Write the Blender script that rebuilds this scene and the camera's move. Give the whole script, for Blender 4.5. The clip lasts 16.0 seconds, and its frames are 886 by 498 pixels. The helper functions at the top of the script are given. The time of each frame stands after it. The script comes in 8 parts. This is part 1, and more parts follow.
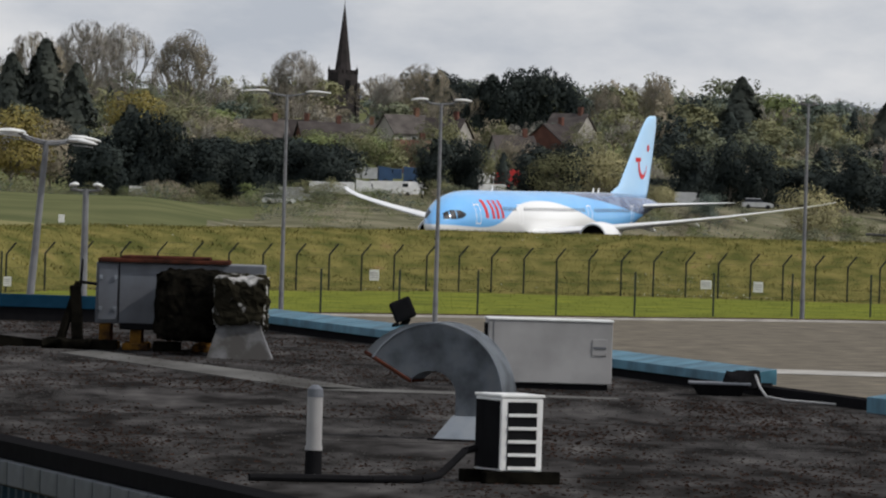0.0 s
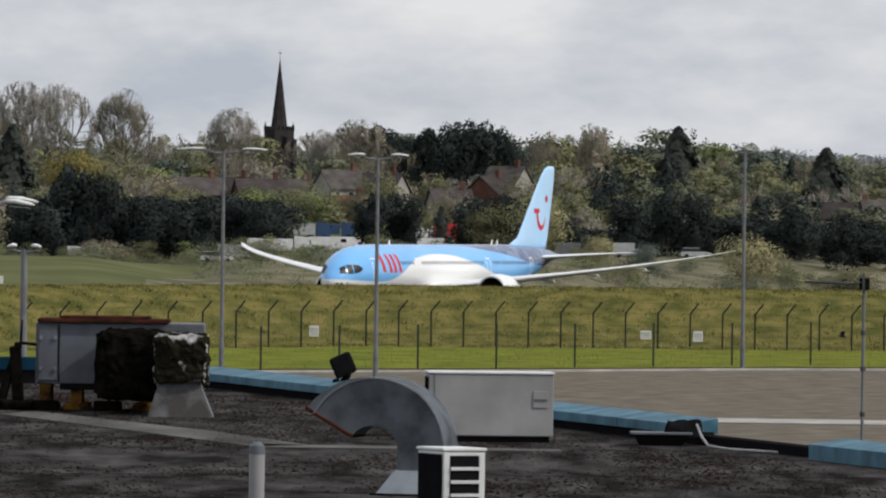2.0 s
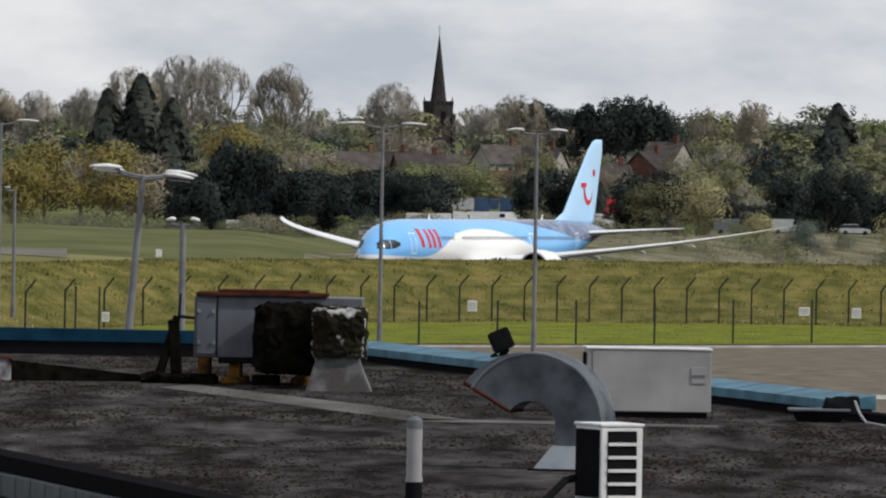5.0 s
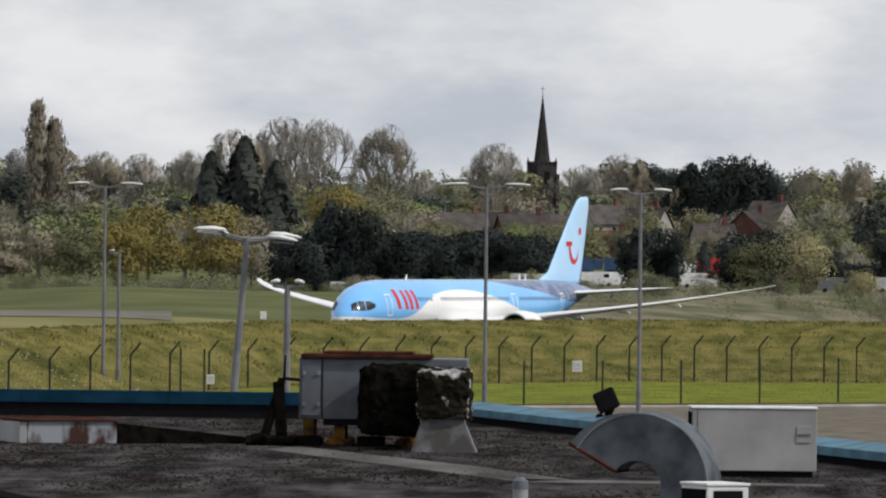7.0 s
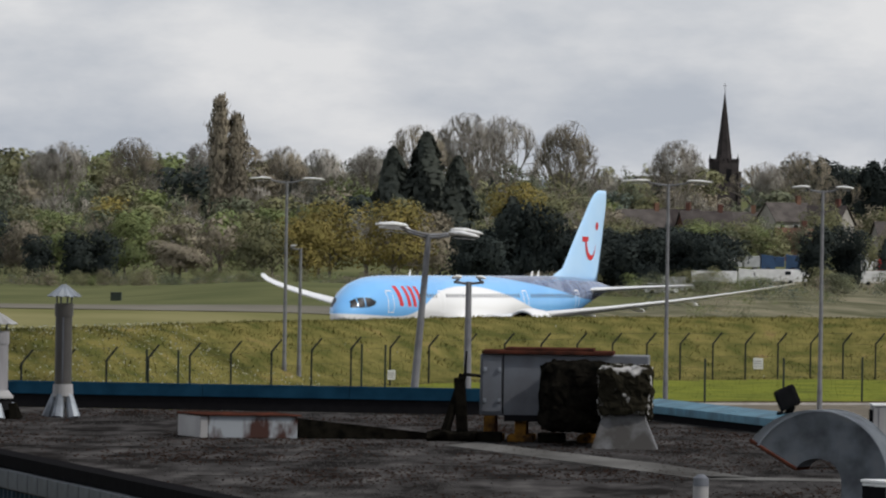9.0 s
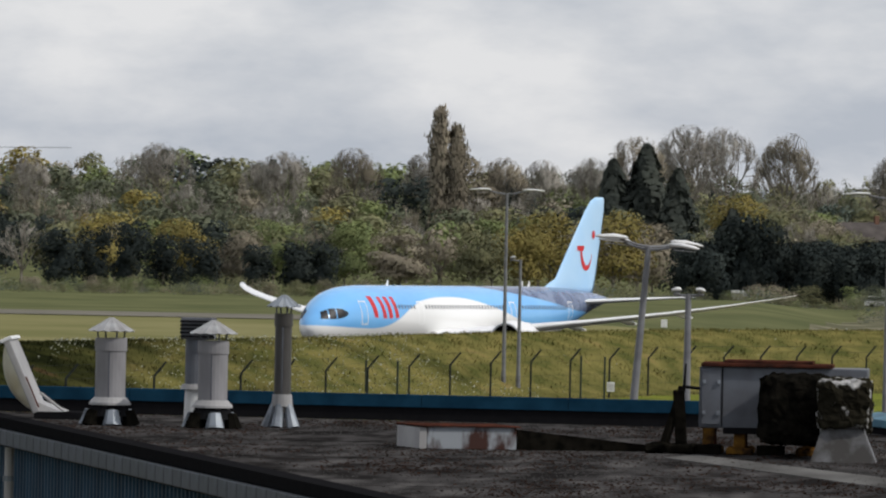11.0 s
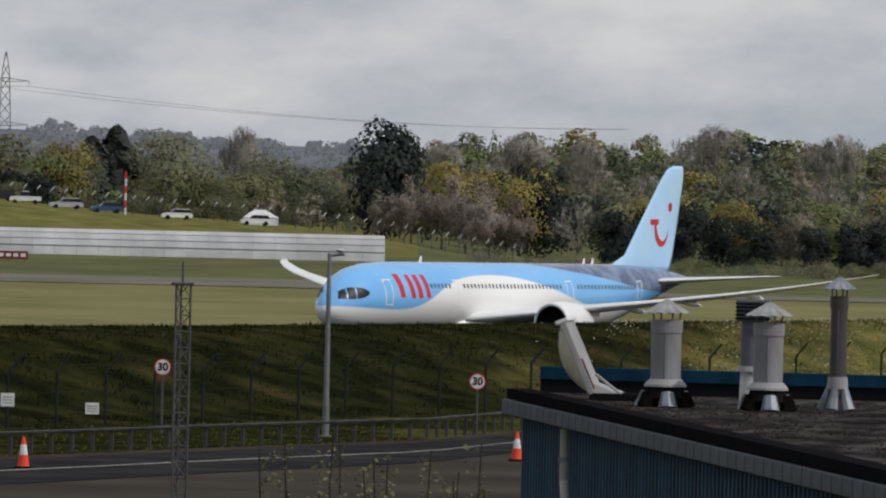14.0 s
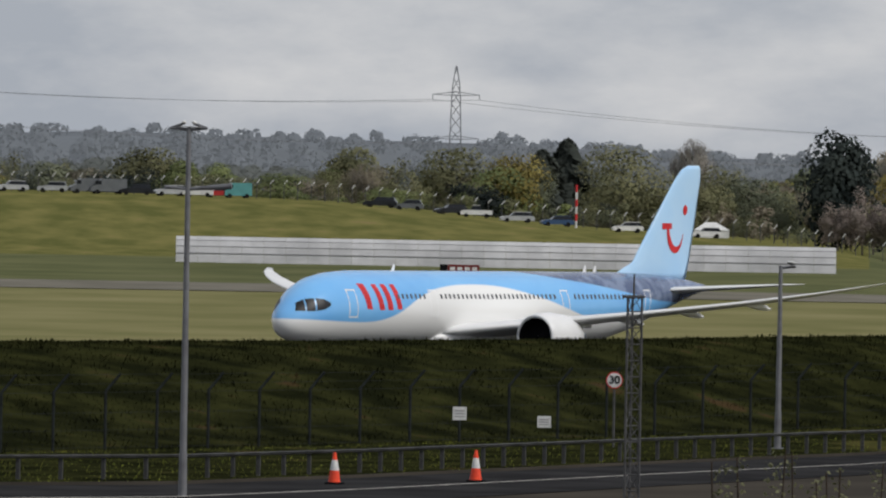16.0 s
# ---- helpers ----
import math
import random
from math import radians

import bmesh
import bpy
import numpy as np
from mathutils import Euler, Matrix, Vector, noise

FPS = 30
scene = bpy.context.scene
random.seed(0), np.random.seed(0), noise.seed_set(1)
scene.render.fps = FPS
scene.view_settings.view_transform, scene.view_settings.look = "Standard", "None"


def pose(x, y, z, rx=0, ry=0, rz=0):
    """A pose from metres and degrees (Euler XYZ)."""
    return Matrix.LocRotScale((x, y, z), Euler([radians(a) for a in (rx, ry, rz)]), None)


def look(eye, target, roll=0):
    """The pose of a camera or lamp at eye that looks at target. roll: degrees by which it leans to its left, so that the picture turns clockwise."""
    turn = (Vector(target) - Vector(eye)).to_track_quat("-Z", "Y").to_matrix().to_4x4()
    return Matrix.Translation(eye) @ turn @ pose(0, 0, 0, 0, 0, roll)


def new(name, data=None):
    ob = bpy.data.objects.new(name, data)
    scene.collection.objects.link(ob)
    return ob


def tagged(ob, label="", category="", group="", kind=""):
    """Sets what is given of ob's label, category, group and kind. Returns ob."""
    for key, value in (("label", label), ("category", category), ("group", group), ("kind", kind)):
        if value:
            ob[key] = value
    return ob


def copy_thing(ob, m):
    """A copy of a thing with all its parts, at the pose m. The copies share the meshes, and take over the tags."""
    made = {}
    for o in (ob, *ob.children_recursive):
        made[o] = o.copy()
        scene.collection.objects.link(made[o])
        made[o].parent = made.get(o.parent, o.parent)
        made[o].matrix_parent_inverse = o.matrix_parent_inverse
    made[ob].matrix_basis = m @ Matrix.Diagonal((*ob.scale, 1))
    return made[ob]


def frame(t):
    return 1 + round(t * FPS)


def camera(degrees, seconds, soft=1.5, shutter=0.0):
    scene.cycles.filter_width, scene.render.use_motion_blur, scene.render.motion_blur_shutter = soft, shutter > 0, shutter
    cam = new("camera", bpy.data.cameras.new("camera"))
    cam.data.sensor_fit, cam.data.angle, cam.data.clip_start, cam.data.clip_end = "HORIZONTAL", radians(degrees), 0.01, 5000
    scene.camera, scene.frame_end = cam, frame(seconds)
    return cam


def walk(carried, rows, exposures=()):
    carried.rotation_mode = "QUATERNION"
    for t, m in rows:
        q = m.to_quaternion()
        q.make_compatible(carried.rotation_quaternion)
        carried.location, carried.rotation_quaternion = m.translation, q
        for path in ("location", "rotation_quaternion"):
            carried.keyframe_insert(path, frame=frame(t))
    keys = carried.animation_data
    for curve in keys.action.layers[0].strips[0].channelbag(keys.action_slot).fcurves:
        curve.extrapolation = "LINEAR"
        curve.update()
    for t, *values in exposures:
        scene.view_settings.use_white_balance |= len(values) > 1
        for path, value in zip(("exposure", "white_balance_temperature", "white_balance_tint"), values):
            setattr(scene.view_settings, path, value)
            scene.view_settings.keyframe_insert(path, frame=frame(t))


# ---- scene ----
EYE = 8.8
cam = camera(5.604, 16.0, soft=2.2)
# seconds, turn to the left, tilt, lean in degrees; the tripod stands still
TURNS = [
    (0, 0.0011, -0.7012, -1.743),
    (0.5, -0.2326, -0.5482, -1.431),
    (1, -0.4924, -0.2284, -0.880),
    (1.5, -0.5283, -0.2900, -0.980),
    (2, -0.3788, -0.3497, -0.755),
    (2.5, -0.3205, -0.3450, -0.859),
    (3, -0.2381, -0.3598, -0.812),
    (3.5, -0.1600, -0.4273, -0.733),
    (4, 0.0608, -0.4596, -1.140),
    (4.5, 0.4109, -0.5287, -1.013),
    (4.7, 0.5109, -0.5454, -0.991),
    (6.8, 1.1863, -0.1194, -0.876),
    (7, 1.2883, -0.1477, -0.658),
    (7.5, 1.5501, -0.1669, -0.705),
    (8, 1.6925, -0.1251, -0.512),
    (8.5, 2.0093, -0.0478, -0.703),
    (9, 2.4365, -0.1869, -0.910),
    (9.5, 2.9205, -0.3780, -0.990),
    (9.7, 3.1794, -0.4159, -0.854),
    (11.8, 4.1537, 0.0391, -1.200),
    (12, 4.2788, 0.0623, -1.088),
    (12.5, 4.7013, 0.1681, -1.190),
    (13, 5.1752, 0.1488, -0.906),
    (13.5, 6.1769, 0.0619, -1.259),
    (14, 7.3433, -0.3294, -1.353),
    (14.5, 8.0182, -0.5848, -1.390),
    (15, 8.5614, -0.6311, -1.195),
    (15.5, 9.3564, -0.3777, -1.301),
    (16, 10.1991, -0.3076, -1.044),
]
walk(cam, [(t, pose(0, 0, EYE, 90 + p, 0, y) @ pose(0, 0, 0, 0, 0, -r)) for t, y, p, r in TURNS],
     exposures=[(0.0, -0.06), (0.5, 0.08), (1.0, 0.2), (1.7, 0.08), (2.6, -0.12), (3.6, -0.06), (4.7, 0.03), (7.0, 0.05), (7.6, 0.0), (8.4, -0.18), (9.0, -0.08), (9.6, 0.03), (12.4, -0.3), (13.3, -0.5), (14.2, -0.26), (15.2, -0.14), (16.0, -0.33)])

# ---- world and sun ----
SUN_AZ, SUN_EL = 109.0, 43.0   # degrees clockwise from +Y, and above the horizon
world = bpy.data.worlds.new("sky")
scene.world = world
world.use_nodes = True
wn, wl = world.node_tree.nodes, world.node_tree.links
wn.clear()
sky = wn.new("ShaderNodeTexSky")
sky.sky_type, sky.sun_disc = "NISHITA", False
sky.sun_elevation, sky.sun_rotation = radians(SUN_EL), radians(SUN_AZ)
sky.air_density, sky.dust_density = 1.0, 1.5
tc = wn.new("ShaderNodeTexCoord")
# broad soft cloud banks, flattened towards the horizon
comb = wn.new("ShaderNodeMapping")
comb.inputs["Scale"].default_value = (26, 26, 66)
wl.new(tc.outputs["Generated"], comb.inputs[0])
cn = wn.new("ShaderNodeTexNoise")
cn.inputs["Scale"].default_value, cn.inputs["Detail"].default_value, cn.inputs["Roughness"].default_value = 1.0, 7.0, 0.56
wl.new(comb.outputs[0], cn.inputs["Vector"])
cr = wn.new("ShaderNodeValToRGB")
cr.color_ramp.elements[0].position, cr.color_ramp.elements[0].color = 0.36, (5.9, 6.4, 7.3, 1)
cr.color_ramp.elements[1].position, cr.color_ramp.elements[1].color = 0.64, (9.8, 9.85, 10.1, 1)
wl.new(cn.outputs[0], cr.inputs[0])
mixc = wn.new("ShaderNodeMix"); mixc.data_type = "RGBA"; mixc.inputs[0].default_value = 0.85
wl.new(sky.outputs[0], mixc.inputs[6]); wl.new(cr.outputs[0], mixc.inputs[7])
bg = wn.new("ShaderNodeBackground"); bg.inputs[1].default_value = 0.088
wl.new(mixc.outputs[2], bg.inputs[0])
wo = wn.new("ShaderNodeOutputWorld")
wl.new(bg.outputs[0], wo.inputs[0])

sun = new("sun", bpy.data.lights.new("sun", "SUN"))
sun.data.energy, sun.data.angle, sun.data.color = 2.6, radians(0.6), (1.0, 0.965, 0.92)
sa, se = radians(SUN_AZ), radians(SUN_EL)
sun.matrix_world = look((300 * math.sin(sa) * math.cos(se), 300 * math.cos(sa) * math.cos(se), 300 * math.sin(se)), (0, 0, 0))
scene.view_settings.exposure = 0.0


# ---- materials ----
def mat(name, color, rough=0.6, metal=0.0, dark=None, scale=2.0, detail=6.0, bump=0.0, bscale=20.0, lo=0.35, hi=0.65, spread=0.0,
        coord="Object", emit=0.0, stretch=(1, 1, 1), third=None, island=0.0):
    """A noise-varied surface: color to dark at one scale, a finer grain in the bump, and a spread of tint from object to object."""
    m = bpy.data.materials.new(name)
    m.use_nodes = True
    n, l = m.node_tree.nodes, m.node_tree.links
    b = n["Principled BSDF"]
    b.inputs["Roughness"].default_value, b.inputs["Metallic"].default_value = rough, metal
    b.inputs["Specular IOR Level"].default_value = 0.0 if rough >= 0.8 else 0.3
    t = n.new("ShaderNodeTexCoord")
    mp = n.new("ShaderNodeMapping")
    mp.inputs["Scale"].default_value = stretch
    l.new(t.outputs[coord], mp.inputs[0])
    z = n.new("ShaderNodeTexNoise")
    z.inputs["Scale"].default_value, z.inputs["Detail"].default_value = scale, detail
    l.new(mp.outputs[0], z.inputs["Vector"])
    r = n.new("ShaderNodeValToRGB")
    d = dark or tuple(c * 0.8 for c in color)
    e = r.color_ramp.elements
    e[0].position, e[0].color, e[1].position, e[1].color = lo, (*d, 1), hi, (*color, 1)
    if third:
        k = e.new(min(hi + 0.12, 0.98)); k.color = (*third, 1)
    l.new(z.outputs[0], r.inputs[0])
    out = r.outputs[0]
    if spread or island:
        src = n.new("ShaderNodeObjectInfo").outputs["Random"] if spread else n.new("ShaderNodeNewGeometry").outputs["Random Per Island"]
        a = spread or island
        mr = n.new("ShaderNodeMapRange")
        mr.inputs[3].default_value, mr.inputs[4].default_value = 1 - a, 1 + a
        l.new(src, mr.inputs[0])
        hs = n.new("ShaderNodeHueSaturation")
        l.new(mr.outputs[0], hs.inputs["Value"])
        mh = n.new("ShaderNodeMapRange")
        mh.inputs[3].default_value, mh.inputs[4].default_value = 0.5 - a * 0.06, 0.5 + a * 0.06
        l.new(src, mh.inputs[0]); l.new(mh.outputs[0], hs.inputs["Hue"])
        l.new(out, hs.inputs["Color"])
        out = hs.outputs[0]
    l.new(out, b.inputs["Base Color"])
    if bump:
        z2 = n.new("ShaderNodeTexNoise")
        z2.inputs["Scale"].default_value, z2.inputs["Detail"].default_value = bscale, 4
        l.new(mp.outputs[0], z2.inputs["Vector"])
        bp = n.new("ShaderNodeBump")
        bp.inputs["Strength"].default_value = bump
        l.new(z2.outputs[0], bp.inputs["Height"]); l.new(bp.outputs[0], b.inputs["Normal"])
    return m


M_GRASS = mat("grass", (0.205, 0.19, 0.092), 0.9, dark=(0.145, 0.142, 0.062), third=(0.24, 0.215, 0.12), scale=0.05, detail=12, bump=0.0)
M_MEADOW = mat("dark_meadow", (0.128, 0.132, 0.064), 0.9, dark=(0.086, 0.096, 0.046), third=(0.13, 0.125, 0.07), scale=0.06, detail=12, bump=0.0)
M_SLOPE = mat("green_slope", (0.168, 0.155, 0.056), 0.9, dark=(0.098, 0.102, 0.034), third=(0.205, 0.15, 0.078), scale=0.22, detail=12)
M_HEATH = mat("scrubby_heath", (0.205, 0.187, 0.13), 0.95, dark=(0.075, 0.078, 0.046), third=(0.20, 0.17, 0.12), scale=0.12, detail=12, bump=0.6, bscale=2.0)
M_LAWN = mat("lawn", (0.185, 0.198, 0.036), 0.9, dark=(0.088, 0.105, 0.026), scale=0.4, detail=12, bump=0.6, bscale=4)
M_ASPHALT = mat("asphalt", (0.068, 0.06, 0.05), 0.9, dark=(0.042, 0.038, 0.033), third=(0.082, 0.069, 0.052), scale=0.12, detail=12, bump=0.3, bscale=30)
M_ROAD = mat("road_asphalt", (0.036, 0.036, 0.037), 0.9, dark=(0.022, 0.022, 0.023), scale=0.3, detail=10, bump=0.3, bscale=30)
M_CONCRETE = mat("concrete", (0.42, 0.40, 0.37), 0.85, dark=(0.28, 0.27, 0.25), scale=0.8, detail=10, bump=0.2)
M_ROOF = mat("roof_felt", (0.054, 0.051, 0.050), 0.9, dark=(0.016, 0.015, 0.0145), third=(0.085, 0.08, 0.077), scale=2.2, detail=15, bump=0.6, bscale=25, stretch=(1, 0.22, 1), lo=0.38, hi=0.6)
M_MOSS = mat("dead_moss", (0.062, 0.036, 0.027), 0.95, dark=(0.018, 0.014, 0.012), scale=5, bump=0.8)
M_PALE = mat("pale_screed", (0.135, 0.132, 0.126), 0.9, dark=(0.06, 0.058, 0.055), scale=1.2, detail=12, stretch=(1, 0.2, 1))
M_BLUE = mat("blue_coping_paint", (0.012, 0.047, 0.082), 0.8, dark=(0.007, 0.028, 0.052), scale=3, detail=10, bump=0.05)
M_CLAD = mat("dark_blue_cladding", (0.017, 0.055, 0.098), 0.7, dark=(0.008, 0.028, 0.055), scale=3, detail=10, bump=0.05, stretch=(1, 1, 0.2))
M_BLUE_TOP = mat("pale_blue_coping", (0.065, 0.18, 0.245), 0.6, dark=(0.024, 0.08, 0.12), scale=2.5, detail=10)
M_GUTTER = mat("grey_eave_panel", (0.062, 0.072, 0.085), 0.7, dark=(0.032, 0.037, 0.044), scale=3, detail=8, spread=0.15)
M_GALV = mat("galvanised_steel", (0.235, 0.26, 0.29), 0.55, 0.3, dark=(0.075, 0.083, 0.095), third=(0.27, 0.29, 0.31), scale=3.2, detail=13, lo=0.3, hi=0.56, bump=0.08)
M_LAMP = mat("lamp_steel", (0.20, 0.205, 0.215), 0.6, 0.2, dark=(0.13, 0.13, 0.14), scale=1.5, detail=8)
M_WHITE = mat("white_paint", (0.72, 0.72, 0.71), 0.45, dark=(0.55, 0.55, 0.54), scale=3, detail=10)
M_GREYBOX = mat("pale_grey_panel", (0.335, 0.328, 0.325), 0.5, dark=(0.245, 0.24, 0.237), scale=2, detail=10)
M_UNIT = mat("grey_sheet_steel", (0.125, 0.135, 0.155), 0.6, 0.1, dark=(0.09, 0.093, 0.105), scale=3, detail=10)
M_BLACK = mat("black_rubber", (0.012, 0.012, 0.013), 0.85, scale=8)
M_RUST = mat("rust", (0.085, 0.03, 0.02), 0.85, dark=(0.028, 0.014, 0.011), scale=6, detail=12, bump=0.3)
M_YELLOW = mat("rusty_yellow_paint", (0.20, 0.10, 0.02), 0.8, dark=(0.03, 0.018, 0.012), scale=8, detail=10)
M_MOSSY = mat("peeling_insulation", (0.36, 0.355, 0.345), 0.85, dark=(0.016, 0.0145, 0.010), scale=3.4, detail=14, lo=0.555, hi=0.61, bump=0.8, bscale=14)
M_DARKMOSS = mat("black_moss", (0.010, 0.009, 0.007), 0.95, dark=(0.003, 0.003, 0.0025), scale=10, detail=12, bump=1.0, bscale=24)
M_FENCE = mat("weathered_fence_steel", (0.085, 0.085, 0.088), 0.7, dark=(0.05, 0.05, 0.052), scale=4)
M_SECURITY = mat("dark_security_steel", (0.03, 0.034, 0.033), 0.8, dark=(0.018, 0.02, 0.02), scale=4)
M_POST = mat("dark_green_post", (0.02, 0.03, 0.022), 0.5, scale=3)
M_RED = mat("red_paint", (0.62, 0.03, 0.035), 0.4, dark=(0.5, 0.02, 0.025), scale=2)
M_ORANGE = mat("fluorescent_red", (0.85, 0.07, 0.02), 0.5, dark=(0.65, 0.05, 0.02), scale=4)
M_GLASS = mat("dark_glass", (0.012, 0.014, 0.018), 0.08, scale=1)
M_CABIN = mat("cabin_glazing", (0.09, 0.095, 0.105), 0.4, scale=1)
M_COCKPIT = mat("cockpit_glazing", (0.008, 0.009, 0.012), 0.45, scale=1)
# bark of the far trees, greyed and lifted to carry distance haze
M_BARK = mat("bark", (0.21, 0.19, 0.165), 0.95, dark=(0.13, 0.117, 0.10), scale=1.5, detail=8)
M_STONE = mat("dark_sandstone", (0.05, 0.044, 0.044), 0.9, dark=(0.03, 0.027, 0.027), scale=0.5, detail=10)
M_SLATE = mat("slate_roof", (0.085, 0.075, 0.07), 0.9, dark=(0.05, 0.043, 0.042), scale=0.6, detail=8, spread=0.3)
M_BRICK = mat("red_brick", (0.15, 0.08, 0.06), 0.9, dark=(0.10, 0.055, 0.042), scale=0.8, detail=8, spread=0.25)
M_RENDER = mat("pale_render", (0.34, 0.32, 0.29), 0.85, dark=(0.25, 0.235, 0.215), scale=0.5, spread=0.15)
M_TYRE = mat("tyre", (0.02, 0.02, 0.02), 0.8, scale=4)


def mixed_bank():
    """Dry grass that turns into scrub, darkened for cloud shade, in ragged patches."""
    m = mat("bank_grass_and_shaded_scrub", (0.165, 0.142, 0.048), 0.95, dark=(0.075, 0.078, 0.024), third=(0.19, 0.135, 0.062), scale=0.7, detail=13, bump=0.15, bscale=3, stretch=(1, 0.4, 1))
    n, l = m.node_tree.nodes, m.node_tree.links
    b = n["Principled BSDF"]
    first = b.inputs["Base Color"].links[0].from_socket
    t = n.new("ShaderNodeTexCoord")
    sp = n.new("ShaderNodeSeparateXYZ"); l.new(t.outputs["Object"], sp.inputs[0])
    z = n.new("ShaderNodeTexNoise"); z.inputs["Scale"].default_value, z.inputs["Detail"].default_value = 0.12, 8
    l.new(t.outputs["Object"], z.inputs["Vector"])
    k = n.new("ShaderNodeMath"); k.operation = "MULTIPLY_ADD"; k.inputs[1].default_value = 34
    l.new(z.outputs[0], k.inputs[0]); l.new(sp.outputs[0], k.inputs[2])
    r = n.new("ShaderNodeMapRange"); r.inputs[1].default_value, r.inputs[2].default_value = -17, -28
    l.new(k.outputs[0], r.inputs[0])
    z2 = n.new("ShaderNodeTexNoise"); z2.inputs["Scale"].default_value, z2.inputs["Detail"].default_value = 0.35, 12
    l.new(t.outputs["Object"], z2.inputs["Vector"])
    # scrub colours carry a cloud's shade as well as their own tone
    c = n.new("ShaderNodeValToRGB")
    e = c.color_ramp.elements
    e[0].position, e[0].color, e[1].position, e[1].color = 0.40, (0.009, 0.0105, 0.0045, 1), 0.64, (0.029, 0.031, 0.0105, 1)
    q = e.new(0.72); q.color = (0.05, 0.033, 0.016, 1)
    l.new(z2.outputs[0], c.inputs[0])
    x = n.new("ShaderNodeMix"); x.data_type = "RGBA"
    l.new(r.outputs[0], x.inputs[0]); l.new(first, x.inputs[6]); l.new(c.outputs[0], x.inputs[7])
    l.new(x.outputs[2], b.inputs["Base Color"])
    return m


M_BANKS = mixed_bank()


# ---- building helpers ----
def link(name, bm, material, parent=None, label="", smooth=False):
    me = bpy.data.meshes.new(name)
    bmesh.ops.recalc_face_normals(bm, faces=bm.faces)
    if smooth:
        for f in bm.faces:
            f.smooth = True
    bm.to_mesh(me)
    bm.free()
    for k in (material if isinstance(material, (list, tuple)) else [material]):
        me.materials.append(k)
    ob = new(name, me)
    ob.parent = parent
    if label:
        ob["label"] = label
    return ob


def part(name, bm, material, parent, label="", smooth=False):
    return link(name, bm, material, parent, label, smooth)


def shared(name, like, parent, m):
    """Another object on the mesh of like."""
    ob = new(name, like.data)
    ob.parent, ob.matrix_basis = parent, m
    return ob


def empty(name, m, label, category, group=""):
    ob = new(name)
    ob.matrix_basis = m
    return tagged(ob, label, category, group)


def box(bm, x0, x1, y0, y1, z0, z1, bevel=0.0, m=None):
    r = bmesh.ops.create_cube(bm, size=1)
    mm = Matrix.Translation(((x0 + x1) / 2, (y0 + y1) / 2, (z0 + z1) / 2)) @ Matrix.Diagonal((x1 - x0, y1 - y0, z1 - z0, 1))
    bmesh.ops.transform(bm, matrix=(m or Matrix()) @ mm, verts=r["verts"])
    if bevel:
        es = {e for v in r["verts"] for e in v.link_edges}
        bmesh.ops.bevel(bm, geom=list(es), offset=bevel, segments=2, affect="EDGES", profile=0.6)
    return bm


def bx(*a, bevel=0.0, m=None):
    return box(bmesh.new(), *a, bevel=bevel, m=m)


def tube(bm, a, b, r0, r1=None, seg=10, cap=True):
    a, b = Vector(a), Vector(b)
    r1 = r0 if r1 is None else r1
    r = bmesh.ops.create_cone(bm, cap_ends=cap, segments=seg, radius1=r0, radius2=max(r1, 0.0005), depth=(b - a).length)
    q = (b - a).to_track_quat("Z", "Y").to_matrix().to_4x4()
    bmesh.ops.transform(bm, matrix=Matrix.Translation((a + b) / 2) @ q, verts=r["verts"])
    return bm


def tb(a, b, r0, r1=None, seg=10, cap=True):
    return tube(bmesh.new(), a, b, r0, r1, seg, cap)


def loft(bm, rings, cap=True, closed=True):
    vs = [[bm.verts.new(p) for p in r] for r in rings]
    n = len(rings[0])
    for a, b in zip(vs, vs[1:]):
        for i in range(n if closed else n - 1):
            bm.faces.new((a[i], a[(i + 1) % n], b[(i + 1) % n], b[i]))
    if cap and closed:
        bm.faces.new(vs[0][::-1])
        bm.faces.new(vs[-1])
    return bm


def prism(bm, pts, z0, z1):
    """An upright prism on a plan outline."""
    return loft(bm, [[(x, y, z0) for x, y in pts], [(x, y, z1) for x, y in pts]])


def at(az, d):
    """Plan point at that bearing (degrees to the left of +Y) and distance from the tripod."""
    a = radians(az)
    return Vector((-math.sin(a) * d, math.cos(a) * d, 0))


def smooth01(x, a, b):
    x = min(1.0, max(0.0, (x - a) / (b - a)))
    return x * x * (3 - 2 * x)


def lerp_table(x, tab):
    if x <= tab[0][0]:
        return tab[0][1]
    for (a, p), (b, q) in zip(tab, tab[1:]):
        if x <= b:
            return p + (q - p) * (x - a) / (b - a)
    return tab[-1][1]


# ---- the lie of the land ----
RUNWAY_Z = -4.84
HEAD = radians(246.2)
RW0 = Vector((-1.31, 985.71, 0))     # a point of the runway's line of travel
FWD, LFT = Vector((math.cos(HEAD), math.sin(HEAD), 0)), Vector((-math.sin(HEAD), math.cos(HEAD), 0))
FENCE = [(-8, 545), (-4, 528), (0, 520), (2.2, 492), (3.7, 448), (4.8, 412), (7, 370), (9, 341), (11, 321), (13, 306), (17, 285)]
FAR = [(0, RUNWAY_Z), (880, RUNWAY_Z), (1050, -1.3), (1180, 0.9), (1320, 1.6), (1600, 4.0), (2200, 12.0), (3000, 15.0), (4000, 20.0), (4700, 30.0)]

TERRACE = [(6.9, 0), (7.4, 0.2), (7.7, 1.2), (8.35, 2.8), (9.2, 3.75), (9.8, 4.8), (10.3, 5.9), (10.9, 6.9), (11.5, 7.35), (12.7, 7.7), (17, 8.0)]


def fence_d(az):
    return lerp_table(az, FENCE)


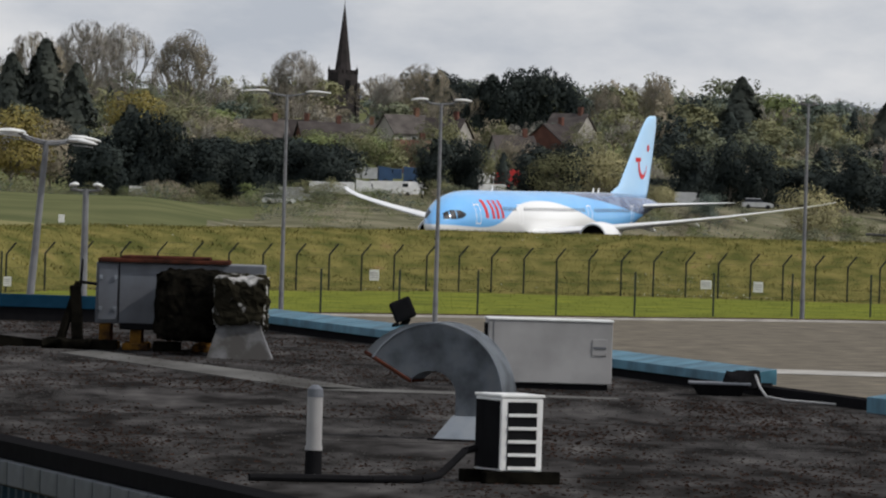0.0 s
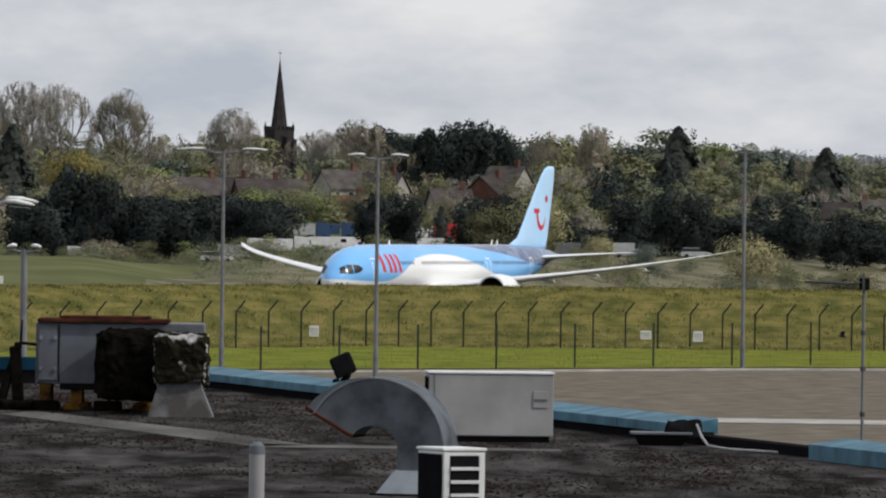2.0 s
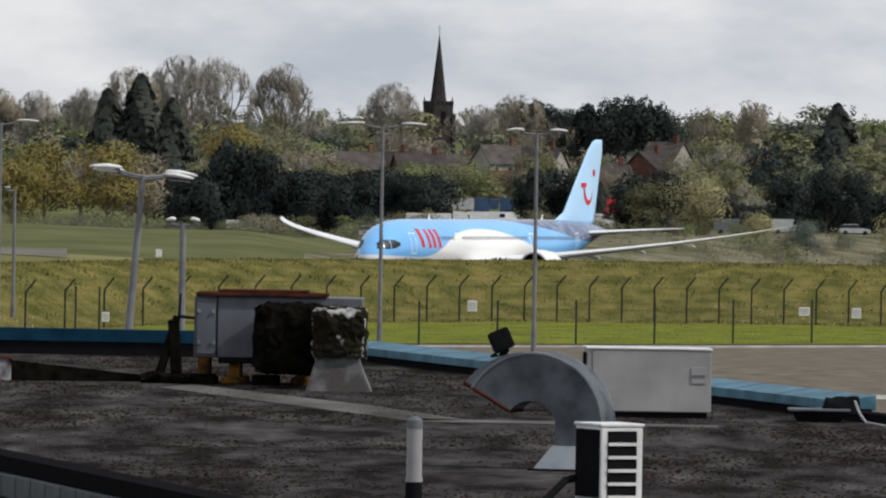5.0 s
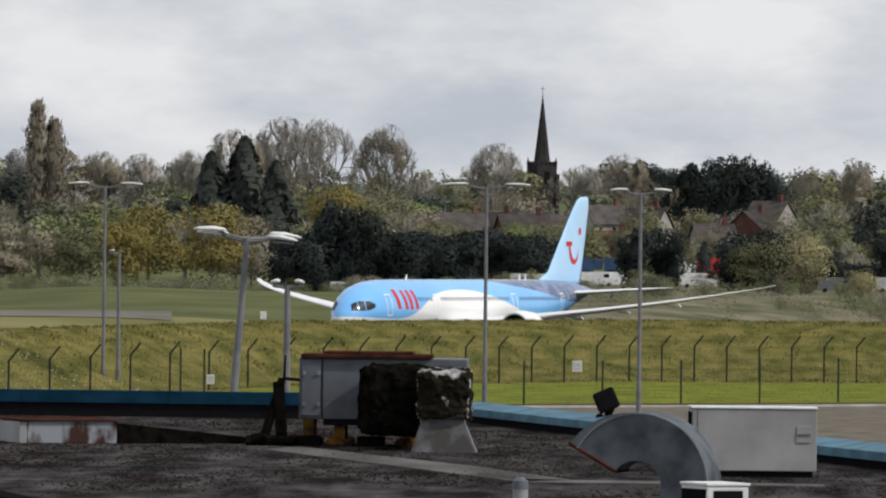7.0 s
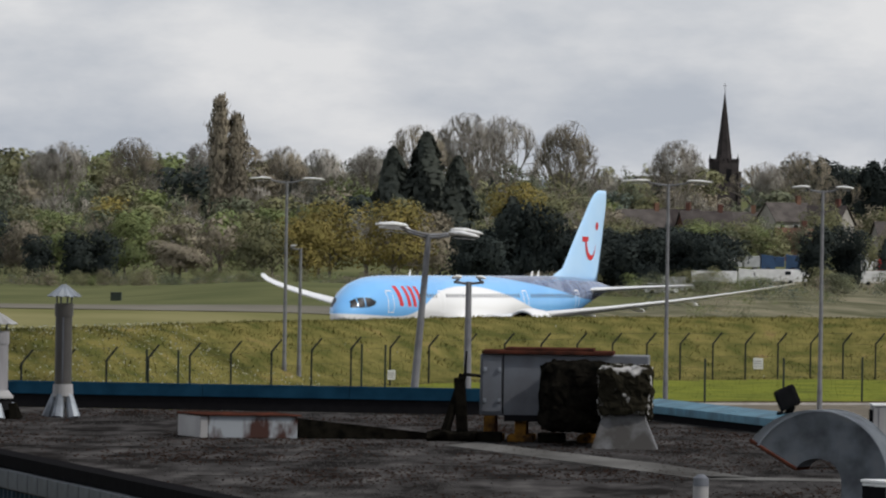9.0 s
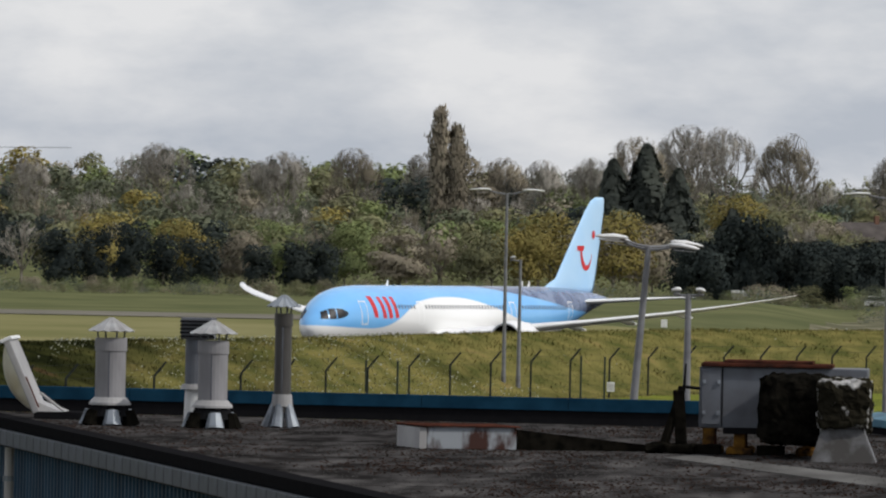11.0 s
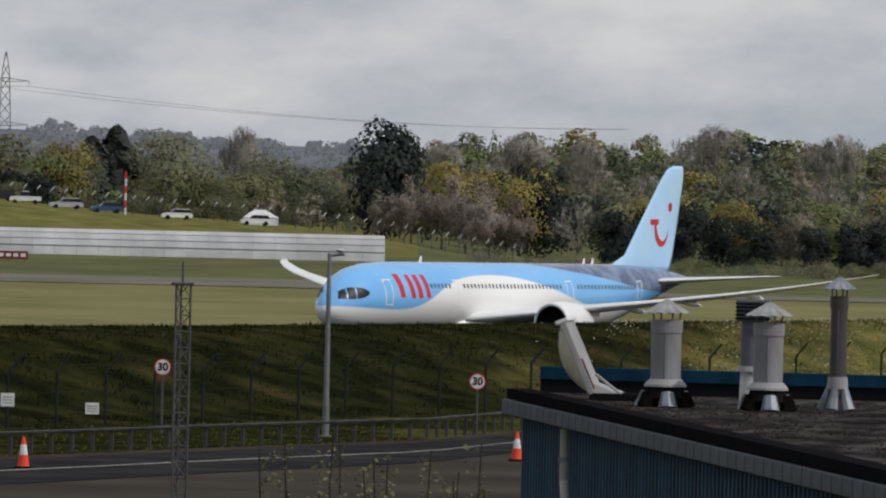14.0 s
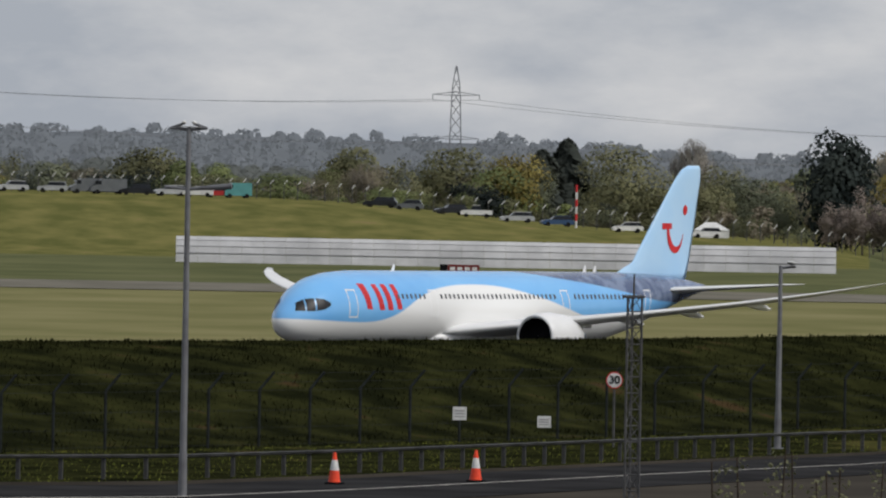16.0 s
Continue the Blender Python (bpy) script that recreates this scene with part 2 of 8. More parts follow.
def land(x, y):
    d = math.hypot(x, y)
    az = math.degrees(math.atan2(-x, y))
    azc = max(-8.0, min(17.0, az))
    fd = fence_d(azc)
    bank = 3.1 * smooth01(d, fd + 1, fd + 36)
    lat = abs((Vector((x, y, 0)) - RW0).dot(LFT))
    far = lerp_table(d, FAR)
    lowered = (1 - smooth01(azc, 6.6, 7.6)) * smooth01(d, 1000, 1150) * (1 - smooth01(d, 1330, 1700))
    far -= lerp_table(azc, [(0.8, 1.2), (1.3, 2.5), (2.6, 2.5), (3.6, 2.0)]) * lowered
    # low mound beyond the runway
    far += 2.0 * smooth01(azc, 1.1, 2.0) * (1 - smooth01(azc, 3.2, 5.0)) * smooth01(d, 1030, 1110) * (1 - smooth01(d, 1150, 1260))
    # terrace of the car park beyond the screen, and lower ground behind it
    back = smooth01(azc, 7.6, 9.2) * smooth01(d, 1330, 1500)
    far = far * (1 - back) + 1.5 * back
    far += lerp_table(azc, TERRACE) * smooth01(d, 1190, 1244) * (1 - smooth01(d, 1300, 1420))
    far = RUNWAY_Z + (far - RUNWAY_Z) * smooth01(lat, 26, 70)
    drop = smooth01(d, fd + 42, fd + 100)
    z = bank * (1 - drop) + far * drop
    if d > fd + 42:
        return z
    return bank


ANG = [a * 0.1 for a in range(-60, 161)]
ANG = [-180, -150, -120, -90, -60, -40, -25, -15, -10, -8] + ANG + [18, 21, 26, 35, 50, 70, 90, 120, 150]
RAD = [0.5, 20, 60, 120, 180] + list(range(200, 290, 15)) + list(range(290, 690, 4)) + list(range(690, 1010, 16)) + list(range(1010, 1340, 6)) + \
      [1340 + 30 * k for k in range(30)] + [2300, 2500, 2700, 3000, 3400, 3800, 4200, 4700, 6000, 9000]


def build_ground():
    bm = bmesh.new()
    rows = []
    for d in RAD:
        row = []
        for a in ANG:
            p = at(a, d)
            z = land(p.x, p.y)
            if 300 < d < 1340:
                z += 0.012 * noise.noise(Vector((p.x, p.y, 0)) * 0.05) * smooth01(d, fence_d(max(-8, min(17, a))) - 2, fence_d(max(-8, min(17, a))) + 8)
            row.append(bm.verts.new((p.x, p.y, z)))
        rows.append(row)
    n = len(ANG)
    for i in range(len(RAD) - 1):
        for j in range(n):
            f = bm.faces.new((rows[i][j], rows[i][(j + 1) % n], rows[i + 1][(j + 1) % n], rows[i + 1][j]))
            d = (RAD[i] + RAD[i + 1]) / 2
            a = ANG[j]
            fd = fence_d(max(-8, min(17, a)))
            if d < fd - 2 and a < 4.6:
                k = 2
            elif d < fd + 48:
                k = 1
            elif d < 1036:
                k = 0
            elif a < 1.25 + (1120 - d) * 0.004:
                k = 5
            else:
                k = 4 if a > 7.45 and d > 1178 else 3
            f.material_index = k
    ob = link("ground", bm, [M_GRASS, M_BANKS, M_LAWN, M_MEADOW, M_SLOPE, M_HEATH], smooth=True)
    tagged(ob, "rough grass ground with a bank before the runway", "ground", kind="structure")


build_ground()


def strip(name, pts, width, lift, material, label, category, side=None):
    """A paved strip along a line of plan points, draped on the land."""
    bm = bmesh.new()
    prev = None
    for i, p in enumerate(pts):
        q0, q1 = pts[max(0, i - 1)], pts[min(len(pts) - 1, i + 1)]
        t = (q1 - q0).normalized()
        nrm = Vector((-t.y, t.x, 0))
        cur = []
        for w in (-1, 0, 1):
            v = p + nrm * (w * width / 2)
            cur.append(bm.verts.new((v.x, v.y, land(v.x, v.y) + lift)))
        if prev:
            for k in (0, 1):
                bm.faces.new((prev[k], prev[k + 1], cur[k + 1], cur[k]))
        prev = cur
    ob = link(name, bm, material, smooth=True)
    return tagged(ob, label, category, kind="structure")


strip("runway", [RW0 + FWD * s for s in range(-900, 1300, 20)], 45, 0.05, M_ROAD, "grey asphalt runway behind the grass bank", "runway")


# ---- roof of the near building ----
ROOF_Z = 6.1
NEAR_A, NEAR_B = Vector((-15.2, 126.0, 0)), Vector((-1.4, 66.8, 0))
AX = (NEAR_B - NEAR_A).normalized()                 # along the building, towards the tripod
SIDE = Vector((-AX.y, AX.x, 0))                     # across it
C0 = NEAR_A + AX * 0.3                              # far corner by the eave
C1 = Vector((-2.5, 125.2, 0))                       # far corner by the light coping
C2 = C1 + AX * 92
C3 = C0 + AX * 92


def build_roof():
    pts = [(p.x, p.y) for p in (C0, C1, C2, C3)]
    ob = link("roof", prism(bmesh.new(), pts, ROOF_Z - 0.35, ROOF_Z), M_ROOF)
    tagged(ob, "worn dark bitumen flat roof with dead moss", "roof", kind="structure")
    inner = [C0 + AX * 0.4 + SIDE * 0.30, C1 + AX * 0.4 - SIDE * 0.2, C2 - AX * 0.3 - SIDE * 0.2, C3 - AX * 0.3 + SIDE * 0.25]
    ob = link("wall_outer", prism(bmesh.new(), [(p.x, p.y) for p in inner], -0.2, ROOF_Z - 0.35), M_CLAD)
    return tagged(ob, "dark blue corrugated steel wall of the near building", "wall", kind="structure")


wall_outer = build_roof()


def rail_box(bm, a, b, w0, w1, z0, z1):
    """A long box along a to b (plan points), from w0 to w1 across it."""
    t = (b - a).normalized()
    s = Vector((-t.y, t.x, 0))
    p = [a + s * w0, b + s * w0, b + s * w1, a + s * w1]
    prism(bm, [(v.x, v.y) for v in p], z0, z1)
    return bm


def build_copings():
    # far parapet
    a, b = C0 + SIDE * 0.35, C1
    ob = link("parapet_far", rail_box(bmesh.new(), a, b, -0.02, 0.28, ROOF_Z, ROOF_Z + 0.30), M_BLACK)
    tagged(ob, "dark felted roof upstand", "parapet", kind="structure")
    n = 6
    for i in range(n):
        p, q = a.lerp(b, i / n), a.lerp(b, (i + 1) / n - 0.0006)
        c = link("coping", rail_box(bmesh.new(), p, q, -0.05, 0.33, ROOF_Z + 0.19, ROOF_Z + 0.36), M_BLUE, ob)
    # light coping along the far long side
    a, b = C1, C1 + AX * 26.5
    ob = link("parapet_side", rail_box(bmesh.new(), a, b, -0.15, 0.15, ROOF_Z, ROOF_Z + 0.12), M_BLACK)
    tagged(ob, "dark felted roof edge", "parapet", kind="structure")
    n = 9
    for i in range(n):
        p, q = a.lerp(b, i / n), a.lerp(b, (i + 1) / n - 0.0008)
        bm = bmesh.new()
        t = (q - p).normalized(); s = Vector((-t.y, t.x, 0))
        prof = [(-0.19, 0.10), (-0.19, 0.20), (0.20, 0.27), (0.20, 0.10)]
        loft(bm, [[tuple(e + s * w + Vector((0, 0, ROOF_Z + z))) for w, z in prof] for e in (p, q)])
        c = link("coping", bm, M_BLUE_TOP, ob, "pale blue coping")
    # eave panels along the near side
    ob = link("eave", rail_box(bmesh.new(), C0, C3, -0.12, 0.20, ROOF_Z - 0.09, ROOF_Z + 0.05), M_BLACK)
    tagged(ob, "black felted eave of the flat roof", "eave", kind="structure")
    panel = None
    for i in range(120):
        p = C0 + AX * (i * 0.75) - SIDE * 0.14
        if panel is None:
            panel = link("eave_panel", bx(0, 0.72, -0.05, 0.05, -0.20, 0.0, bevel=0.012), M_GUTTER, ob)
            me = panel
        m = Matrix.Translation((p.x, p.y, ROOF_Z - 0.10)) @ Matrix.Rotation(math.atan2(AX.y, AX.x), 4, "Z")
        if i == 0:
            panel.matrix_basis = m
        else:
            shared("eave_panel", panel, ob, m)


build_copings()


# ---- the airliner ----
STN = [(0, 0.03, 3.98, 3.90), (0.12, 0.42, 4.38, 3.52), (0.4, 0.82, 4.82, 3.12), (1, 1.33, 5.45, 2.72), (2, 1.86, 6.25, 2.42), (3.2, 2.28, 7.0, 2.2), (4.6, 2.58, 7.5, 2.08),
       (6.5, 2.8, 7.83, 2.0), (9, 2.885, 7.98, 1.98), (12, 2.885, 8.0, 1.98), (41, 2.885, 8.0, 1.98), (45, 2.8, 8.0, 2.3), (49, 2.48, 7.98, 3.1), (53, 1.95, 7.88, 4.2),
       (57, 1.3, 7.65, 5.3), (60, 0.78, 7.3, 6.05), (62, 0.4, 7.0, 6.45), (62.8, 0.15, 6.85, 6.6)]


def stn(d):
    return [lerp_table(d, [(s[0], s[k]) for s in STN]) for k in (1, 2, 3)]


def skin(d, z, side=1, off=0.0):
    """A point of the fuselage's skin at d metres behind the nose and height z, on the left (side 1) or right."""
    w, top, bot = stn(d)
    c, h = (top + bot) / 2, (top - bot) / 2 + off
    k = max(-1.0, min(1.0, (z - c) / h))
    return Vector((-d, side * (w + off) * math.sqrt(1 - k * k), z))


def decal(pts, side=1, off=0.015, nz=6):
    """A patch on the skin. pts: (d, z) outline as two edges, bottom and top, of equal count."""
    bm = bmesh.new()
    fill = lambda e: [(a[0] + (b[0] - a[0]) * k / 5, a[1] + (b[1] - a[1]) * k / 5) for a, b in zip(e, e[1:]) for k in range(5)] + [e[-1]]
    low, high = fill(pts[0]), fill(pts[1])
    grid = [[bm.verts.new(skin(l[0] + (h[0] - l[0]) * k / nz, l[1] + (h[1] - l[1]) * k / nz, side, off)) for k in range(nz + 1)] for l, h in zip(low, high)]
    for a, b in zip(grid, grid[1:]):
        for k in range(nz):
            bm.faces.new((a[k], a[k + 1], b[k + 1], b[k]))
    return bm


def livery():
    m = bpy.data.materials.new("airliner_livery")
    m.use_nodes = True
    n, l = m.node_tree.nodes, m.node_tree.links
    b = n["Principled BSDF"]
    b.inputs["Roughness"].default_value = 0.25
    b.inputs["Coat Weight"].default_value = 0.5
    b.inputs["Coat Roughness"].default_value = 0.08
    t = n.new("ShaderNodeTexCoord")
    s = n.new("ShaderNodeSeparateXYZ")
    l.new(t.outputs["Object"], s.inputs[0])
    dn = n.new("ShaderNodeMath"); dn.operation = "MULTIPLY"; dn.inputs[1].default_value = -1 / 63.0
    l.new(s.outputs[0], dn.inputs[0])

    def curve(tab):
        r = n.new("ShaderNodeValToRGB")
        e = r.color_ramp.elements
        e[0].position, e[0].color = tab[0][0] / 63, (tab[0][1] / 10,) * 3 + (1,)
        e[1].position, e[1].color = tab[-1][0] / 63, (tab[-1][1] / 10,) * 3 + (1,)
        for d, z in tab[1:-1]:
            k = e.new(d / 63); k.color = (z / 10,) * 3 + (1,)
        r.color_ramp.interpolation = "B_SPLINE"
        l.new(dn.outputs[0], r.inputs[0])
        mm = n.new("ShaderNodeMath"); mm.operation = "MULTIPLY"; mm.inputs[1].default_value = 10
        l.new(r.outputs[0], mm.inputs[0])
        return mm.outputs[0]

    def below(line, width=0.06):
        d = n.new("ShaderNodeMath"); d.operation = "SUBTRACT"
        l.new(line, d.inputs[0]); l.new(s.outputs[2], d.inputs[1])
        r = n.new("ShaderNodeMapRange"); r.inputs[1].default_value, r.inputs[2].default_value = -width, width
        l.new(d.outputs[0], r.inputs[0])
        return r.outputs[0]

    white = below(curve([(0, 4.25), (3, 4.15), (7, 3.95), (10, 4.05), (12.5, 4.6), (15, 5.75), (18, 6.65), (22, 7.0), (27, 6.95), (31, 6.4), (35, 5.6), (39, 4.5), (43, 3.9), (48, 4.2), (62.9, 5.6)]))
    navy = below(curve([(0, 9.9), (26, 9.6), (30, 8.3), (36, 7.6), (42, 7.0), (47, 6.3), (52, 5.6), (62.9, 5.4)]))
    z = n.new("ShaderNodeTexNoise"); z.inputs["Scale"].default_value = 0.7; z.inputs["Detail"].default_value = 3
    l.new(t.outputs["Object"], z.inputs["Vector"])
    nr = n.new("ShaderNodeValToRGB")
    nr.color_ramp.elements[0].position, nr.color_ramp.elements[0].color = 0.42, (0.045, 0.075, 0.17, 1)
    nr.color_ramp.elements[1].position, nr.color_ramp.elements[1].color = 0.62, (0.15, 0.20, 0.32, 1)
    l.new(z.outputs[0], nr.inputs[0])
    z2 = n.new("ShaderNodeTexNoise"); z2.inputs["Scale"].default_value = 0.25; z2.inputs["Detail"].default_value = 8
    l.new(t.outputs["Object"], z2.inputs["Vector"])
    br = n.new("ShaderNodeValToRGB")
    br.color_ramp.elements[0].position, br.color_ramp.elements[0].color = 0.3, (0.15, 0.43, 0.83, 1)
    br.color_ramp.elements[1].position, br.color_ramp.elements[1].color = 0.7, (0.20, 0.50, 0.87, 1)
    l.new(z2.outputs[0], br.inputs[0])
    m1 = n.new("ShaderNodeMix"); m1.data_type = "RGBA"
    l.new(navy, m1.inputs[0]); l.new(nr.outputs[0], m1.inputs[6]); l.new(br.outputs[0], m1.inputs[7])
    m2 = n.new("ShaderNodeMix"); m2.data_type = "RGBA"
    l.new(white, m2.inputs[0]); l.new(m1.outputs[2], m2.inputs[6]); m2.inputs[7].default_value = (0.82, 0.82, 0.81, 1)
    l.new(m2.outputs[2], b.inputs["Base Color"])
    return m


M_LIVERY = livery()
M_FIN = mat("pale_blue_paint", (0.45, 0.66, 0.88), 0.3, dark=(0.39, 0.62, 0.87), scale=0.3)
M_WING = mat("pale_grey_wing_paint", (0.78, 0.78, 0.78), 0.35, dark=(0.70, 0.70, 0.70), scale=0.4, detail=8, stretch=(1, 0.3, 1))
M_NACELLE = mat("white_nacelle_paint", (0.78, 0.78, 0.78), 0.3, dark=(0.72, 0.72, 0.72), scale=0.5)
M_LIP = mat("polished_metal", (0.65, 0.66, 0.68), 0.25, 0.9, scale=1)


def foil(chord, thick, n=7):
    """A closed wing section: (back along the chord, up)."""
    up = [(chord * (1 - math.cos(math.pi * i / n)) / 2, 0) for i in range(n + 1)]
    shape = lambda u: 2.6 * (math.sqrt(max(u, 0)) * 0.42 - 0.12 * u - 0.30 * u ** 2) if u < 1 else 0.0
    top = [(x, thick * 1.25 * max(0, shape(x / chord))) for x, _ in up]
    low = [(x, -thick * 0.85 * max(0, shape(x / chord))) for x, _ in up[1:-1]][::-1]
    return top + low


def wing_bm(table, side):
    """table: (out, leading edge d, chord, z, thickness)."""
    return loft(bmesh.new(), [[(-(d + a), side * y, z + b) for a, b in foil(c, t)] for y, d, c, z, t in table])


def build_airliner():
    air = empty("airliner", pose(0, 0, 0), "light blue and white twin-engined jet airliner rolling along the runway", "airliner")
    bm = bmesh.new()
    ds = [0, 0.12, 0.4, 0.7, 1, 1.5, 2, 2.6, 3.2, 3.9, 4.6, 5.5, 6.5, 7.7, 9, 10.5, 12] + list(range(14, 42, 2)) + [43, 45, 47, 49, 51, 53, 55, 57, 58.5, 60, 61, 62, 62.8]
    rings = []
    for d in ds:
        w, top, bot = stn(d)
        c, h = (top + bot) / 2, (top - bot) / 2
        rings.append([(-d, w * math.sin(2 * math.pi * k / 40), c + h * math.cos(2 * math.pi * k / 40)) for k in range(40)])
    loft(bm, rings)
    part("fuselage", bm, M_LIVERY, air, "light blue, white and navy painted fuselage", smooth=True)
    # belly fairing
    bm = bmesh.new()
    rings = []
    for d, w, z0, z1 in [(17.5, 0.4, 2.2, 2.6), (19, 2.2, 1.75, 3.6), (22, 3.25, 1.45, 4.0), (28, 3.4, 1.4, 4.0), (33, 3.2, 1.45, 3.9), (36, 2.2, 1.75, 3.4), (38, 0.4, 2.1, 2.6)]:
        rings.append([(-d, w * math.sin(2 * math.pi * k / 24), (z0 + z1) / 2 + (z1 - z0) / 2 * math.cos(2 * math.pi * k / 24)) for k in range(24)])
    part("belly_fairing", loft(bm, rings), M_NACELLE, air, smooth=True)
    W = [(1.5, 19.0, 13.6, 3.05, 1.5), (2.9, 20.0, 12.6, 3.25, 1.4), (9.5, 24.6, 7.6, 4.15, 0.85), (15, 28.5, 5.6, 4.9, 0.55), (21, 32.9, 4.2, 5.8, 0.4), (25.5, 36.2, 3.0, 6.6, 0.26),
         (27.6, 38.2, 2.3, 7.05, 0.18), (29.2, 40.2, 1.5, 7.45, 0.1), (30.06, 41.9, 0.8, 7.75, 0.05)]
    for side, nm in ((1, "left"), (-1, "right")):
        wing = part("wing", wing_bm(W, side), M_WING, air, "swept pale grey wing with a raked tip", smooth=True)
        # flap track fairings
        for y, d, z in ((5.2, 31.0, 2.95), (12.0, 31.6, 4.05), (16.5, 33.4, 4.75), (21.2, 35.9, 5.45)):
            b2 = bmesh.new()
            loft(b2, [[(-(d + u), side * y + r * math.cos(a * math.pi / 4), z + 0.25 - 0.5 * u / 4 + r * 1.3 * math.sin(a * math.pi / 4)) for a in range(8)]
                      for u, r in ((-2.2, 0.03), (-1.2, 0.2), (0.3, 0.24), (1.6, 0.16), (2.4, 0.03))])
            part("flap_track_fairing", b2, M_NACELLE, wing, smooth=True)
        # nacelle, hollow in front
        prof = [(4.6, 0.55), (1.2, 1.36), (0.25, 1.44), (0.0, 1.58), (0.12, 1.72), (0.8, 1.86), (2.2, 1.90), (3.8, 1.70), (5.2, 1.34), (5.25, 1.24), (5.0, 0.9)]
        b2 = bmesh.new()
        loft(b2, [[(-(21.4 + u), side * 9.75 + r * math.cos(2 * math.pi * a / 28), 3.02 + r * math.sin(2 * math.pi * a / 28)) for a in range(28)] for u, r in prof[2:]], cap=False)
        nac = part("nacelle", b2, M_NACELLE, air, "white engine nacelle", smooth=True)
        b2 = bmesh.new()
        loft(b2, [[(-(21.4 + u), side * 9.75 + r * math.cos(2 * math.pi * a / 28), 3.02 + r * math.sin(2 * math.pi * a / 28)) for a in range(28)]
                  for u, r in ((0.05, 1.47), (0.4, 1.42), (1.3, 1.40), (1.32, 0.45), (0.7, 0.02))], cap=False)
        part("intake", b2, M_BLACK, nac, "dark engine intake with spinner", smooth=True)
        b2 = bmesh.new()
        loft(b2, [[(-(25.9 + u), side * 9.75 + r * math.cos(2 * math.pi * a / 20), 3.02 + r * math.sin(2 * math.pi * a / 20)) for a in range(20)]
                  for u, r in ((0, 1.0), (1.2, 0.72), (1.9, 0.5), (3.0, 0.06))])
        part("exhaust_cone", b2, M_LIP, nac, "bare metal exhaust cone", smooth=True)
        b2 = bmesh.new()
        loft(b2, [[(-23.0, side * (9.75 + w), z) for w, z in ((-.1, 4.4), (.1, 4.4), (.1, 4.52), (-.1, 4.52))], [(-25.4, side * (9.75 + w), z) for w, z in ((-.25, 3.9), (.25, 3.9), (.25, 4.75), (-.25, 4.75))],
                  [(-29.5, side * (9.75 + w), z) for w, z in ((-.15, 3.6), (.15, 3.6), (.15, 4.3), (-.15, 4.3))]])
        part("pylon", b2, M_NACELLE, nac)
        part("tailplane", wing_bm([(0.6, 53.2, 6.6, 6.5, 0.6), (1.6, 54.2, 5.9, 6.55, 0.55), (6, 57.5, 3.9, 6.9, 0.35), (9.2, 59.8, 2.2, 7.15, 0.16), (9.94, 60.9, 1.2, 7.2, 0.05)], side), M_WING, air, "pale grey tailplane", smooth=True)
        # main gear
        g = part("main_gear", tb((-30.9, side * 4.9, 1.0), (-30.6, side * 4.7, 3.2), 0.22, 0.28), M_GALV, air)
        for dd in (-0.73, 0.73):
            for yy in (-0.65, 0.65):
                part("wheel", tb((-30.9 + dd, side * 4.9 + yy - 0.25, 0.66), (-30.9 + dd, side * 4.9 + yy + 0.25, 0.66), 0.66, 0.66, 20), M_TYRE, g)
        part("bogie", bx(-31.7, -30.1, side * 4.9 - 0.15, side * 4.9 + 0.15, 0.5, 0.85, bevel=0.05), M_GALV, g)
    # fin
    F = [(7.3, 46.5, 12.8, 0.3), (7.95, 48.6, 10.9, 0.4), (8.8, 51.0, 8.8, 0.42), (12, 53.9, 6.7, 0.32), (15.6, 57.3, 4.1, 0.2), (16.5, 58.4, 3.0, 0.2), (16.85, 59.4, 1.8, 0.05)]
    bm = loft(bmesh.new(), [[(-(d + a), b * 1.2, z) for a, b in foil(c, t)] for z, d, c, t in F])
    fin = part("fin", bm, M_FIN, air, "tall light blue tail fin", smooth=True)
    # red arc and dot on both faces of the fin
    def fin_face(d, z, side):
        le = lerp_table(z, [(q[0], q[1]) for q in F]); ch = lerp_table(z, [(q[0], q[2]) for q in F]); th = lerp_table(z, [(q[0], q[3]) for q in F])
        u = min(0.97, max(0.02, (d - le) / ch))
        return Vector((-d, side * (1.2 * th * 1.25 * 2.6 * (math.sqrt(u) * 0.42 - 0.12 * u - 0.30 * u ** 2) + 0.04), z))
    def fin_decal(outline, side):
        bm = bmesh.new()
        rows = [[bm.verts.new(fin_face(d, z, side)) for d, z in pr] for pr in outline]
        for a, b in zip(rows, rows[1:]):
            bm.faces.new((a[0], a[1], b[1], b[0]))
        return bm
    for side in (1, -1):
        arc = []
        for k in range(15):
            a = math.pi * (1.0 + 0.92 * k / 14)
            wdt = 0.50 * math.sin(math.pi * min(1, (k + 2.5) / 15.5)) + 0.08
            cd, cz, r1, r2 = 57.35, 11.6, 1.25, 1.75
            arc.append([(cd + (r1 - wdt / 2) * math.cos(a), cz + (r2 - wdt / 2) * math.sin(a)), (cd + (r1 + wdt / 2) * math.cos(a), cz + (r2 + wdt / 2) * math.sin(a))])
        part("red_mark", fin_decal(arc, side), M_RED, fin, "red curved mark")
        part("red_mark", fin_decal([[(55.25, 11.55), (55.25, 12.05)], [(56.3, 11.55), (56.3, 12.05)], [(56.7, 11.6), (56.7, 12.05)]], side), M_RED, fin, "red bar mark")
        dot = [[(58.85 - 0.36 * math.sin(math.pi * k / 8), 13.15 + 0.42 * math.cos(math.pi * k / 8)), (58.85 + 0.36 * math.sin(math.pi * k / 8), 13.15 + 0.42 * math.cos(math.pi * k / 8))] for k in range(9)]
        part("red_mark", fin_decal(dot, side), M_RED, fin, "red dot mark")
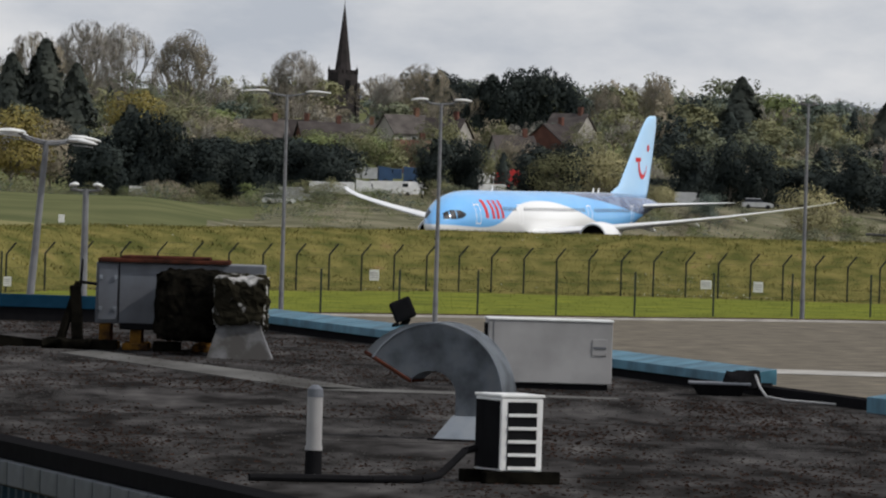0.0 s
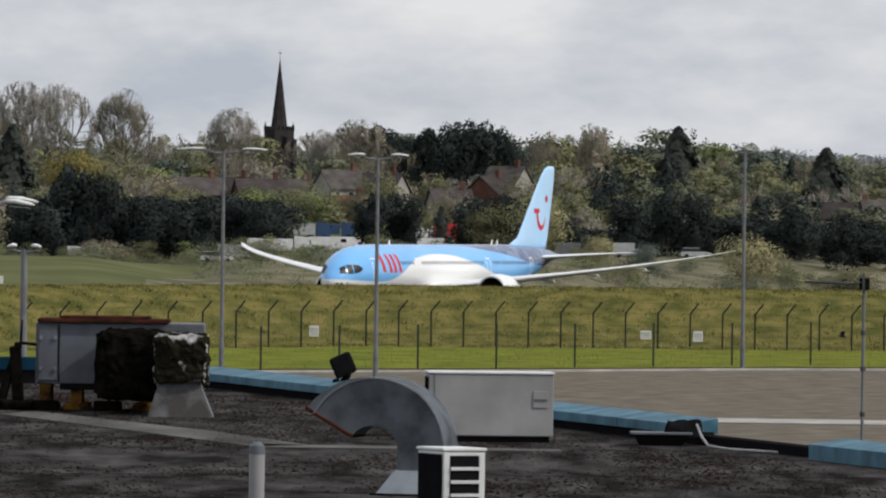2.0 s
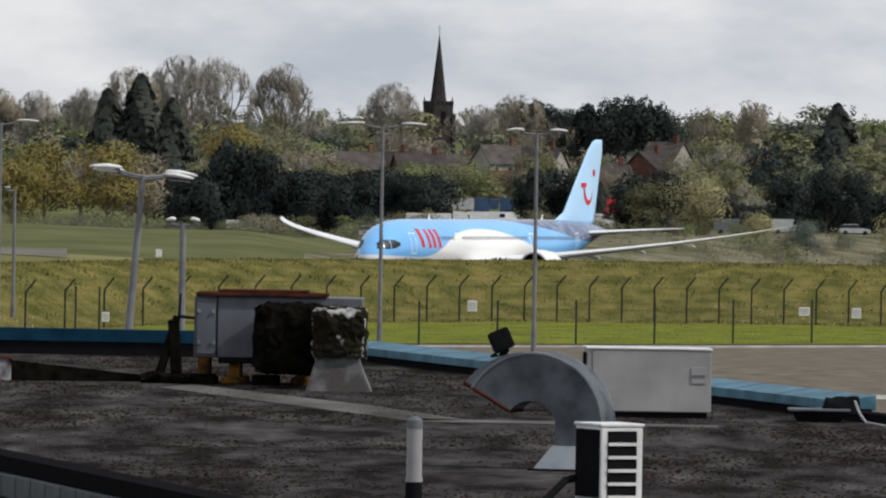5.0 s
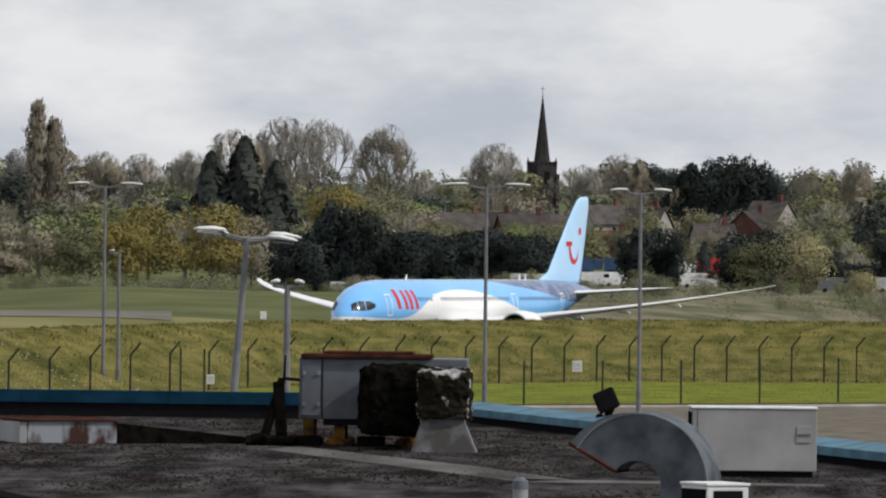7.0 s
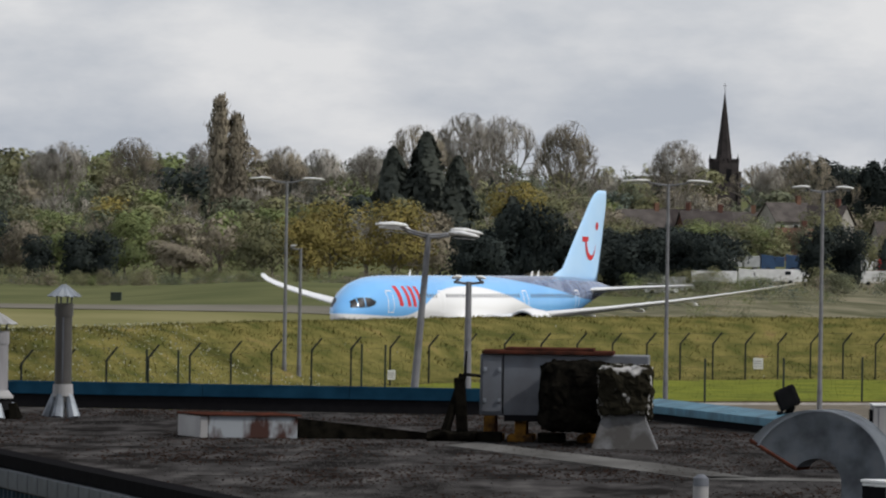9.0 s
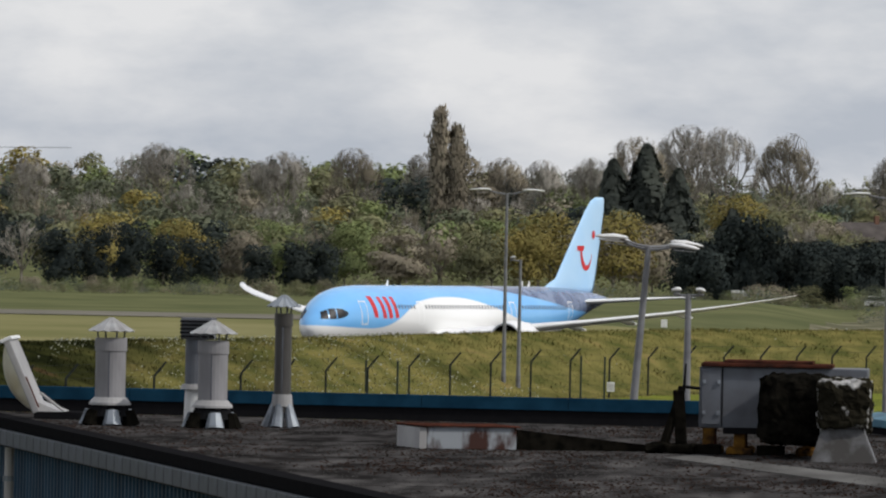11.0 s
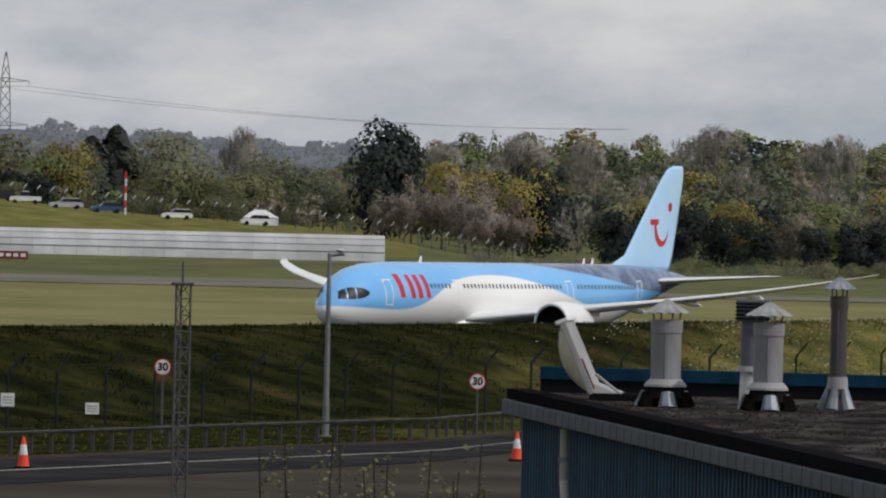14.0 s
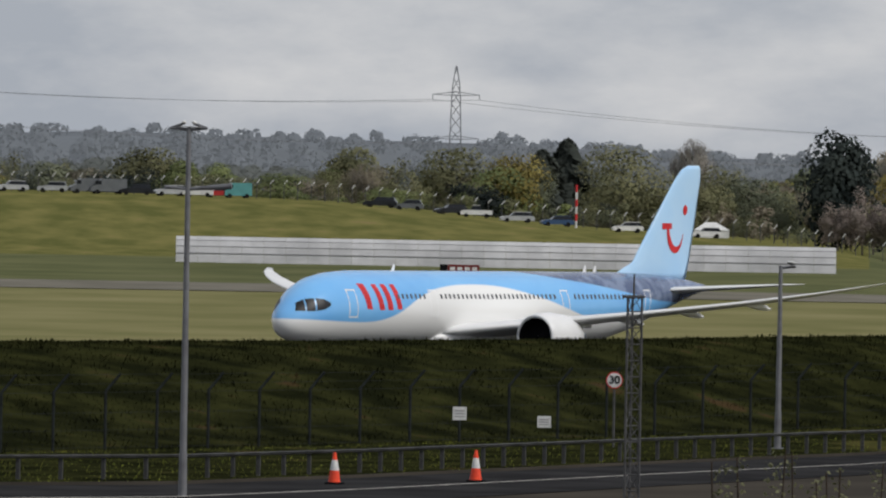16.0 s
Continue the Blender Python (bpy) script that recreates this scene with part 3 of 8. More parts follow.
        # red blocks on the forward fuselage
        for low, high in (([(8.1, 5.05), (8.8, 5.0)], [(7.6, 7.0), (8.4, 7.0)]), ([(9.8, 4.95), (10.5, 4.95)], [(9.35, 6.95), (10.0, 6.95)]), ([(11.0, 4.95), (11.7, 4.95)], [(10.6, 6.95), (11.3, 6.95)]), ([(12.3, 5.0), (12.95, 5.0)], [(11.9, 6.95), (12.55, 6.95)])):
            part("red_mark", decal((low, high), side), M_RED, air, "red painted block")
        # flight deck glazing
        for low, high in (([(0.86, 4.86), (1.5, 4.84)], [(1.22, 5.46), (1.78, 5.74)]), ([(1.6, 4.84), (2.3, 4.86)], [(1.88, 5.78), (2.5, 5.84)]), ([(2.42, 4.87), (3.1, 4.98), (3.75, 5.25)], [(2.62, 5.84), (3.2, 5.80), (3.8, 5.5)])):
            part("cockpit_window", decal((low, high), side, 0.02), M_COCKPIT, air, "dark flight deck window")
        # doors as thin pale frames
        for d0 in (7.0 - 1.2, 17.0, 36.2, 49.3):
            z0, z1 = (4.35, 6.55) if d0 < 45 else (4.6, 6.6)
            for lo, hi in (([(d0, z0), (d0 + 0.1, z0)], [(d0, z1), (d0 + 0.1, z1)]), ([(d0 + 1.0, z0), (d0 + 1.1, z0)], [(d0 + 1.0, z1), (d0 + 1.1, z1)]),
                           ([(d0, z1 - 0.1), (d0 + 1.1, z1 - 0.1)], [(d0, z1), (d0 + 1.1, z1)]), ([(d0, z0), (d0 + 1.1, z0)], [(d0, z0 + 0.1), (d0 + 1.1, z0 + 0.1)])):
                part("door_frame", decal((lo, hi), side, 0.012, 4), M_WING, air, "pale door outline")
    # cabin windows share one pane
    pane = None
    for side in (1, -1):
        d = 12.0
        while d < 50:
            d += 0.61
            if 16.6 < d < 18.6 or 35.7 < d < 37.8 or 48.9 < d:
                continue
            p = skin(d, 6.02, side)
            if pane is None:
                b2 = bmesh.new()
                ring = [(0.125 * (abs(math.cos(a)) ** 0.6) * (1 if math.cos(a) > 0 else -1), 0, 0.21 * (abs(math.sin(a)) ** 0.6) * (1 if math.sin(a) > 0 else -1)) for a in [2 * math.pi * k / 12 for k in range(12)]]
                loft(b2, [[(x, -0.02, z) for x, _, z in ring], [(x, 0.02, z) for x, _, z in ring]])
                pane = part("cabin_window", b2, M_CABIN, air, "small dark cabin window")
                pane.matrix_basis = pose(*p, rx=side * 20)
            else:
                shared("cabin_window", pane, air, pose(*p, rx=side * 20))
    # nose gear, aerials
    g = part("nose_gear", tb((-6.2, 0, 0.5), (-6.0, 0, 2.3), 0.12, 0.16), M_GALV, air)
    for yy in (-0.32, 0.32):
        part("wheel", tb((-6.2, yy - 0.17, 0.5), (-6.2, yy + 0.17, 0.5), 0.5, 0.5, 20), M_TYRE, g)
    for d in (15.5, 43.5, 45.0):
        bm = loft(bmesh.new(), [[(-d - a, b, 7.95) for a, b in foil(0.55, 0.12)], [(-d - 0.3 - a, b, 8.5) for a, b in foil(0.25, 0.05)]])
        part("aerial", bm, M_NACELLE, air, "white blade aerial")
    return air


airliner = build_airliner()


# ---- trees and far woods ----
def leaf_mat(name, color, dark, spread=0.16):
    m = mat(name, color, 0.85, dark=dark, scale=0.3, detail=3, island=spread)
    n, l = m.node_tree.nodes, m.node_tree.links
    b = n["Principled BSDF"]
    # a tint of its own for each tree
    info, mr, hs = n.new("ShaderNodeObjectInfo"), n.new("ShaderNodeMapRange"), n.new("ShaderNodeHueSaturation")
    mr.inputs[3].default_value, mr.inputs[4].default_value = 0.8, 1.22
    l.new(info.outputs["Random"], mr.inputs[0]); l.new(mr.outputs[0], hs.inputs["Value"])
    l.new(b.inputs["Base Color"].links[0].from_socket, hs.inputs["Color"])
    l.new(hs.outputs[0], b.inputs["Base Color"])
    tr, mx = n.new("ShaderNodeBsdfTranslucent"), n.new("ShaderNodeMixShader")
    mx.inputs[0].default_value = 0.2
    l.new(hs.outputs[0], tr.inputs[0])
    l.new(b.outputs[0], mx.inputs[1]); l.new(tr.outputs[0], mx.inputs[2])
    l.new(mx.outputs[0], n["Material Output"].inputs[0])
    return m


# leaf colours are greyed and lifted, with the haze of distance put in
LEAF = {
    "olive": leaf_mat("olive_leaves", (0.205, 0.20, 0.108), (0.125, 0.128, 0.075)),
    "green": leaf_mat("fresh_leaves", (0.20, 0.228, 0.096), (0.12, 0.145, 0.068)),
    "gold": leaf_mat("golden_leaves", (0.30, 0.245, 0.082), (0.19, 0.162, 0.062)),
    "dark": leaf_mat("evergreen_leaves", (0.046, 0.055, 0.05), (0.026, 0.033, 0.032)),
    # evergreen again, paled by haze in its colour
    "pine": leaf_mat("hazed_pine_needles", (0.082, 0.09, 0.076), (0.05, 0.058, 0.052)),
    "brown": leaf_mat("budding_twigs", (0.27, 0.235, 0.175), (0.175, 0.155, 0.12)),
    "grey": leaf_mat("bare_twigs", (0.37, 0.345, 0.305), (0.26, 0.245, 0.22)),
    "pale": leaf_mat("pale_willow_leaves", (0.33, 0.30, 0.165), (0.22, 0.205, 0.115)),
    "pink": leaf_mat("blossom_twigs", (0.33, 0.275, 0.24), (0.19, 0.16, 0.142)),
    "mid": leaf_mat("mixed_leaves", (0.148, 0.158, 0.105), (0.09, 0.10, 0.07)),
    "bluish": leaf_mat("silvery_leaves", (0.135, 0.16, 0.132), (0.08, 0.10, 0.088)),
}


def quads_at(P, size, rng, out=None, long=1.0):
    """Small leaf quads at the points P: arrays of corners (n, 4, 3). out: the way that each one faces, roughly."""
    n = len(P)
    u = rng.normal(size=(n, 3)); u /= np.linalg.norm(u, axis=1)[:, None]
    w = rng.normal(size=(n, 3))
    if out is not None:
        w = out + rng.normal(size=(n, 3)) * 0.35
        u = np.cross(w, u); u /= np.linalg.norm(u, axis=1)[:, None]
    v = np.cross(u, w); v /= np.linalg.norm(v, axis=1)[:, None]
    s = size * rng.uniform(0.6, 1.3, n)[:, None] / 2
    return np.stack([P - u * s * long - v * s, P + u * s * long - v * s * 0.6, P + u * s * long * 0.8 + v * s, P - u * s * long * 0.7 + v * s * 0.8], 1)


def twig_tubes(segs, rng, sides=3):
    """Tapered tubes for segments (a, b, r0, r1) as quads."""
    out = []
    for a, b, r0, r1 in segs:
        d = b - a; L = np.linalg.norm(d) + 1e-6; d = d / L
        h = np.array([1.0, 0, 0]) if abs(d[0]) < 0.8 else np.array([0, 1.0, 0])
        u = np.cross(d, h); u /= np.linalg.norm(u); v = np.cross(d, u)
        ring = [(math.cos(2 * math.pi * k / sides), math.sin(2 * math.pi * k / sides)) for k in range(sides)]
        A = [a + (u * c + v * s) * r0 for c, s in ring]; B = [b + (u * c + v * s) * r1 for c, s in ring]
        for k in range(sides):
            j = (k + 1) % sides
            out.append([A[k], A[j], B[j], B[k]])
    return np.array(out)


def limbs(height, width, rng, levels=4, lift=0.75, trunk=0.3, first=None):
    """Trunk and forking limbs, as tapered segments; also the ends of the last twigs."""
    segs, ends = [], []
    first = first if first is not None else height * trunk
    r = height * 0.020
    segs.append((np.array([0, 0, -0.6]), np.array([0.05 * r, 0, first]), r * 1.25, r))

    def grow(p, d, L, r, k):
        q = p + d * L + np.array([0, 0, 0.05 * L])
        segs.append((p, q, r, r * 0.62))
        if k == 0:
            ends.append((p, q))
            return
        for _ in range(3 if k > 1 else 4):
            e = d + rng.normal(size=3) * 0.48 + np.array([0, 0, 0.16])
            e[0] *= 1 + 0.2 * (width / height); e /= np.linalg.norm(e)
            start = p + (q - p) * rng.uniform(0.45, 1.0)
            grow(start, e, L * rng.uniform(0.55, 0.78), r * 0.55, k - 1)
    n = 6
    for i in range(n):
        a = 2 * math.pi * (i + rng.uniform(-0.3, 0.3)) / n
        e = np.array([math.cos(a) * width / height, math.sin(a) * width / height, lift]); e /= np.linalg.norm(e)
        grow(np.array([0, 0, first * rng.uniform(0.7, 1.0)]), e, (height - first) * rng.uniform(0.30, 0.40), r * 0.6, levels - 1)
    grow(np.array([0, 0, first]), np.array([0, 0.0, 1.0]), (height - first) * 0.42, r * 0.75, levels - 1)
    return segs, ends


def lobes(h, w, base, rng, n=14, top=0.75):
    """Lumps that make up an uneven crown: centres and radii."""
    out = []
    for i in range(n):
        z = base + (h - base) * rng.uniform(0.12, 0.9)
        k = (z - base) / (h - base)
        span = w / 2 * math.sqrt(max(0.05, 1 - (abs(k - 0.42) / 0.62) ** 2))
        a = rng.uniform(0, 2 * math.pi); rr = span * rng.uniform(0.25, 0.78)
        out.append((np.array([math.cos(a) * rr, math.sin(a) * rr, z]), w * rng.uniform(0.15, 0.24)))
    return out


def crown_points(lob, count, rng, squash=0.8):
    P, N = [], []
    for c, r in lob:
        m = max(4, int(count * r ** 2 / sum(q[1] ** 2 for q in lob)))
        v = rng.normal(size=(m, 3)); v /= np.linalg.norm(v, axis=1)[:, None]
        v[:, 2] = np.abs(v[:, 2]) * np.where(rng.random(m) < 0.72, 1, -1)
        lump = 1 + 0.18 * np.sin(v[:, 0] * 7 + c[0]) * np.sin(v[:, 1] * 6 + c[1]) * np.sin(v[:, 2] * 8 + c[2])
        P.append(c + v * (r * lump * rng.uniform(0.6, 1.08, m) ** 0.5)[:, None] * np.array([1, 1, squash])); N.append(v)
    return np.concatenate(P), np.concatenate(N)


def rising(P, length, width, rng):
    """Slim upright twigs at the points P."""
    n = len(P)
    a = rng.uniform(0, 2 * math.pi, n)
    U = np.stack([np.cos(a), np.sin(a), np.zeros(n)], 1) * (width * rng.uniform(0.6, 1.4, n))[:, None]
    L = np.stack([rng.normal(0, 0.18, n), rng.normal(0, 0.18, n), np.ones(n)], 1) * (length * rng.uniform(0.5, 1.3, n))[:, None]
    return np.stack([P - U, P + U, P + L + U * 0.3, P + L - U * 0.3], 1)


def out_from(P, centre, squash=1.0):
    """Directions away from a centre, as the soft shading of a crown."""
    v = (P - centre) * np.array([1, 1, squash])
    return v / (np.linalg.norm(v, axis=1)[:, None] + 1e-6)


def rounded(P, h, w):
    """Draw the outermost points back into a rounded crown."""
    c, k = np.array([0, 0, 0.58 * h]), np.array([w / 2, w / 2, 0.44 * h])
    q = (P - c) / k
    r = np.linalg.norm(q, axis=-1, keepdims=True) + 1e-6
    s = np.where(r > 0.65, (0.65 + 0.37 * np.tanh((r - 0.65) / 0.37)) / r, 1.0)
    return np.where(P[..., 2:3] > 0.2 * h, c + q * s * k, P)


def make_tree(kind, h, w, seed, fine=1.0):
    """Corner arrays of wood and of leaves, and the way that the leaves turn, for a tree h high and w wide."""
    rng = np.random.default_rng(seed)
    mid = np.array([0, 0, 0.42 * h])
    if kind == "leafy":
        segs, _ = limbs(h * 0.8, w * 0.75, rng, 3)
        P, N = crown_points(lobes(h, w, h * 0.14, rng, 26), int(4600 * fine), rng)
        N = N * 0.6 + out_from(P, mid) * 0.6
        return twig_tubes(segs, rng, 4), quads_at(P, 0.27 if fine > 0.8 else 0.46, rng, N), N
    if kind == "shrub":
        segs, _ = limbs(h * 0.7, w * 0.8, rng, 2, trunk=0.12)
        P, N = crown_points(lobes(h, w, 0.0, rng, 16), int(2200 * fine), rng)
        N = N * 0.6 + out_from(P, mid * 0.3) * 0.6
        return twig_tubes(segs, rng, 4), quads_at(P, (0.032 if fine > 0.8 else 0.06) * h, rng, N), N
    if kind == "bare":
        # limbs that fork five times under a thin haze of twigs that follow them
        segs, ends = limbs(h * 0.86, w * 0.9, rng, 5 if fine > 0.8 else 3, trunk=0.16, lift=1.0)
        segs = [(a, b, max(r0, 0.022), max(r1, 0.016)) for a, b, r0, r1 in segs]
        A = np.array([e[0] for e in ends]); B = np.array([e[1] for e in ends])
        m = int(2300 * fine); i = rng.integers(0, len(A), m)
        D = B[i] - A[i]; D /= np.linalg.norm(D, axis=1)[:, None]
        D += rng.normal(size=(m, 3)) * 0.45 + np.array([0, 0, 0.25])
        P = A[i] + (B[i] - A[i]) * rng.uniform(0.2, 1.0, m)[:, None]
        L = D * (0.036 * h * rng.uniform(0.5, 1.3, m))[:, None]
        side = np.cross(D, rng.normal(size=(m, 3))); side *= (0.02 * rng.uniform(0.7, 1.4, m) / np.linalg.norm(side, axis=1))[:, None]
        twigs = np.stack([P - side, P + L * 2 - side * 0.4, P + L * 2 + side * 0.4, P + side], 1)
        wide = 2 * np.percentile(np.hypot(twigs[..., 0], twigs[..., 1]), 88)
        squeeze = np.array([w / wide, w / wide, h / np.percentile(twigs[..., 2], 93)])
        return rounded(twig_tubes(segs, rng, 3) * squeeze, h, w), rounded(twigs * squeeze, h, w), out_from(P, mid)
    if kind == "budding":
        segs, ends = limbs(h * 0.84, w, rng, 4 if fine > 0.8 else 3, trunk=0.2)
        B = np.array([e[1] for e in ends]); m = int(3600 * fine); i = rng.integers(0, len(B), m)
        P = B[i] + rng.normal(size=(m, 3)) * 0.042 * h
        N = out_from(P, mid) * 0.7 + out_from(P, B[i]) * 0.4
        return rounded(twig_tubes(segs, rng, 3), h, w * 1.1), rounded(quads_at(P, 0.19 if fine > 0.8 else 0.30, rng, N, long=1.5), h, w * 1.1), N
    if kind == "conifer":
        z = rng.uniform(0, 1, int(3600 * fine)) ** 0.8
        a = rng.uniform(0, 2 * math.pi, len(z))
        tier = 0.72 + 0.28 * np.abs(np.sin(z * 17 + a * 2.0 + 2.5 * np.sin(a * 2)))
        r = (1 - z) ** 0.6 * w / 2 * tier * rng.uniform(0.5, 1.1, len(z)) * (1 + 0.3 * np.sin(a * 3 + z * 7 + seed))
        P = np.stack([np.cos(a) * r, np.sin(a) * r, 0.06 * h + z * 0.94 * h], 1)
        N = np.stack([np.cos(a), np.sin(a), np.full(len(a), 0.45)], 1)
        return twig_tubes([(np.array([0, 0, -0.5]), np.array([0, 0, h * 0.95]), h * 0.02, 0.03)], rng, 5), quads_at(P, 0.042 * h, rng, N, long=1.4), N
    if kind == "hedge":
        segs, _ = limbs(h * 0.6, w * 0.5, rng, 2, trunk=0.2)
        P, N = crown_points([(np.array([rng.uniform(-w / 2.6, w / 2.6), rng.uniform(-w / 4, w / 4), h * z]), h * rng.uniform(0.13, 0.2)) for z in np.linspace(0.10, 0.86, 30)], int(3800 * fine), rng, 1.0)
        N = N * 0.6 + out_from(P, mid, 0.6) * 0.5
        return twig_tubes(segs, rng, 4), quads_at(P, 0.036 * h if fine > 0.8 else 0.055 * h, rng, N), N
    if kind == "column":
        segs = [(np.array([0, 0, -0.5]), np.array([0, 0, h * 0.97]), h * 0.012, 0.03)]
        for i in range(170):
            z = rng.uniform(0.10, 0.9) ** 0.9 * h; a = rng.uniform(0, 6.28)
            L = w * 0.5 * min(1.0, 2.1 * (1.02 - z / h)) * rng.uniform(0.6, 1.0)
            p = np.array([0, 0, z]); q = p + np.array([math.cos(a) * L * 0.8, math.sin(a) * L * 0.8, min(L * 2.6, (h - z) * 0.9)])
            segs.append((p, q, 0.05, 0.018))
        A = np.array([s[0] for s in segs[1:]]); B = np.array([s[1] for s in segs[1:]]); i = rng.integers(0, len(A), 4200)
        P = A[i] + (B[i] - A[i]) * rng.uniform(0.25, 1.05, 4200)[:, None] + rng.normal(size=(4200, 3)) * 0.13
        N = np.stack([P[:, 0], P[:, 1], np.full(len(P), 0.3)], 1)
        N /= np.linalg.norm(N, axis=1)[:, None]
        return twig_tubes(segs, rng, 3), rising(P, 0.32, 0.05, rng), N


def full_size(grown, h, w):
    """Stretch a grown tree to its stated height and width."""
    wood, leaves, turn = grown
    top = np.percentile(leaves[..., 2], 99.7)
    wide = 2 * np.percentile(np.hypot(leaves[..., 0], leaves[..., 1]), 97)
    k = np.array([w / wide, w / wide, h / top])
    return wood * k, leaves * k, turn / k


def mesh_of(name, quads, materials, index=None, turn=None):
    """One mesh of loose quads; turn gives the direction by which each one is shaded."""
    n = len(quads)
    if turn is not None:
        turn = turn / (np.linalg.norm(turn, axis=1)[:, None] + 1e-9)
        flat = np.cross(quads[:, 2] - quads[:, 0], quads[:, 3] - quads[:, 1])
        flat /= np.linalg.norm(flat, axis=1)[:, None] + 1e-9
        back = np.einsum("ij,ij->i", flat, turn) < 0
        quads = quads.copy()
        quads[back] = quads[back][:, ::-1]
        flat[back] *= -1
        turn = turn * 0.8 + flat * 0.2
    me = bpy.data.meshes.new(name)
    me.vertices.add(n * 4)
    me.vertices.foreach_set("co", np.ascontiguousarray(quads, dtype=np.float32).ravel())
    me.loops.add(n * 4)
    me.loops.foreach_set("vertex_index", np.arange(n * 4, dtype=np.int32))
    me.polygons.add(n)
    me.polygons.foreach_set("loop_start", np.arange(0, n * 4, 4, dtype=np.int32))
    for k in materials:
        me.materials.append(k)
    if index is not None:
        me.polygons.foreach_set("material_index", np.asarray(index, dtype=np.int32))
    me.update(calc_edges=True)
    if turn is not None:
        at_points = me.attributes.new("custom_normal", "FLOAT_VECTOR", "POINT")
        at_points.data.foreach_set("vector", np.repeat(turn / np.linalg.norm(turn, axis=1)[:, None], 4, 0).astype(np.float32).ravel())
    return me


PROTO = {}


def tree(kind, leaf, h, w, az, d, label, seed=0, name="tree", cat="tree", group="trees beyond the runway", sink=0.0, turn=None):
    """A tree as a thing of trunk and crown. Alike trees share their meshes and differ in size and turn."""
    key = (kind, leaf, seed)
    if key not in PROTO:
        wood, leaves, facing = full_size(make_tree(kind, 10.0, 10.0 * w / h, 100 + seed), 10.0, 10.0 * w / h)
        PROTO[key] = (mesh_of("trunk", wood, [M_BARK]), mesh_of("crown", leaves, [LEAF[leaf]], turn=facing), 10.0 * w / h)
    tm, cm, w0 = PROTO[key]
    p = at(az, d)
    sx = w / w0
    ob = empty(name, Matrix.Translation((p.x, p.y, land(p.x, p.y) - sink)) @ Matrix.Rotation(turn if turn is not None else az * 37.0 + d, 4, "Z") @ Matrix.Diagonal((sx, sx, h / 10.0, 1)), label, cat, group)
    for nm, me in (("trunk", tm), ("crown", cm)):
        o = new(nm, me)
        o.parent = ob
    return ob


def top_at(el, d):
    """Height of a line of sight at that elevation, d metres out."""
    return EYE + math.tan(radians(el)) * d


# height over the eye level, in degrees, that the far skyline reaches by bearing
SKYLINE = [(-5, 0.29), (-3.6, 0.31), (-3.0, 0.29), (-2.5, 0.36), (-1.9, 0.42), (-1.3, 0.47), (-0.6, 0.43), (-0.2, 0.41), (0.2, 0.45), (0.6, 0.43), (1.0, 0.39), (1.4, 0.39), (1.9, 0.45), (2.6, 0.45),
           (3.1, 0.43), (3.8, 0.47), (4.6, 0.47), (5.2, 0.43), (5.6, 0.49), (6.2, 0.45), (7.0, 0.43), (7.6, 0.35), (8.2, 0.25), (8.8, 0.23), (9.6, 0.19), (14, 0.17)]


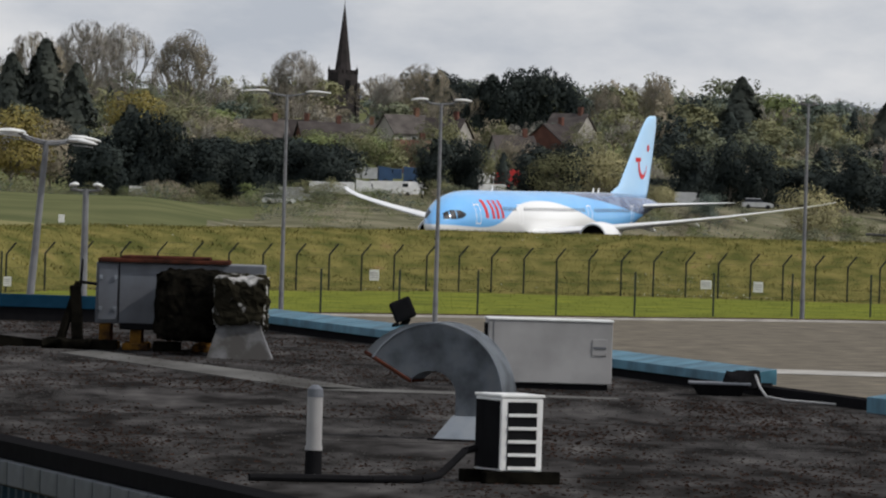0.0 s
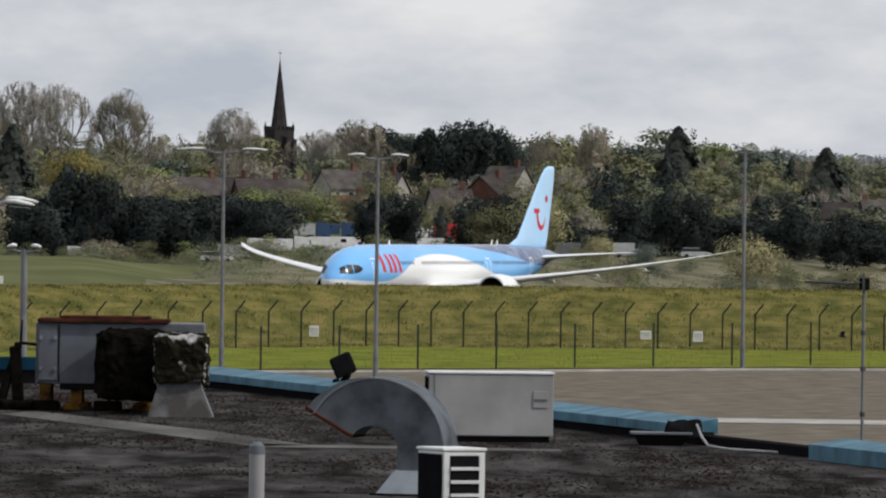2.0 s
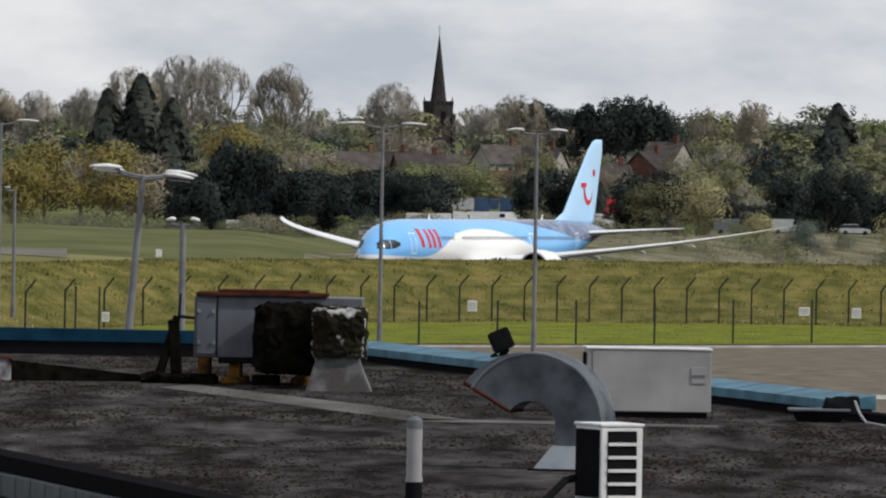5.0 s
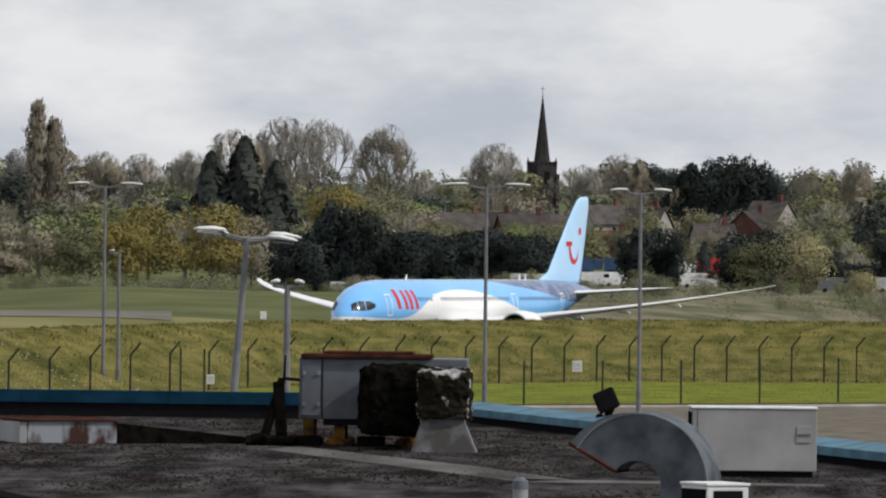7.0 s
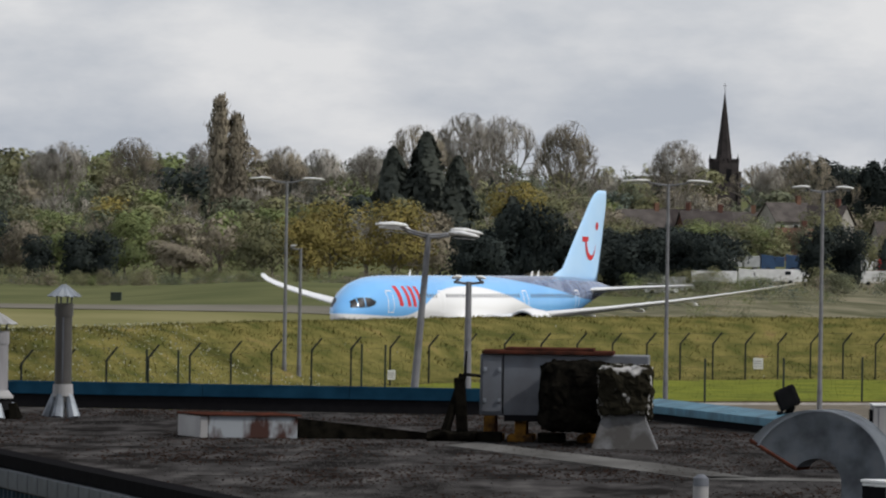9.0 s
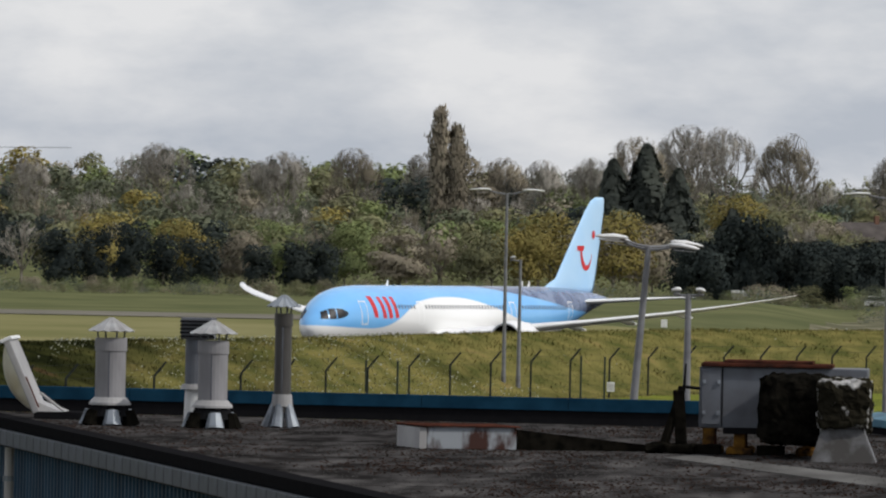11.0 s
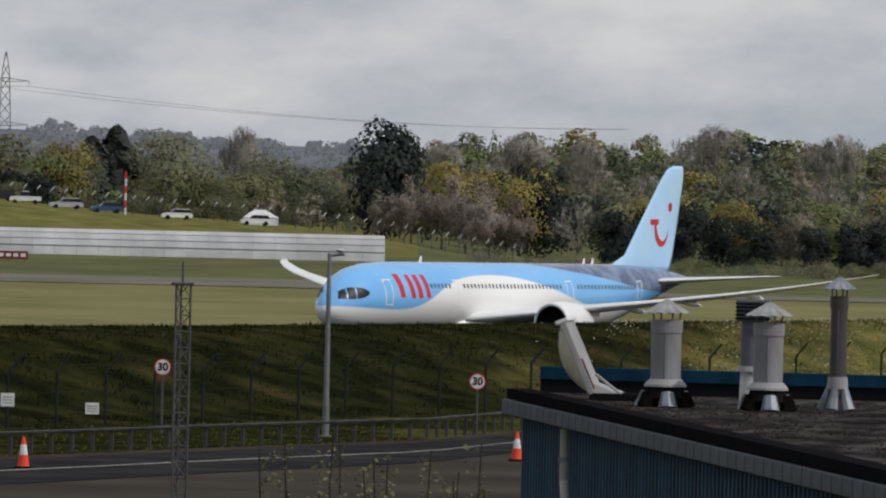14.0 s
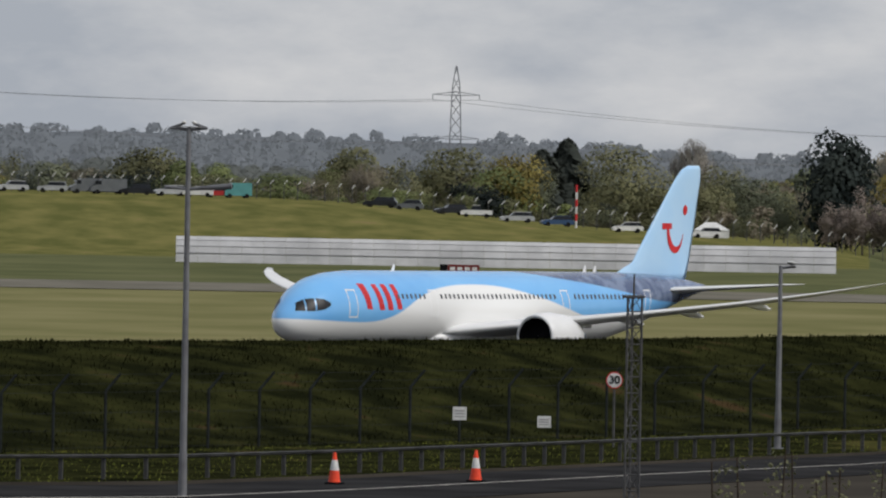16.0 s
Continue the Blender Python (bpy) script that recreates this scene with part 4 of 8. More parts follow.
def build_woods():
    rng = np.random.default_rng(5)
    mats = [LEAF[k] for k in ("olive", "green", "gold", "dark", "brown", "grey", "mid", "pink", "bluish")] + [M_BARK]
    names = ["olive", "green", "gold", "dark", "brown", "grey", "mid", "pink", "bluish"]
    wooden = len(mats) - 1
    stock = {}
    for kind, count in (("leafy", 4), ("budding", 5), ("bare", 4), ("conifer", 2), ("shrub", 3), ("hedge", 2)):
        stock[kind] = [full_size(make_tree(kind, 10.0, 8.0 if kind not in ("conifer",) else 5.0, 700 + 31 * i + len(kind), 0.25), 10.0, 8.5 if kind != "conifer" else 5.5) for i in range(count)]
    Q, IX, T = [], [], []
    for d in (1330, 1400, 1480, 1570, 1670, 1780, 1900, 2040, 2180):
        az = -4.4 - 0.1 * rng.random()
        while az < 13.4:
            step = math.degrees(7.0 / d) * rng.uniform(0.7, 1.3)
            az += step
            dd = d + rng.uniform(-25, 25)
            p = at(az, dd)
            z0 = land(p.x, p.y)
            sky_el = lerp_table(az, SKYLINE) - 0.02
            # the hillside climbs in steps, so that each row of trees shows over the one before it
            front = -0.06 if az < 2.3 else lerp_table(az, [(2.3, -0.04), (3.0, 0.02), (5.0, 0.0), (8.0, 0.0)])
            low = lerp_table(d, [(1330, 0.0), (1480, 0.16), (1670, 0.46), (1900, 0.82), (2180, 1.0)])
            if -0.9 < az < 1.35:
                low = lerp_table(d, [(1330, 0.0), (1570, 0.0), (1670, 0.40), (1900, 0.80), (2180, 1.0)])
            lim = front + (sky_el - front) * low + 0.07 * noise.noise(Vector((az * 2.3, d * 0.01, 3)))
            h = min(top_at(lim, dd) - z0, rng.uniform(9, 16))
            if 0.5 < az < 0.73 and h > top_at(0.16, dd) - z0:
                h = top_at(0.12 + 0.08 * rng.random(), dd) - z0
            if -0.86 < az < 0.02 and d < 1900:
                h = min(h, top_at(0.13, dd) - z0)
            if az > 8.0:
                h = min(h, rng.uniform(4, 9))
            if h < 2.0 or (d > 1700 and az > 9.5) or (-0.2 < az < 0.55 and dd < 1420):
                continue
            u = rng.random()
            if u < 0.30: kind, leaf = "budding", rng.choice(["brown", "mid", "mid", "olive"])
            elif u < 0.52: kind, leaf = "leafy", rng.choice(["olive", "mid", "olive", "bluish", "mid"] if az < 2.4 else ["gold", "olive", "mid", "brown", "green", "mid"])
            elif u < 0.70: kind, leaf = "bare", rng.choice(["grey", "brown", "grey"])
            elif u < (0.86 if az < 2.5 else 0.78): kind, leaf = ("conifer" if rng.random() < 0.4 else "hedge"), "dark"
            else: kind, leaf = "leafy", rng.choice(["green", "mid", "olive"])
            if h < 5: kind, leaf = "shrub", rng.choice(["olive", "mid", "green", "brown"])
            wood, leaves, facing = stock[kind][rng.integers(len(stock[kind]))]
            a = rng.uniform(0, 6.28); c, s = math.cos(a), math.sin(a)
            R = np.array([[c, -s, 0], [s, c, 0], [0, 0, 1]])
            S = R @ np.diag([h / 10 * rng.uniform(0.95, 1.35)] * 2 + [h / 10])
            flat = np.cross(wood[:, 2] - wood[:, 0], wood[:, 3] - wood[:, 1])
            for arr, ix, face in ((wood, wooden, flat), (leaves, names.index(leaf), facing)):
                Q.append(arr @ S.T + np.array([p.x, p.y, z0])); IX.append(np.full(len(arr), ix)); T.append(face @ R.T)
    me = mesh_of("woodland", np.concatenate(Q), mats, np.concatenate(IX), np.concatenate(T))
    ob = new("woodland", me)
    tagged(ob, "mixed spring woodland on the far hillside", "woodland", kind="stuff")


build_woods()


def build_scrub():
    rng = np.random.default_rng(17)
    stock = [full_size(make_tree("shrub", 3.0, 4.5, 900 + i, 0.05), 3.0, 4.5)[1:] for i in range(5)]
    kinds = ["olive", "mid", "green", "brown", "olive", "bluish"]
    Q, IX, T = [], [], []
    for i in range(1500):
        az = rng.uniform(-3.8, 7.2)
        d = rng.uniform(1085, 1205) if az < 1.15 else rng.uniform(1206, 1240)
        if noise.noise(Vector((az * 2.2, d * 0.012, 4))) < -0.12 and az < 1.15:
            continue
        p = at(az, d)
        h = rng.uniform(0.5, 1.9) if d < 1150 else rng.uniform(0.9, 2.6)
        if az > 1.15:
            h *= 0.25 + 0.9 * max(0.0, noise.noise(Vector((az * 3.1, 7.0, 1.0))) + 0.5)
        k = h / 3.0
        T.append(stock[i % 5][1])
        Q.append(stock[i % 5][0] * np.array([k * rng.uniform(1, 1.8), k * rng.uniform(1, 1.8), k]) + np.array([p.x, p.y, land(p.x, p.y) - 0.1]))
        IX.append(np.full(len(Q[-1]), rng.integers(len(kinds))))
    ob = new("scrub", mesh_of("scrub", np.concatenate(Q), [LEAF[k] for k in kinds], np.concatenate(IX), np.concatenate(T)))
    tagged(ob, "low olive scrub and brambles on the airfield edge", "scrub", kind="stuff")


build_scrub()


def plant_trees():
    """Trees that stand out singly."""
    rng = random.Random(11)
    BARE, EVER = "tall bare deciduous tree with a fan of fine twigs", "dark dense evergreen tree"
    # tall bare trees on the rise
    for i, (az, el, w) in enumerate([(2.62, 0.60, 13), (2.30, 0.68, 14), (2.05, 0.67, 14), (1.66, 0.64, 14), (2.9, 0.46, 10), (0.96, 0.53, 13), (0.16, 0.47, 12), (0.38, 0.40, 8), (4.85, 0.46, 11), (4.40, 0.49, 12),
                                     (5.62, 0.50, 13), (5.0, 0.40, 9), (3.45, 0.45, 11), (3.2, 0.44, 10), (3.95, 0.47, 10), (-1.32, 0.46, 8), (6.85, 0.42, 12), (6.45, 0.40, 9), (-1.0, 0.36, 8), (7.35, 0.36, 9), (8.63, 0.42, 9)]):
        d = 1700 + 60 * (i % 4) if az < 8 else 1480
        p = at(az, d)
        h = EYE + math.tan(radians(el)) * d - land(p.x, p.y)
        tree("bare", "grey" if i % 3 else "brown", h, w, az, d, BARE, seed=i % 4)
    for az in (3.86, 3.755):
        d = 1650; p = at(az, d)
        h = EYE + math.tan(radians(0.76 if az > 3.8 else 0.65)) * d - land(p.x, p.y)
        tree("column", "brown", h, 4.2, az, d, "tall narrow poplar, nearly bare", seed=1)
    # oaks and gold-leaved trees
    for i, (az, el, w, leaf, d) in enumerate([(2.75, 0.12, 13, "gold", 1290), (3.15, 0.10, 12, "gold", 1280), (3.35, 0.0, 10, "gold", 1250), (2.5, 0.05, 11, "brown", 1300), (5.95, 0.05, 12, "gold", 1290), (5.5, 0.02, 11, "gold", 1300),
                                              (1.95, 0.24, 12, "gold", 1500), (6.9, 0.15, 11, "gold", 1350), (7.3, 0.22, 11, "gold", 1420), (3.7, 0.46, 12, "brown", 1690), (9.08, 0.37, 17, "olive", 1330), (10.1, 0.33, 15, "olive", 1400), (9.75, 0.30, 11, "gold", 1380),
                                              (10.7, 0.32, 14, "olive", 1420), (4.9, 0.02, 9, "green", 1270), (4.45, 0.0, 9, "green", 1260), (3.62, -0.03, 9, "olive", 1240), (12.1, 0.30, 15, "olive", 1500), (5.15, -0.05, 9, "brown", 1250), (4.1, -0.05, 9, "brown", 1240)]):
        p = at(az, d)
        h = EYE + math.tan(radians(el)) * d - land(p.x, p.y)
        tree("leafy", leaf, h, w, az, d, {"gold": "broad oak in golden-olive young leaf", "olive": "broad oak in olive-green leaf", "brown": "broad tree in brownish young leaf", "green": "small tree in fresh green leaf"}[leaf], seed=i % 5)
    # round willow and its neighbours by the fence
    for az, d, h, w, leaf in ((-2.30, 1190, 8.2, 10.5, "pale"), (-1.68, 1190, 5.2, 5.4, "bluish"), (-0.98, 1230, 8.6, 9.5, "pale"), (-1.36, 1200, 4.6, 5.5, "pale"), (-0.72, 1260, 7.5, 9, "olive"), (-2.95, 1160, 4.6, 8, "olive")):
        tree("leafy", leaf, h, w, az, d, "rounded willow in pale olive leaf" if w > 8 else "small round tree in pale leaf", seed=6)
    # dark evergreens: the tall screen, and groups behind the airliner
    az = 2.24
    i = 0
    while az > 0.62:
        tree("hedge", "dark", top_at(-0.055 + (0.17 if 1.68 < az < 1.95 else 0.0) + rng.uniform(-0.02, 0.02), 1250) - land(*at(az, 1250).xy), 7.0, az, 1250 + rng.uniform(-6, 6), "tall dark evergreen of a dense screen", seed=i % 3, group="evergreen screen")
        az -= 0.15; i += 1
    for az, d, h, w in ((0.07, 1260, 8.6, 5.6), (-0.08, 1265, 8.8, 5.5), (-0.16, 1262, 8.0, 5), (-0.56, 1265, 8.2, 5.8), (-0.76, 1262, 8.6, 6), (-0.9, 1268, 8.0, 5.5), (-1.55, 1280, 8.5, 6), (-1.8, 1285, 9.5, 6), (-2.0, 1285, 9, 6), (-2.62, 1280, 8, 6), (-2.9, 1270, 8, 6)):
        tree("hedge", "dark", h, w, az, d, EVER, seed=i % 3); i += 1
    for az, el, d, w in ((2.55, 0.55, 1560, 10), (2.76, 0.45, 1560, 9), (2.35, 0.40, 1545, 8), (1.9, 0.10, 1350, 6), (2.0, 0.15, 1350, 7), (-1.86, 0.44, 1800, 10), (-2.8, 0.32, 1700, 9), (9.42, 0.40, 1420, 11), (9.58, 0.33, 1400, 10), (-0.45, 0.40, 1900, 10)):
        p = at(az, d)
        tree("conifer", "pine", EYE + math.tan(radians(el)) * d - land(p.x, p.y), w, az, d, "dark pointed conifer in the woods", seed=i % 2); i += 1
    for az in (0.0, -0.1, -0.2, -0.3, -0.4, -0.5, -0.6, -0.7, -0.8):
        d = 1880; p = at(az, d)
        tree("hedge", "dark", EYE + math.tan(radians(0.42 + 0.04 * math.sin(az * 9))) * d - land(p.x, p.y), 8, az, d, EVER, seed=i % 3); i += 1
    for az, el, d, w in ((7.72, 0.47, 1330, 10), (7.62, 0.40, 1335, 8), (6.75, 0.20, 1350, 8), (6.95, 0.16, 1360, 6), (5.8, 0.0, 1270, 7), (6.05, -0.04, 1260, 6), (6.25, -0.06, 1255, 6), (5.6, -0.08, 1250, 6), (5.35, -0.1, 1245, 6), (4.75, -0.12, 1240, 6), (4.6, -0.1, 1240, 6), (5.0, -0.14, 1240, 6)):
        p = at(az, d)
        tree("hedge", "dark", EYE + math.tan(radians(el)) * d - land(p.x, p.y), w, az, d, EVER, seed=i % 3); i += 1
    # blossom and brushwood
    for az, el, d, w in ((7.55, 0.12, 1290, 9), (7.35, 0.14, 1290, 9), (7.2, 0.10, 1285, 8), (7.05, 0.06, 1280, 8), (6.9, 0.0, 1280, 7), (7.7, 0.03, 1290, 7)):
        p = at(az, d)
        tree("budding", "pink", EYE + math.tan(radians(el)) * d - land(p.x, p.y), w, az, d, "blossoming scrub tree in pinkish bud", seed=i % 3); i += 1
    # tree belt behind the terrace
    for k in range(46):
        az = 8.1 + 5.4 * (k + rng.uniform(-0.4, 0.4)) / 46
        d = rng.uniform(1330, 1520); p = at(az, d)
        h = EYE + math.tan(radians(rng.uniform(0.06, 0.26))) * d - land(p.x, p.y)
        kind, leaf = rng.choice([("leafy", "olive"), ("leafy", "mid"), ("leafy", "green"), ("budding", "olive"), ("bare", "brown"), ("hedge", "dark"), ("leafy", "gold")])
        tree(kind, leaf, h, rng.uniform(8, 13), az, d, {"hedge": EVER, "bare": BARE}.get(kind, "broad tree in %s spring leaf" % {"olive": "olive", "mid": "dull green", "green": "fresh green", "gold": "golden", "brown": "brownish", "dark": "dark"}[leaf]), seed=k % 3, group="tree belt behind the terrace")
    # second row of the screen, and bushes before the houses
    for k in range(10):
        az = 2.2 - 0.165 * k
        d = 1264
        tree("hedge", "dark", top_at(-0.05 + rng.uniform(-0.02, 0.02), d) - land(*at(az, d).xy), 9.5, az, d, "tall dark evergreen of a dense screen", seed=k % 3, group="evergreen screen")
    for az, el, w, leaf in ((0.90, 0.0, 8, "olive"), (0.80, 0.03, 8, "green"), (0.68, 0.02, 9, "green"), (0.55, 0.06, 9, "olive"), (0.43, 0.05, 9, "green"), (0.33, -0.02, 7, "olive"), (1.42, 0.08, 11, "brown"), (1.28, 0.03, 10, "olive"), (1.12, -0.01, 9, "olive"),
                            (0.12, 0.0, 8, "mid"), (-0.3, 0.10, 8, "olive"), (-0.42, 0.04, 7, "brown"), (-0.88, 0.12, 9, "olive"), (0.02, 0.14, 9, "olive"), (1.75, 0.24, 13, "olive"), (1.5, 0.16, 11, "brown")):
        d = 1490 if el < 0.07 else 1590
        tree("leafy", leaf, top_at(el, d) - land(*at(az, d).xy), w, az, d, "broad bush before the houses in %s leaf" % {"olive": "olive", "green": "fresh green", "brown": "brownish", "mid": "dull green"}[leaf], seed=8 + int(w) % 2, group="bushes before the houses")
    # dark thickets under the trees behind the vehicles
    for k in range(26):
        az = -3.7 + 3.2 * (k + rng.uniform(-0.3, 0.3)) / 26
        tree("hedge", "dark", rng.uniform(3.2, 6.5), rng.uniform(6, 9), az, 1292 + rng.uniform(-8, 20), "dark dense evergreen thicket under the trees", seed=k % 3, group="evergreen thicket")
    # shrubs in front of the woods
    for k in range(150):
        az = rng.uniform(-3.6, 7.0)
        d = rng.uniform(1165, 1240) if az < 2 else rng.uniform(1205, 1245)
        h = rng.uniform(1.4, 3.4) if az < 2 else rng.uniform(1.2, 2.6)
        if 1.1 < az < 2.9 and d < 1215:
            d += 40
        tree("shrub", rng.choice(["olive", "green", "mid", "olive", "brown"]), h, h * rng.uniform(1.2, 1.9), az, d, "low rough shrub on the airfield edge", seed=k % 4, name="shrub", cat="shrub", group="shrubs on the airfield edge")
    for k in range(26):
        az = rng.uniform(7.6, 13.2)
        tree("shrub", rng.choice(["green", "olive", "mid", "dark"]), rng.uniform(2, 4.5), rng.uniform(4, 7), az, rng.uniform(1300, 1330), "shrub behind the parked cars", seed=k % 4, name="shrub", cat="shrub", group="shrubs behind the parked cars")


plant_trees()


def build_hills():
    """Far wooded hills on the horizon, tree clump by tree clump, hazed by colour."""
    rng = np.random.default_rng(9)
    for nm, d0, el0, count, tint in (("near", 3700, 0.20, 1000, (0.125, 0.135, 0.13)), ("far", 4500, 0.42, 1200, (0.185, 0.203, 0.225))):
        # haze is put into the tint, and a glow flattens the shading
        haze = mat("haze_tinted_hill_" + nm, tuple(0.42 * c for c in tint), 1.0, dark=tuple(0.33 * c for c in tint), scale=0.03, detail=6, island=0.10)
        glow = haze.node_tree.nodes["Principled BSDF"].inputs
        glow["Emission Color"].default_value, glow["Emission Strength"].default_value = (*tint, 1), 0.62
        Q, T = [], []
        for i in range(count):
            az = rng.uniform(-5, 15)
            d = d0 + rng.uniform(-150, 150)
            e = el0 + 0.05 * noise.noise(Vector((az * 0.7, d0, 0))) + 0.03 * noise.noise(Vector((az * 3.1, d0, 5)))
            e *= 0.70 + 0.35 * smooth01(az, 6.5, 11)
            p = at(az, d)
            r = rng.uniform(3.5, 8)
            c = np.array([p.x, p.y, top_at(e * rng.uniform(0.45, 1.0), d) - r * 0.8])
            v = rng.normal(size=(80, 3)); v /= np.linalg.norm(v, axis=1)[:, None]
            v[:, 2] = np.where(v[:, 2] < -0.3, -v[:, 2], v[:, 2])
            P = c + v * r * np.array([1, 1, 0.85]) * (rng.uniform(0.8, 1.08, 80) * (1 + 0.12 * np.sin(v[:, 0] * 5 + i)))[:, None]
            Q.append(quads_at(P, 1.9, rng, v)); T.append(v + np.array([0, -0.3, 0.9]))
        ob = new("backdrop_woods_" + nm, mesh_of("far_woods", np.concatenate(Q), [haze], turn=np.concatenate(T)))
        tagged(ob, "distant wooded hills tinted for bluish haze", "hill", kind="structure")
        bm = bmesh.new()
        prev = None
        for k in range(0, 111):
            az = -6.0 + 0.2 * k
            e = (el0 + 0.05 * noise.noise(Vector((az * 0.7, d0, 0)))) * (0.70 + 0.35 * smooth01(az, 6.5, 11)) - 0.03
            p, q = at(az, d0 + 50), at(az, d0 + 350)
            t = EYE + math.tan(radians(e)) * d0
            cur = [bm.verts.new((p.x, p.y, 0)), bm.verts.new((p.x, p.y, t * 0.8)), bm.verts.new((q.x, q.y, t)), bm.verts.new((q.x, q.y, 0))]
            if prev:
                for j in range(3):
                    bm.faces.new((prev[j], prev[j + 1], cur[j + 1], cur[j]))
            prev = cur
        tagged(link("backdrop_hill_" + nm, bm, haze, smooth=True), "distant hill ridge tinted for bluish haze", "hill", kind="structure")


build_hills()


# ---- car park, road and the airfield's edge ----
KERB = [(-8, 490), (-2.28, 460), (-1.14, 450), (0.79, 438), (3, 425), (5, 372), (6, 333), (7.42, 314), (9.5, 290), (11.9, 267), (13.5, 262), (17, 255)]
RAIL = [(5.6, 372), (6.6, 350), (7.42, 329), (9.5, 304), (10.7, 291), (11.9, 281), (13.5, 276), (15.5, 272)]


def polar_sheet(name, inner, outer, a0, a1, step, lift, material, label, category, rows=6):
    bm = bmesh.new()
    prev = None
    a = a0
    while a <= a1 + 1e-6:
        i, o = (inner(a) if callable(inner) else inner), (outer(a) if callable(outer) else outer)
        cur = []
        for k in range(rows + 1):
            p = at(a, i + (o - i) * k / rows)
            cur.append(bm.verts.new((p.x, p.y, land(p.x, p.y) + lift)))
        if prev:
            for k in range(rows):
                bm.faces.new((prev[k], prev[k + 1], cur[k + 1], cur[k]))
        prev = cur
        a += step
    return tagged(link(name, bm, material), label, category, kind="structure")


M_GRAVEL = mat("worn_gravelly_asphalt", (0.175, 0.153, 0.122), 0.95, dark=(0.105, 0.094, 0.078), third=(0.22, 0.185, 0.135), scale=0.7, detail=14, bump=0.4, bscale=12)
polar_sheet("car_park", 135, lambda a: lerp_table(a, KERB), -8, 4.75, 0.25, 0.03, M_GRAVEL, "worn brownish asphalt of an empty car park", "car park")
polar_sheet("yard", 135, lambda a: lerp_table(a, KERB), 4.75, 17, 0.25, 0.03, M_ASPHALT, "dark worn asphalt yard beside the road", "yard")
polar_sheet("road", lambda a: lerp_table(a, RAIL) - 31, lambda a: lerp_table(a, RAIL) - 7, 5.8, 15.5, 0.25, 0.05, M_ROAD, "dark grey asphalt access road", "road", 2)
polar_sheet("road_line", lambda a: lerp_table(a, RAIL) - 18.7, lambda a: lerp_table(a, RAIL) - 18.1, 5.8, 15.5, 0.25, 0.058, M_CONCRETE, "worn pale line along the road", "road marking", 1)
polar_sheet("soil_strip", lambda a: lerp_table(a, KERB), lambda a: lerp_table(a, KERB) + 9, -8, 3.0, 0.25, 0.04, mat("bare_soil", (0.075, 0.05, 0.032), 0.95, dark=(0.035, 0.028, 0.018), scale=0.8, detail=12, bump=0.8, bscale=6), "bare brown soil along the kerb", "soil", 2)
polar_sheet("lane_line", 352, 359, -8, -1.95, 0.25, 0.055, M_CONCRETE, "pale concrete strip across the car park", "pavement", 1)
polar_sheet("taxiway", 1021, 1051, 3.0, 15, 0.2, 0.08, mat("pale_taxiway", (0.18, 0.168, 0.14), 0.9, dark=(0.14, 0.132, 0.108), scale=0.1, detail=8), "pale concrete taxiway beyond the runway", "taxiway", 2)


def along(path, a0, a1, spacing, off=0.0):
    """Plan points at even spacing along a bearing-and-distance line, with their direction."""
    pts = []
    a, step = a0, 0.01 if a1 > a0 else -0.01
    last = at(a, lerp_table(a, path) + off)
    pts.append(last)
    while (a < a1) == (step > 0):
        a += step
        p = at(a, lerp_table(a, path) + off)
        if (p - pts[-1]).length >= spacing:
            pts.append(pts[-1] + (p - pts[-1]).normalized() * spacing)
    return pts


def build_kerbs():
    for nm, path, a0, a1, off in (("kerb_car_park", KERB, -6, 4, 0.0), ("kerb_road", RAIL, 15.2, 6.0, -6.8)):
        pts = along(path, a0, a1, 3.0, off)
        bm = bmesh.new()
        for p, q in zip(pts, pts[1:]):
            rail_box(bm, p, p.lerp(q, 0.996), -0.08, 0.08, 0, 0.14)
        tagged(link(nm, bm, M_CONCRETE if nm == "kerb_car_park" else M_ASPHALT), "weathered concrete kerb", "kerb", kind="structure")


build_kerbs()


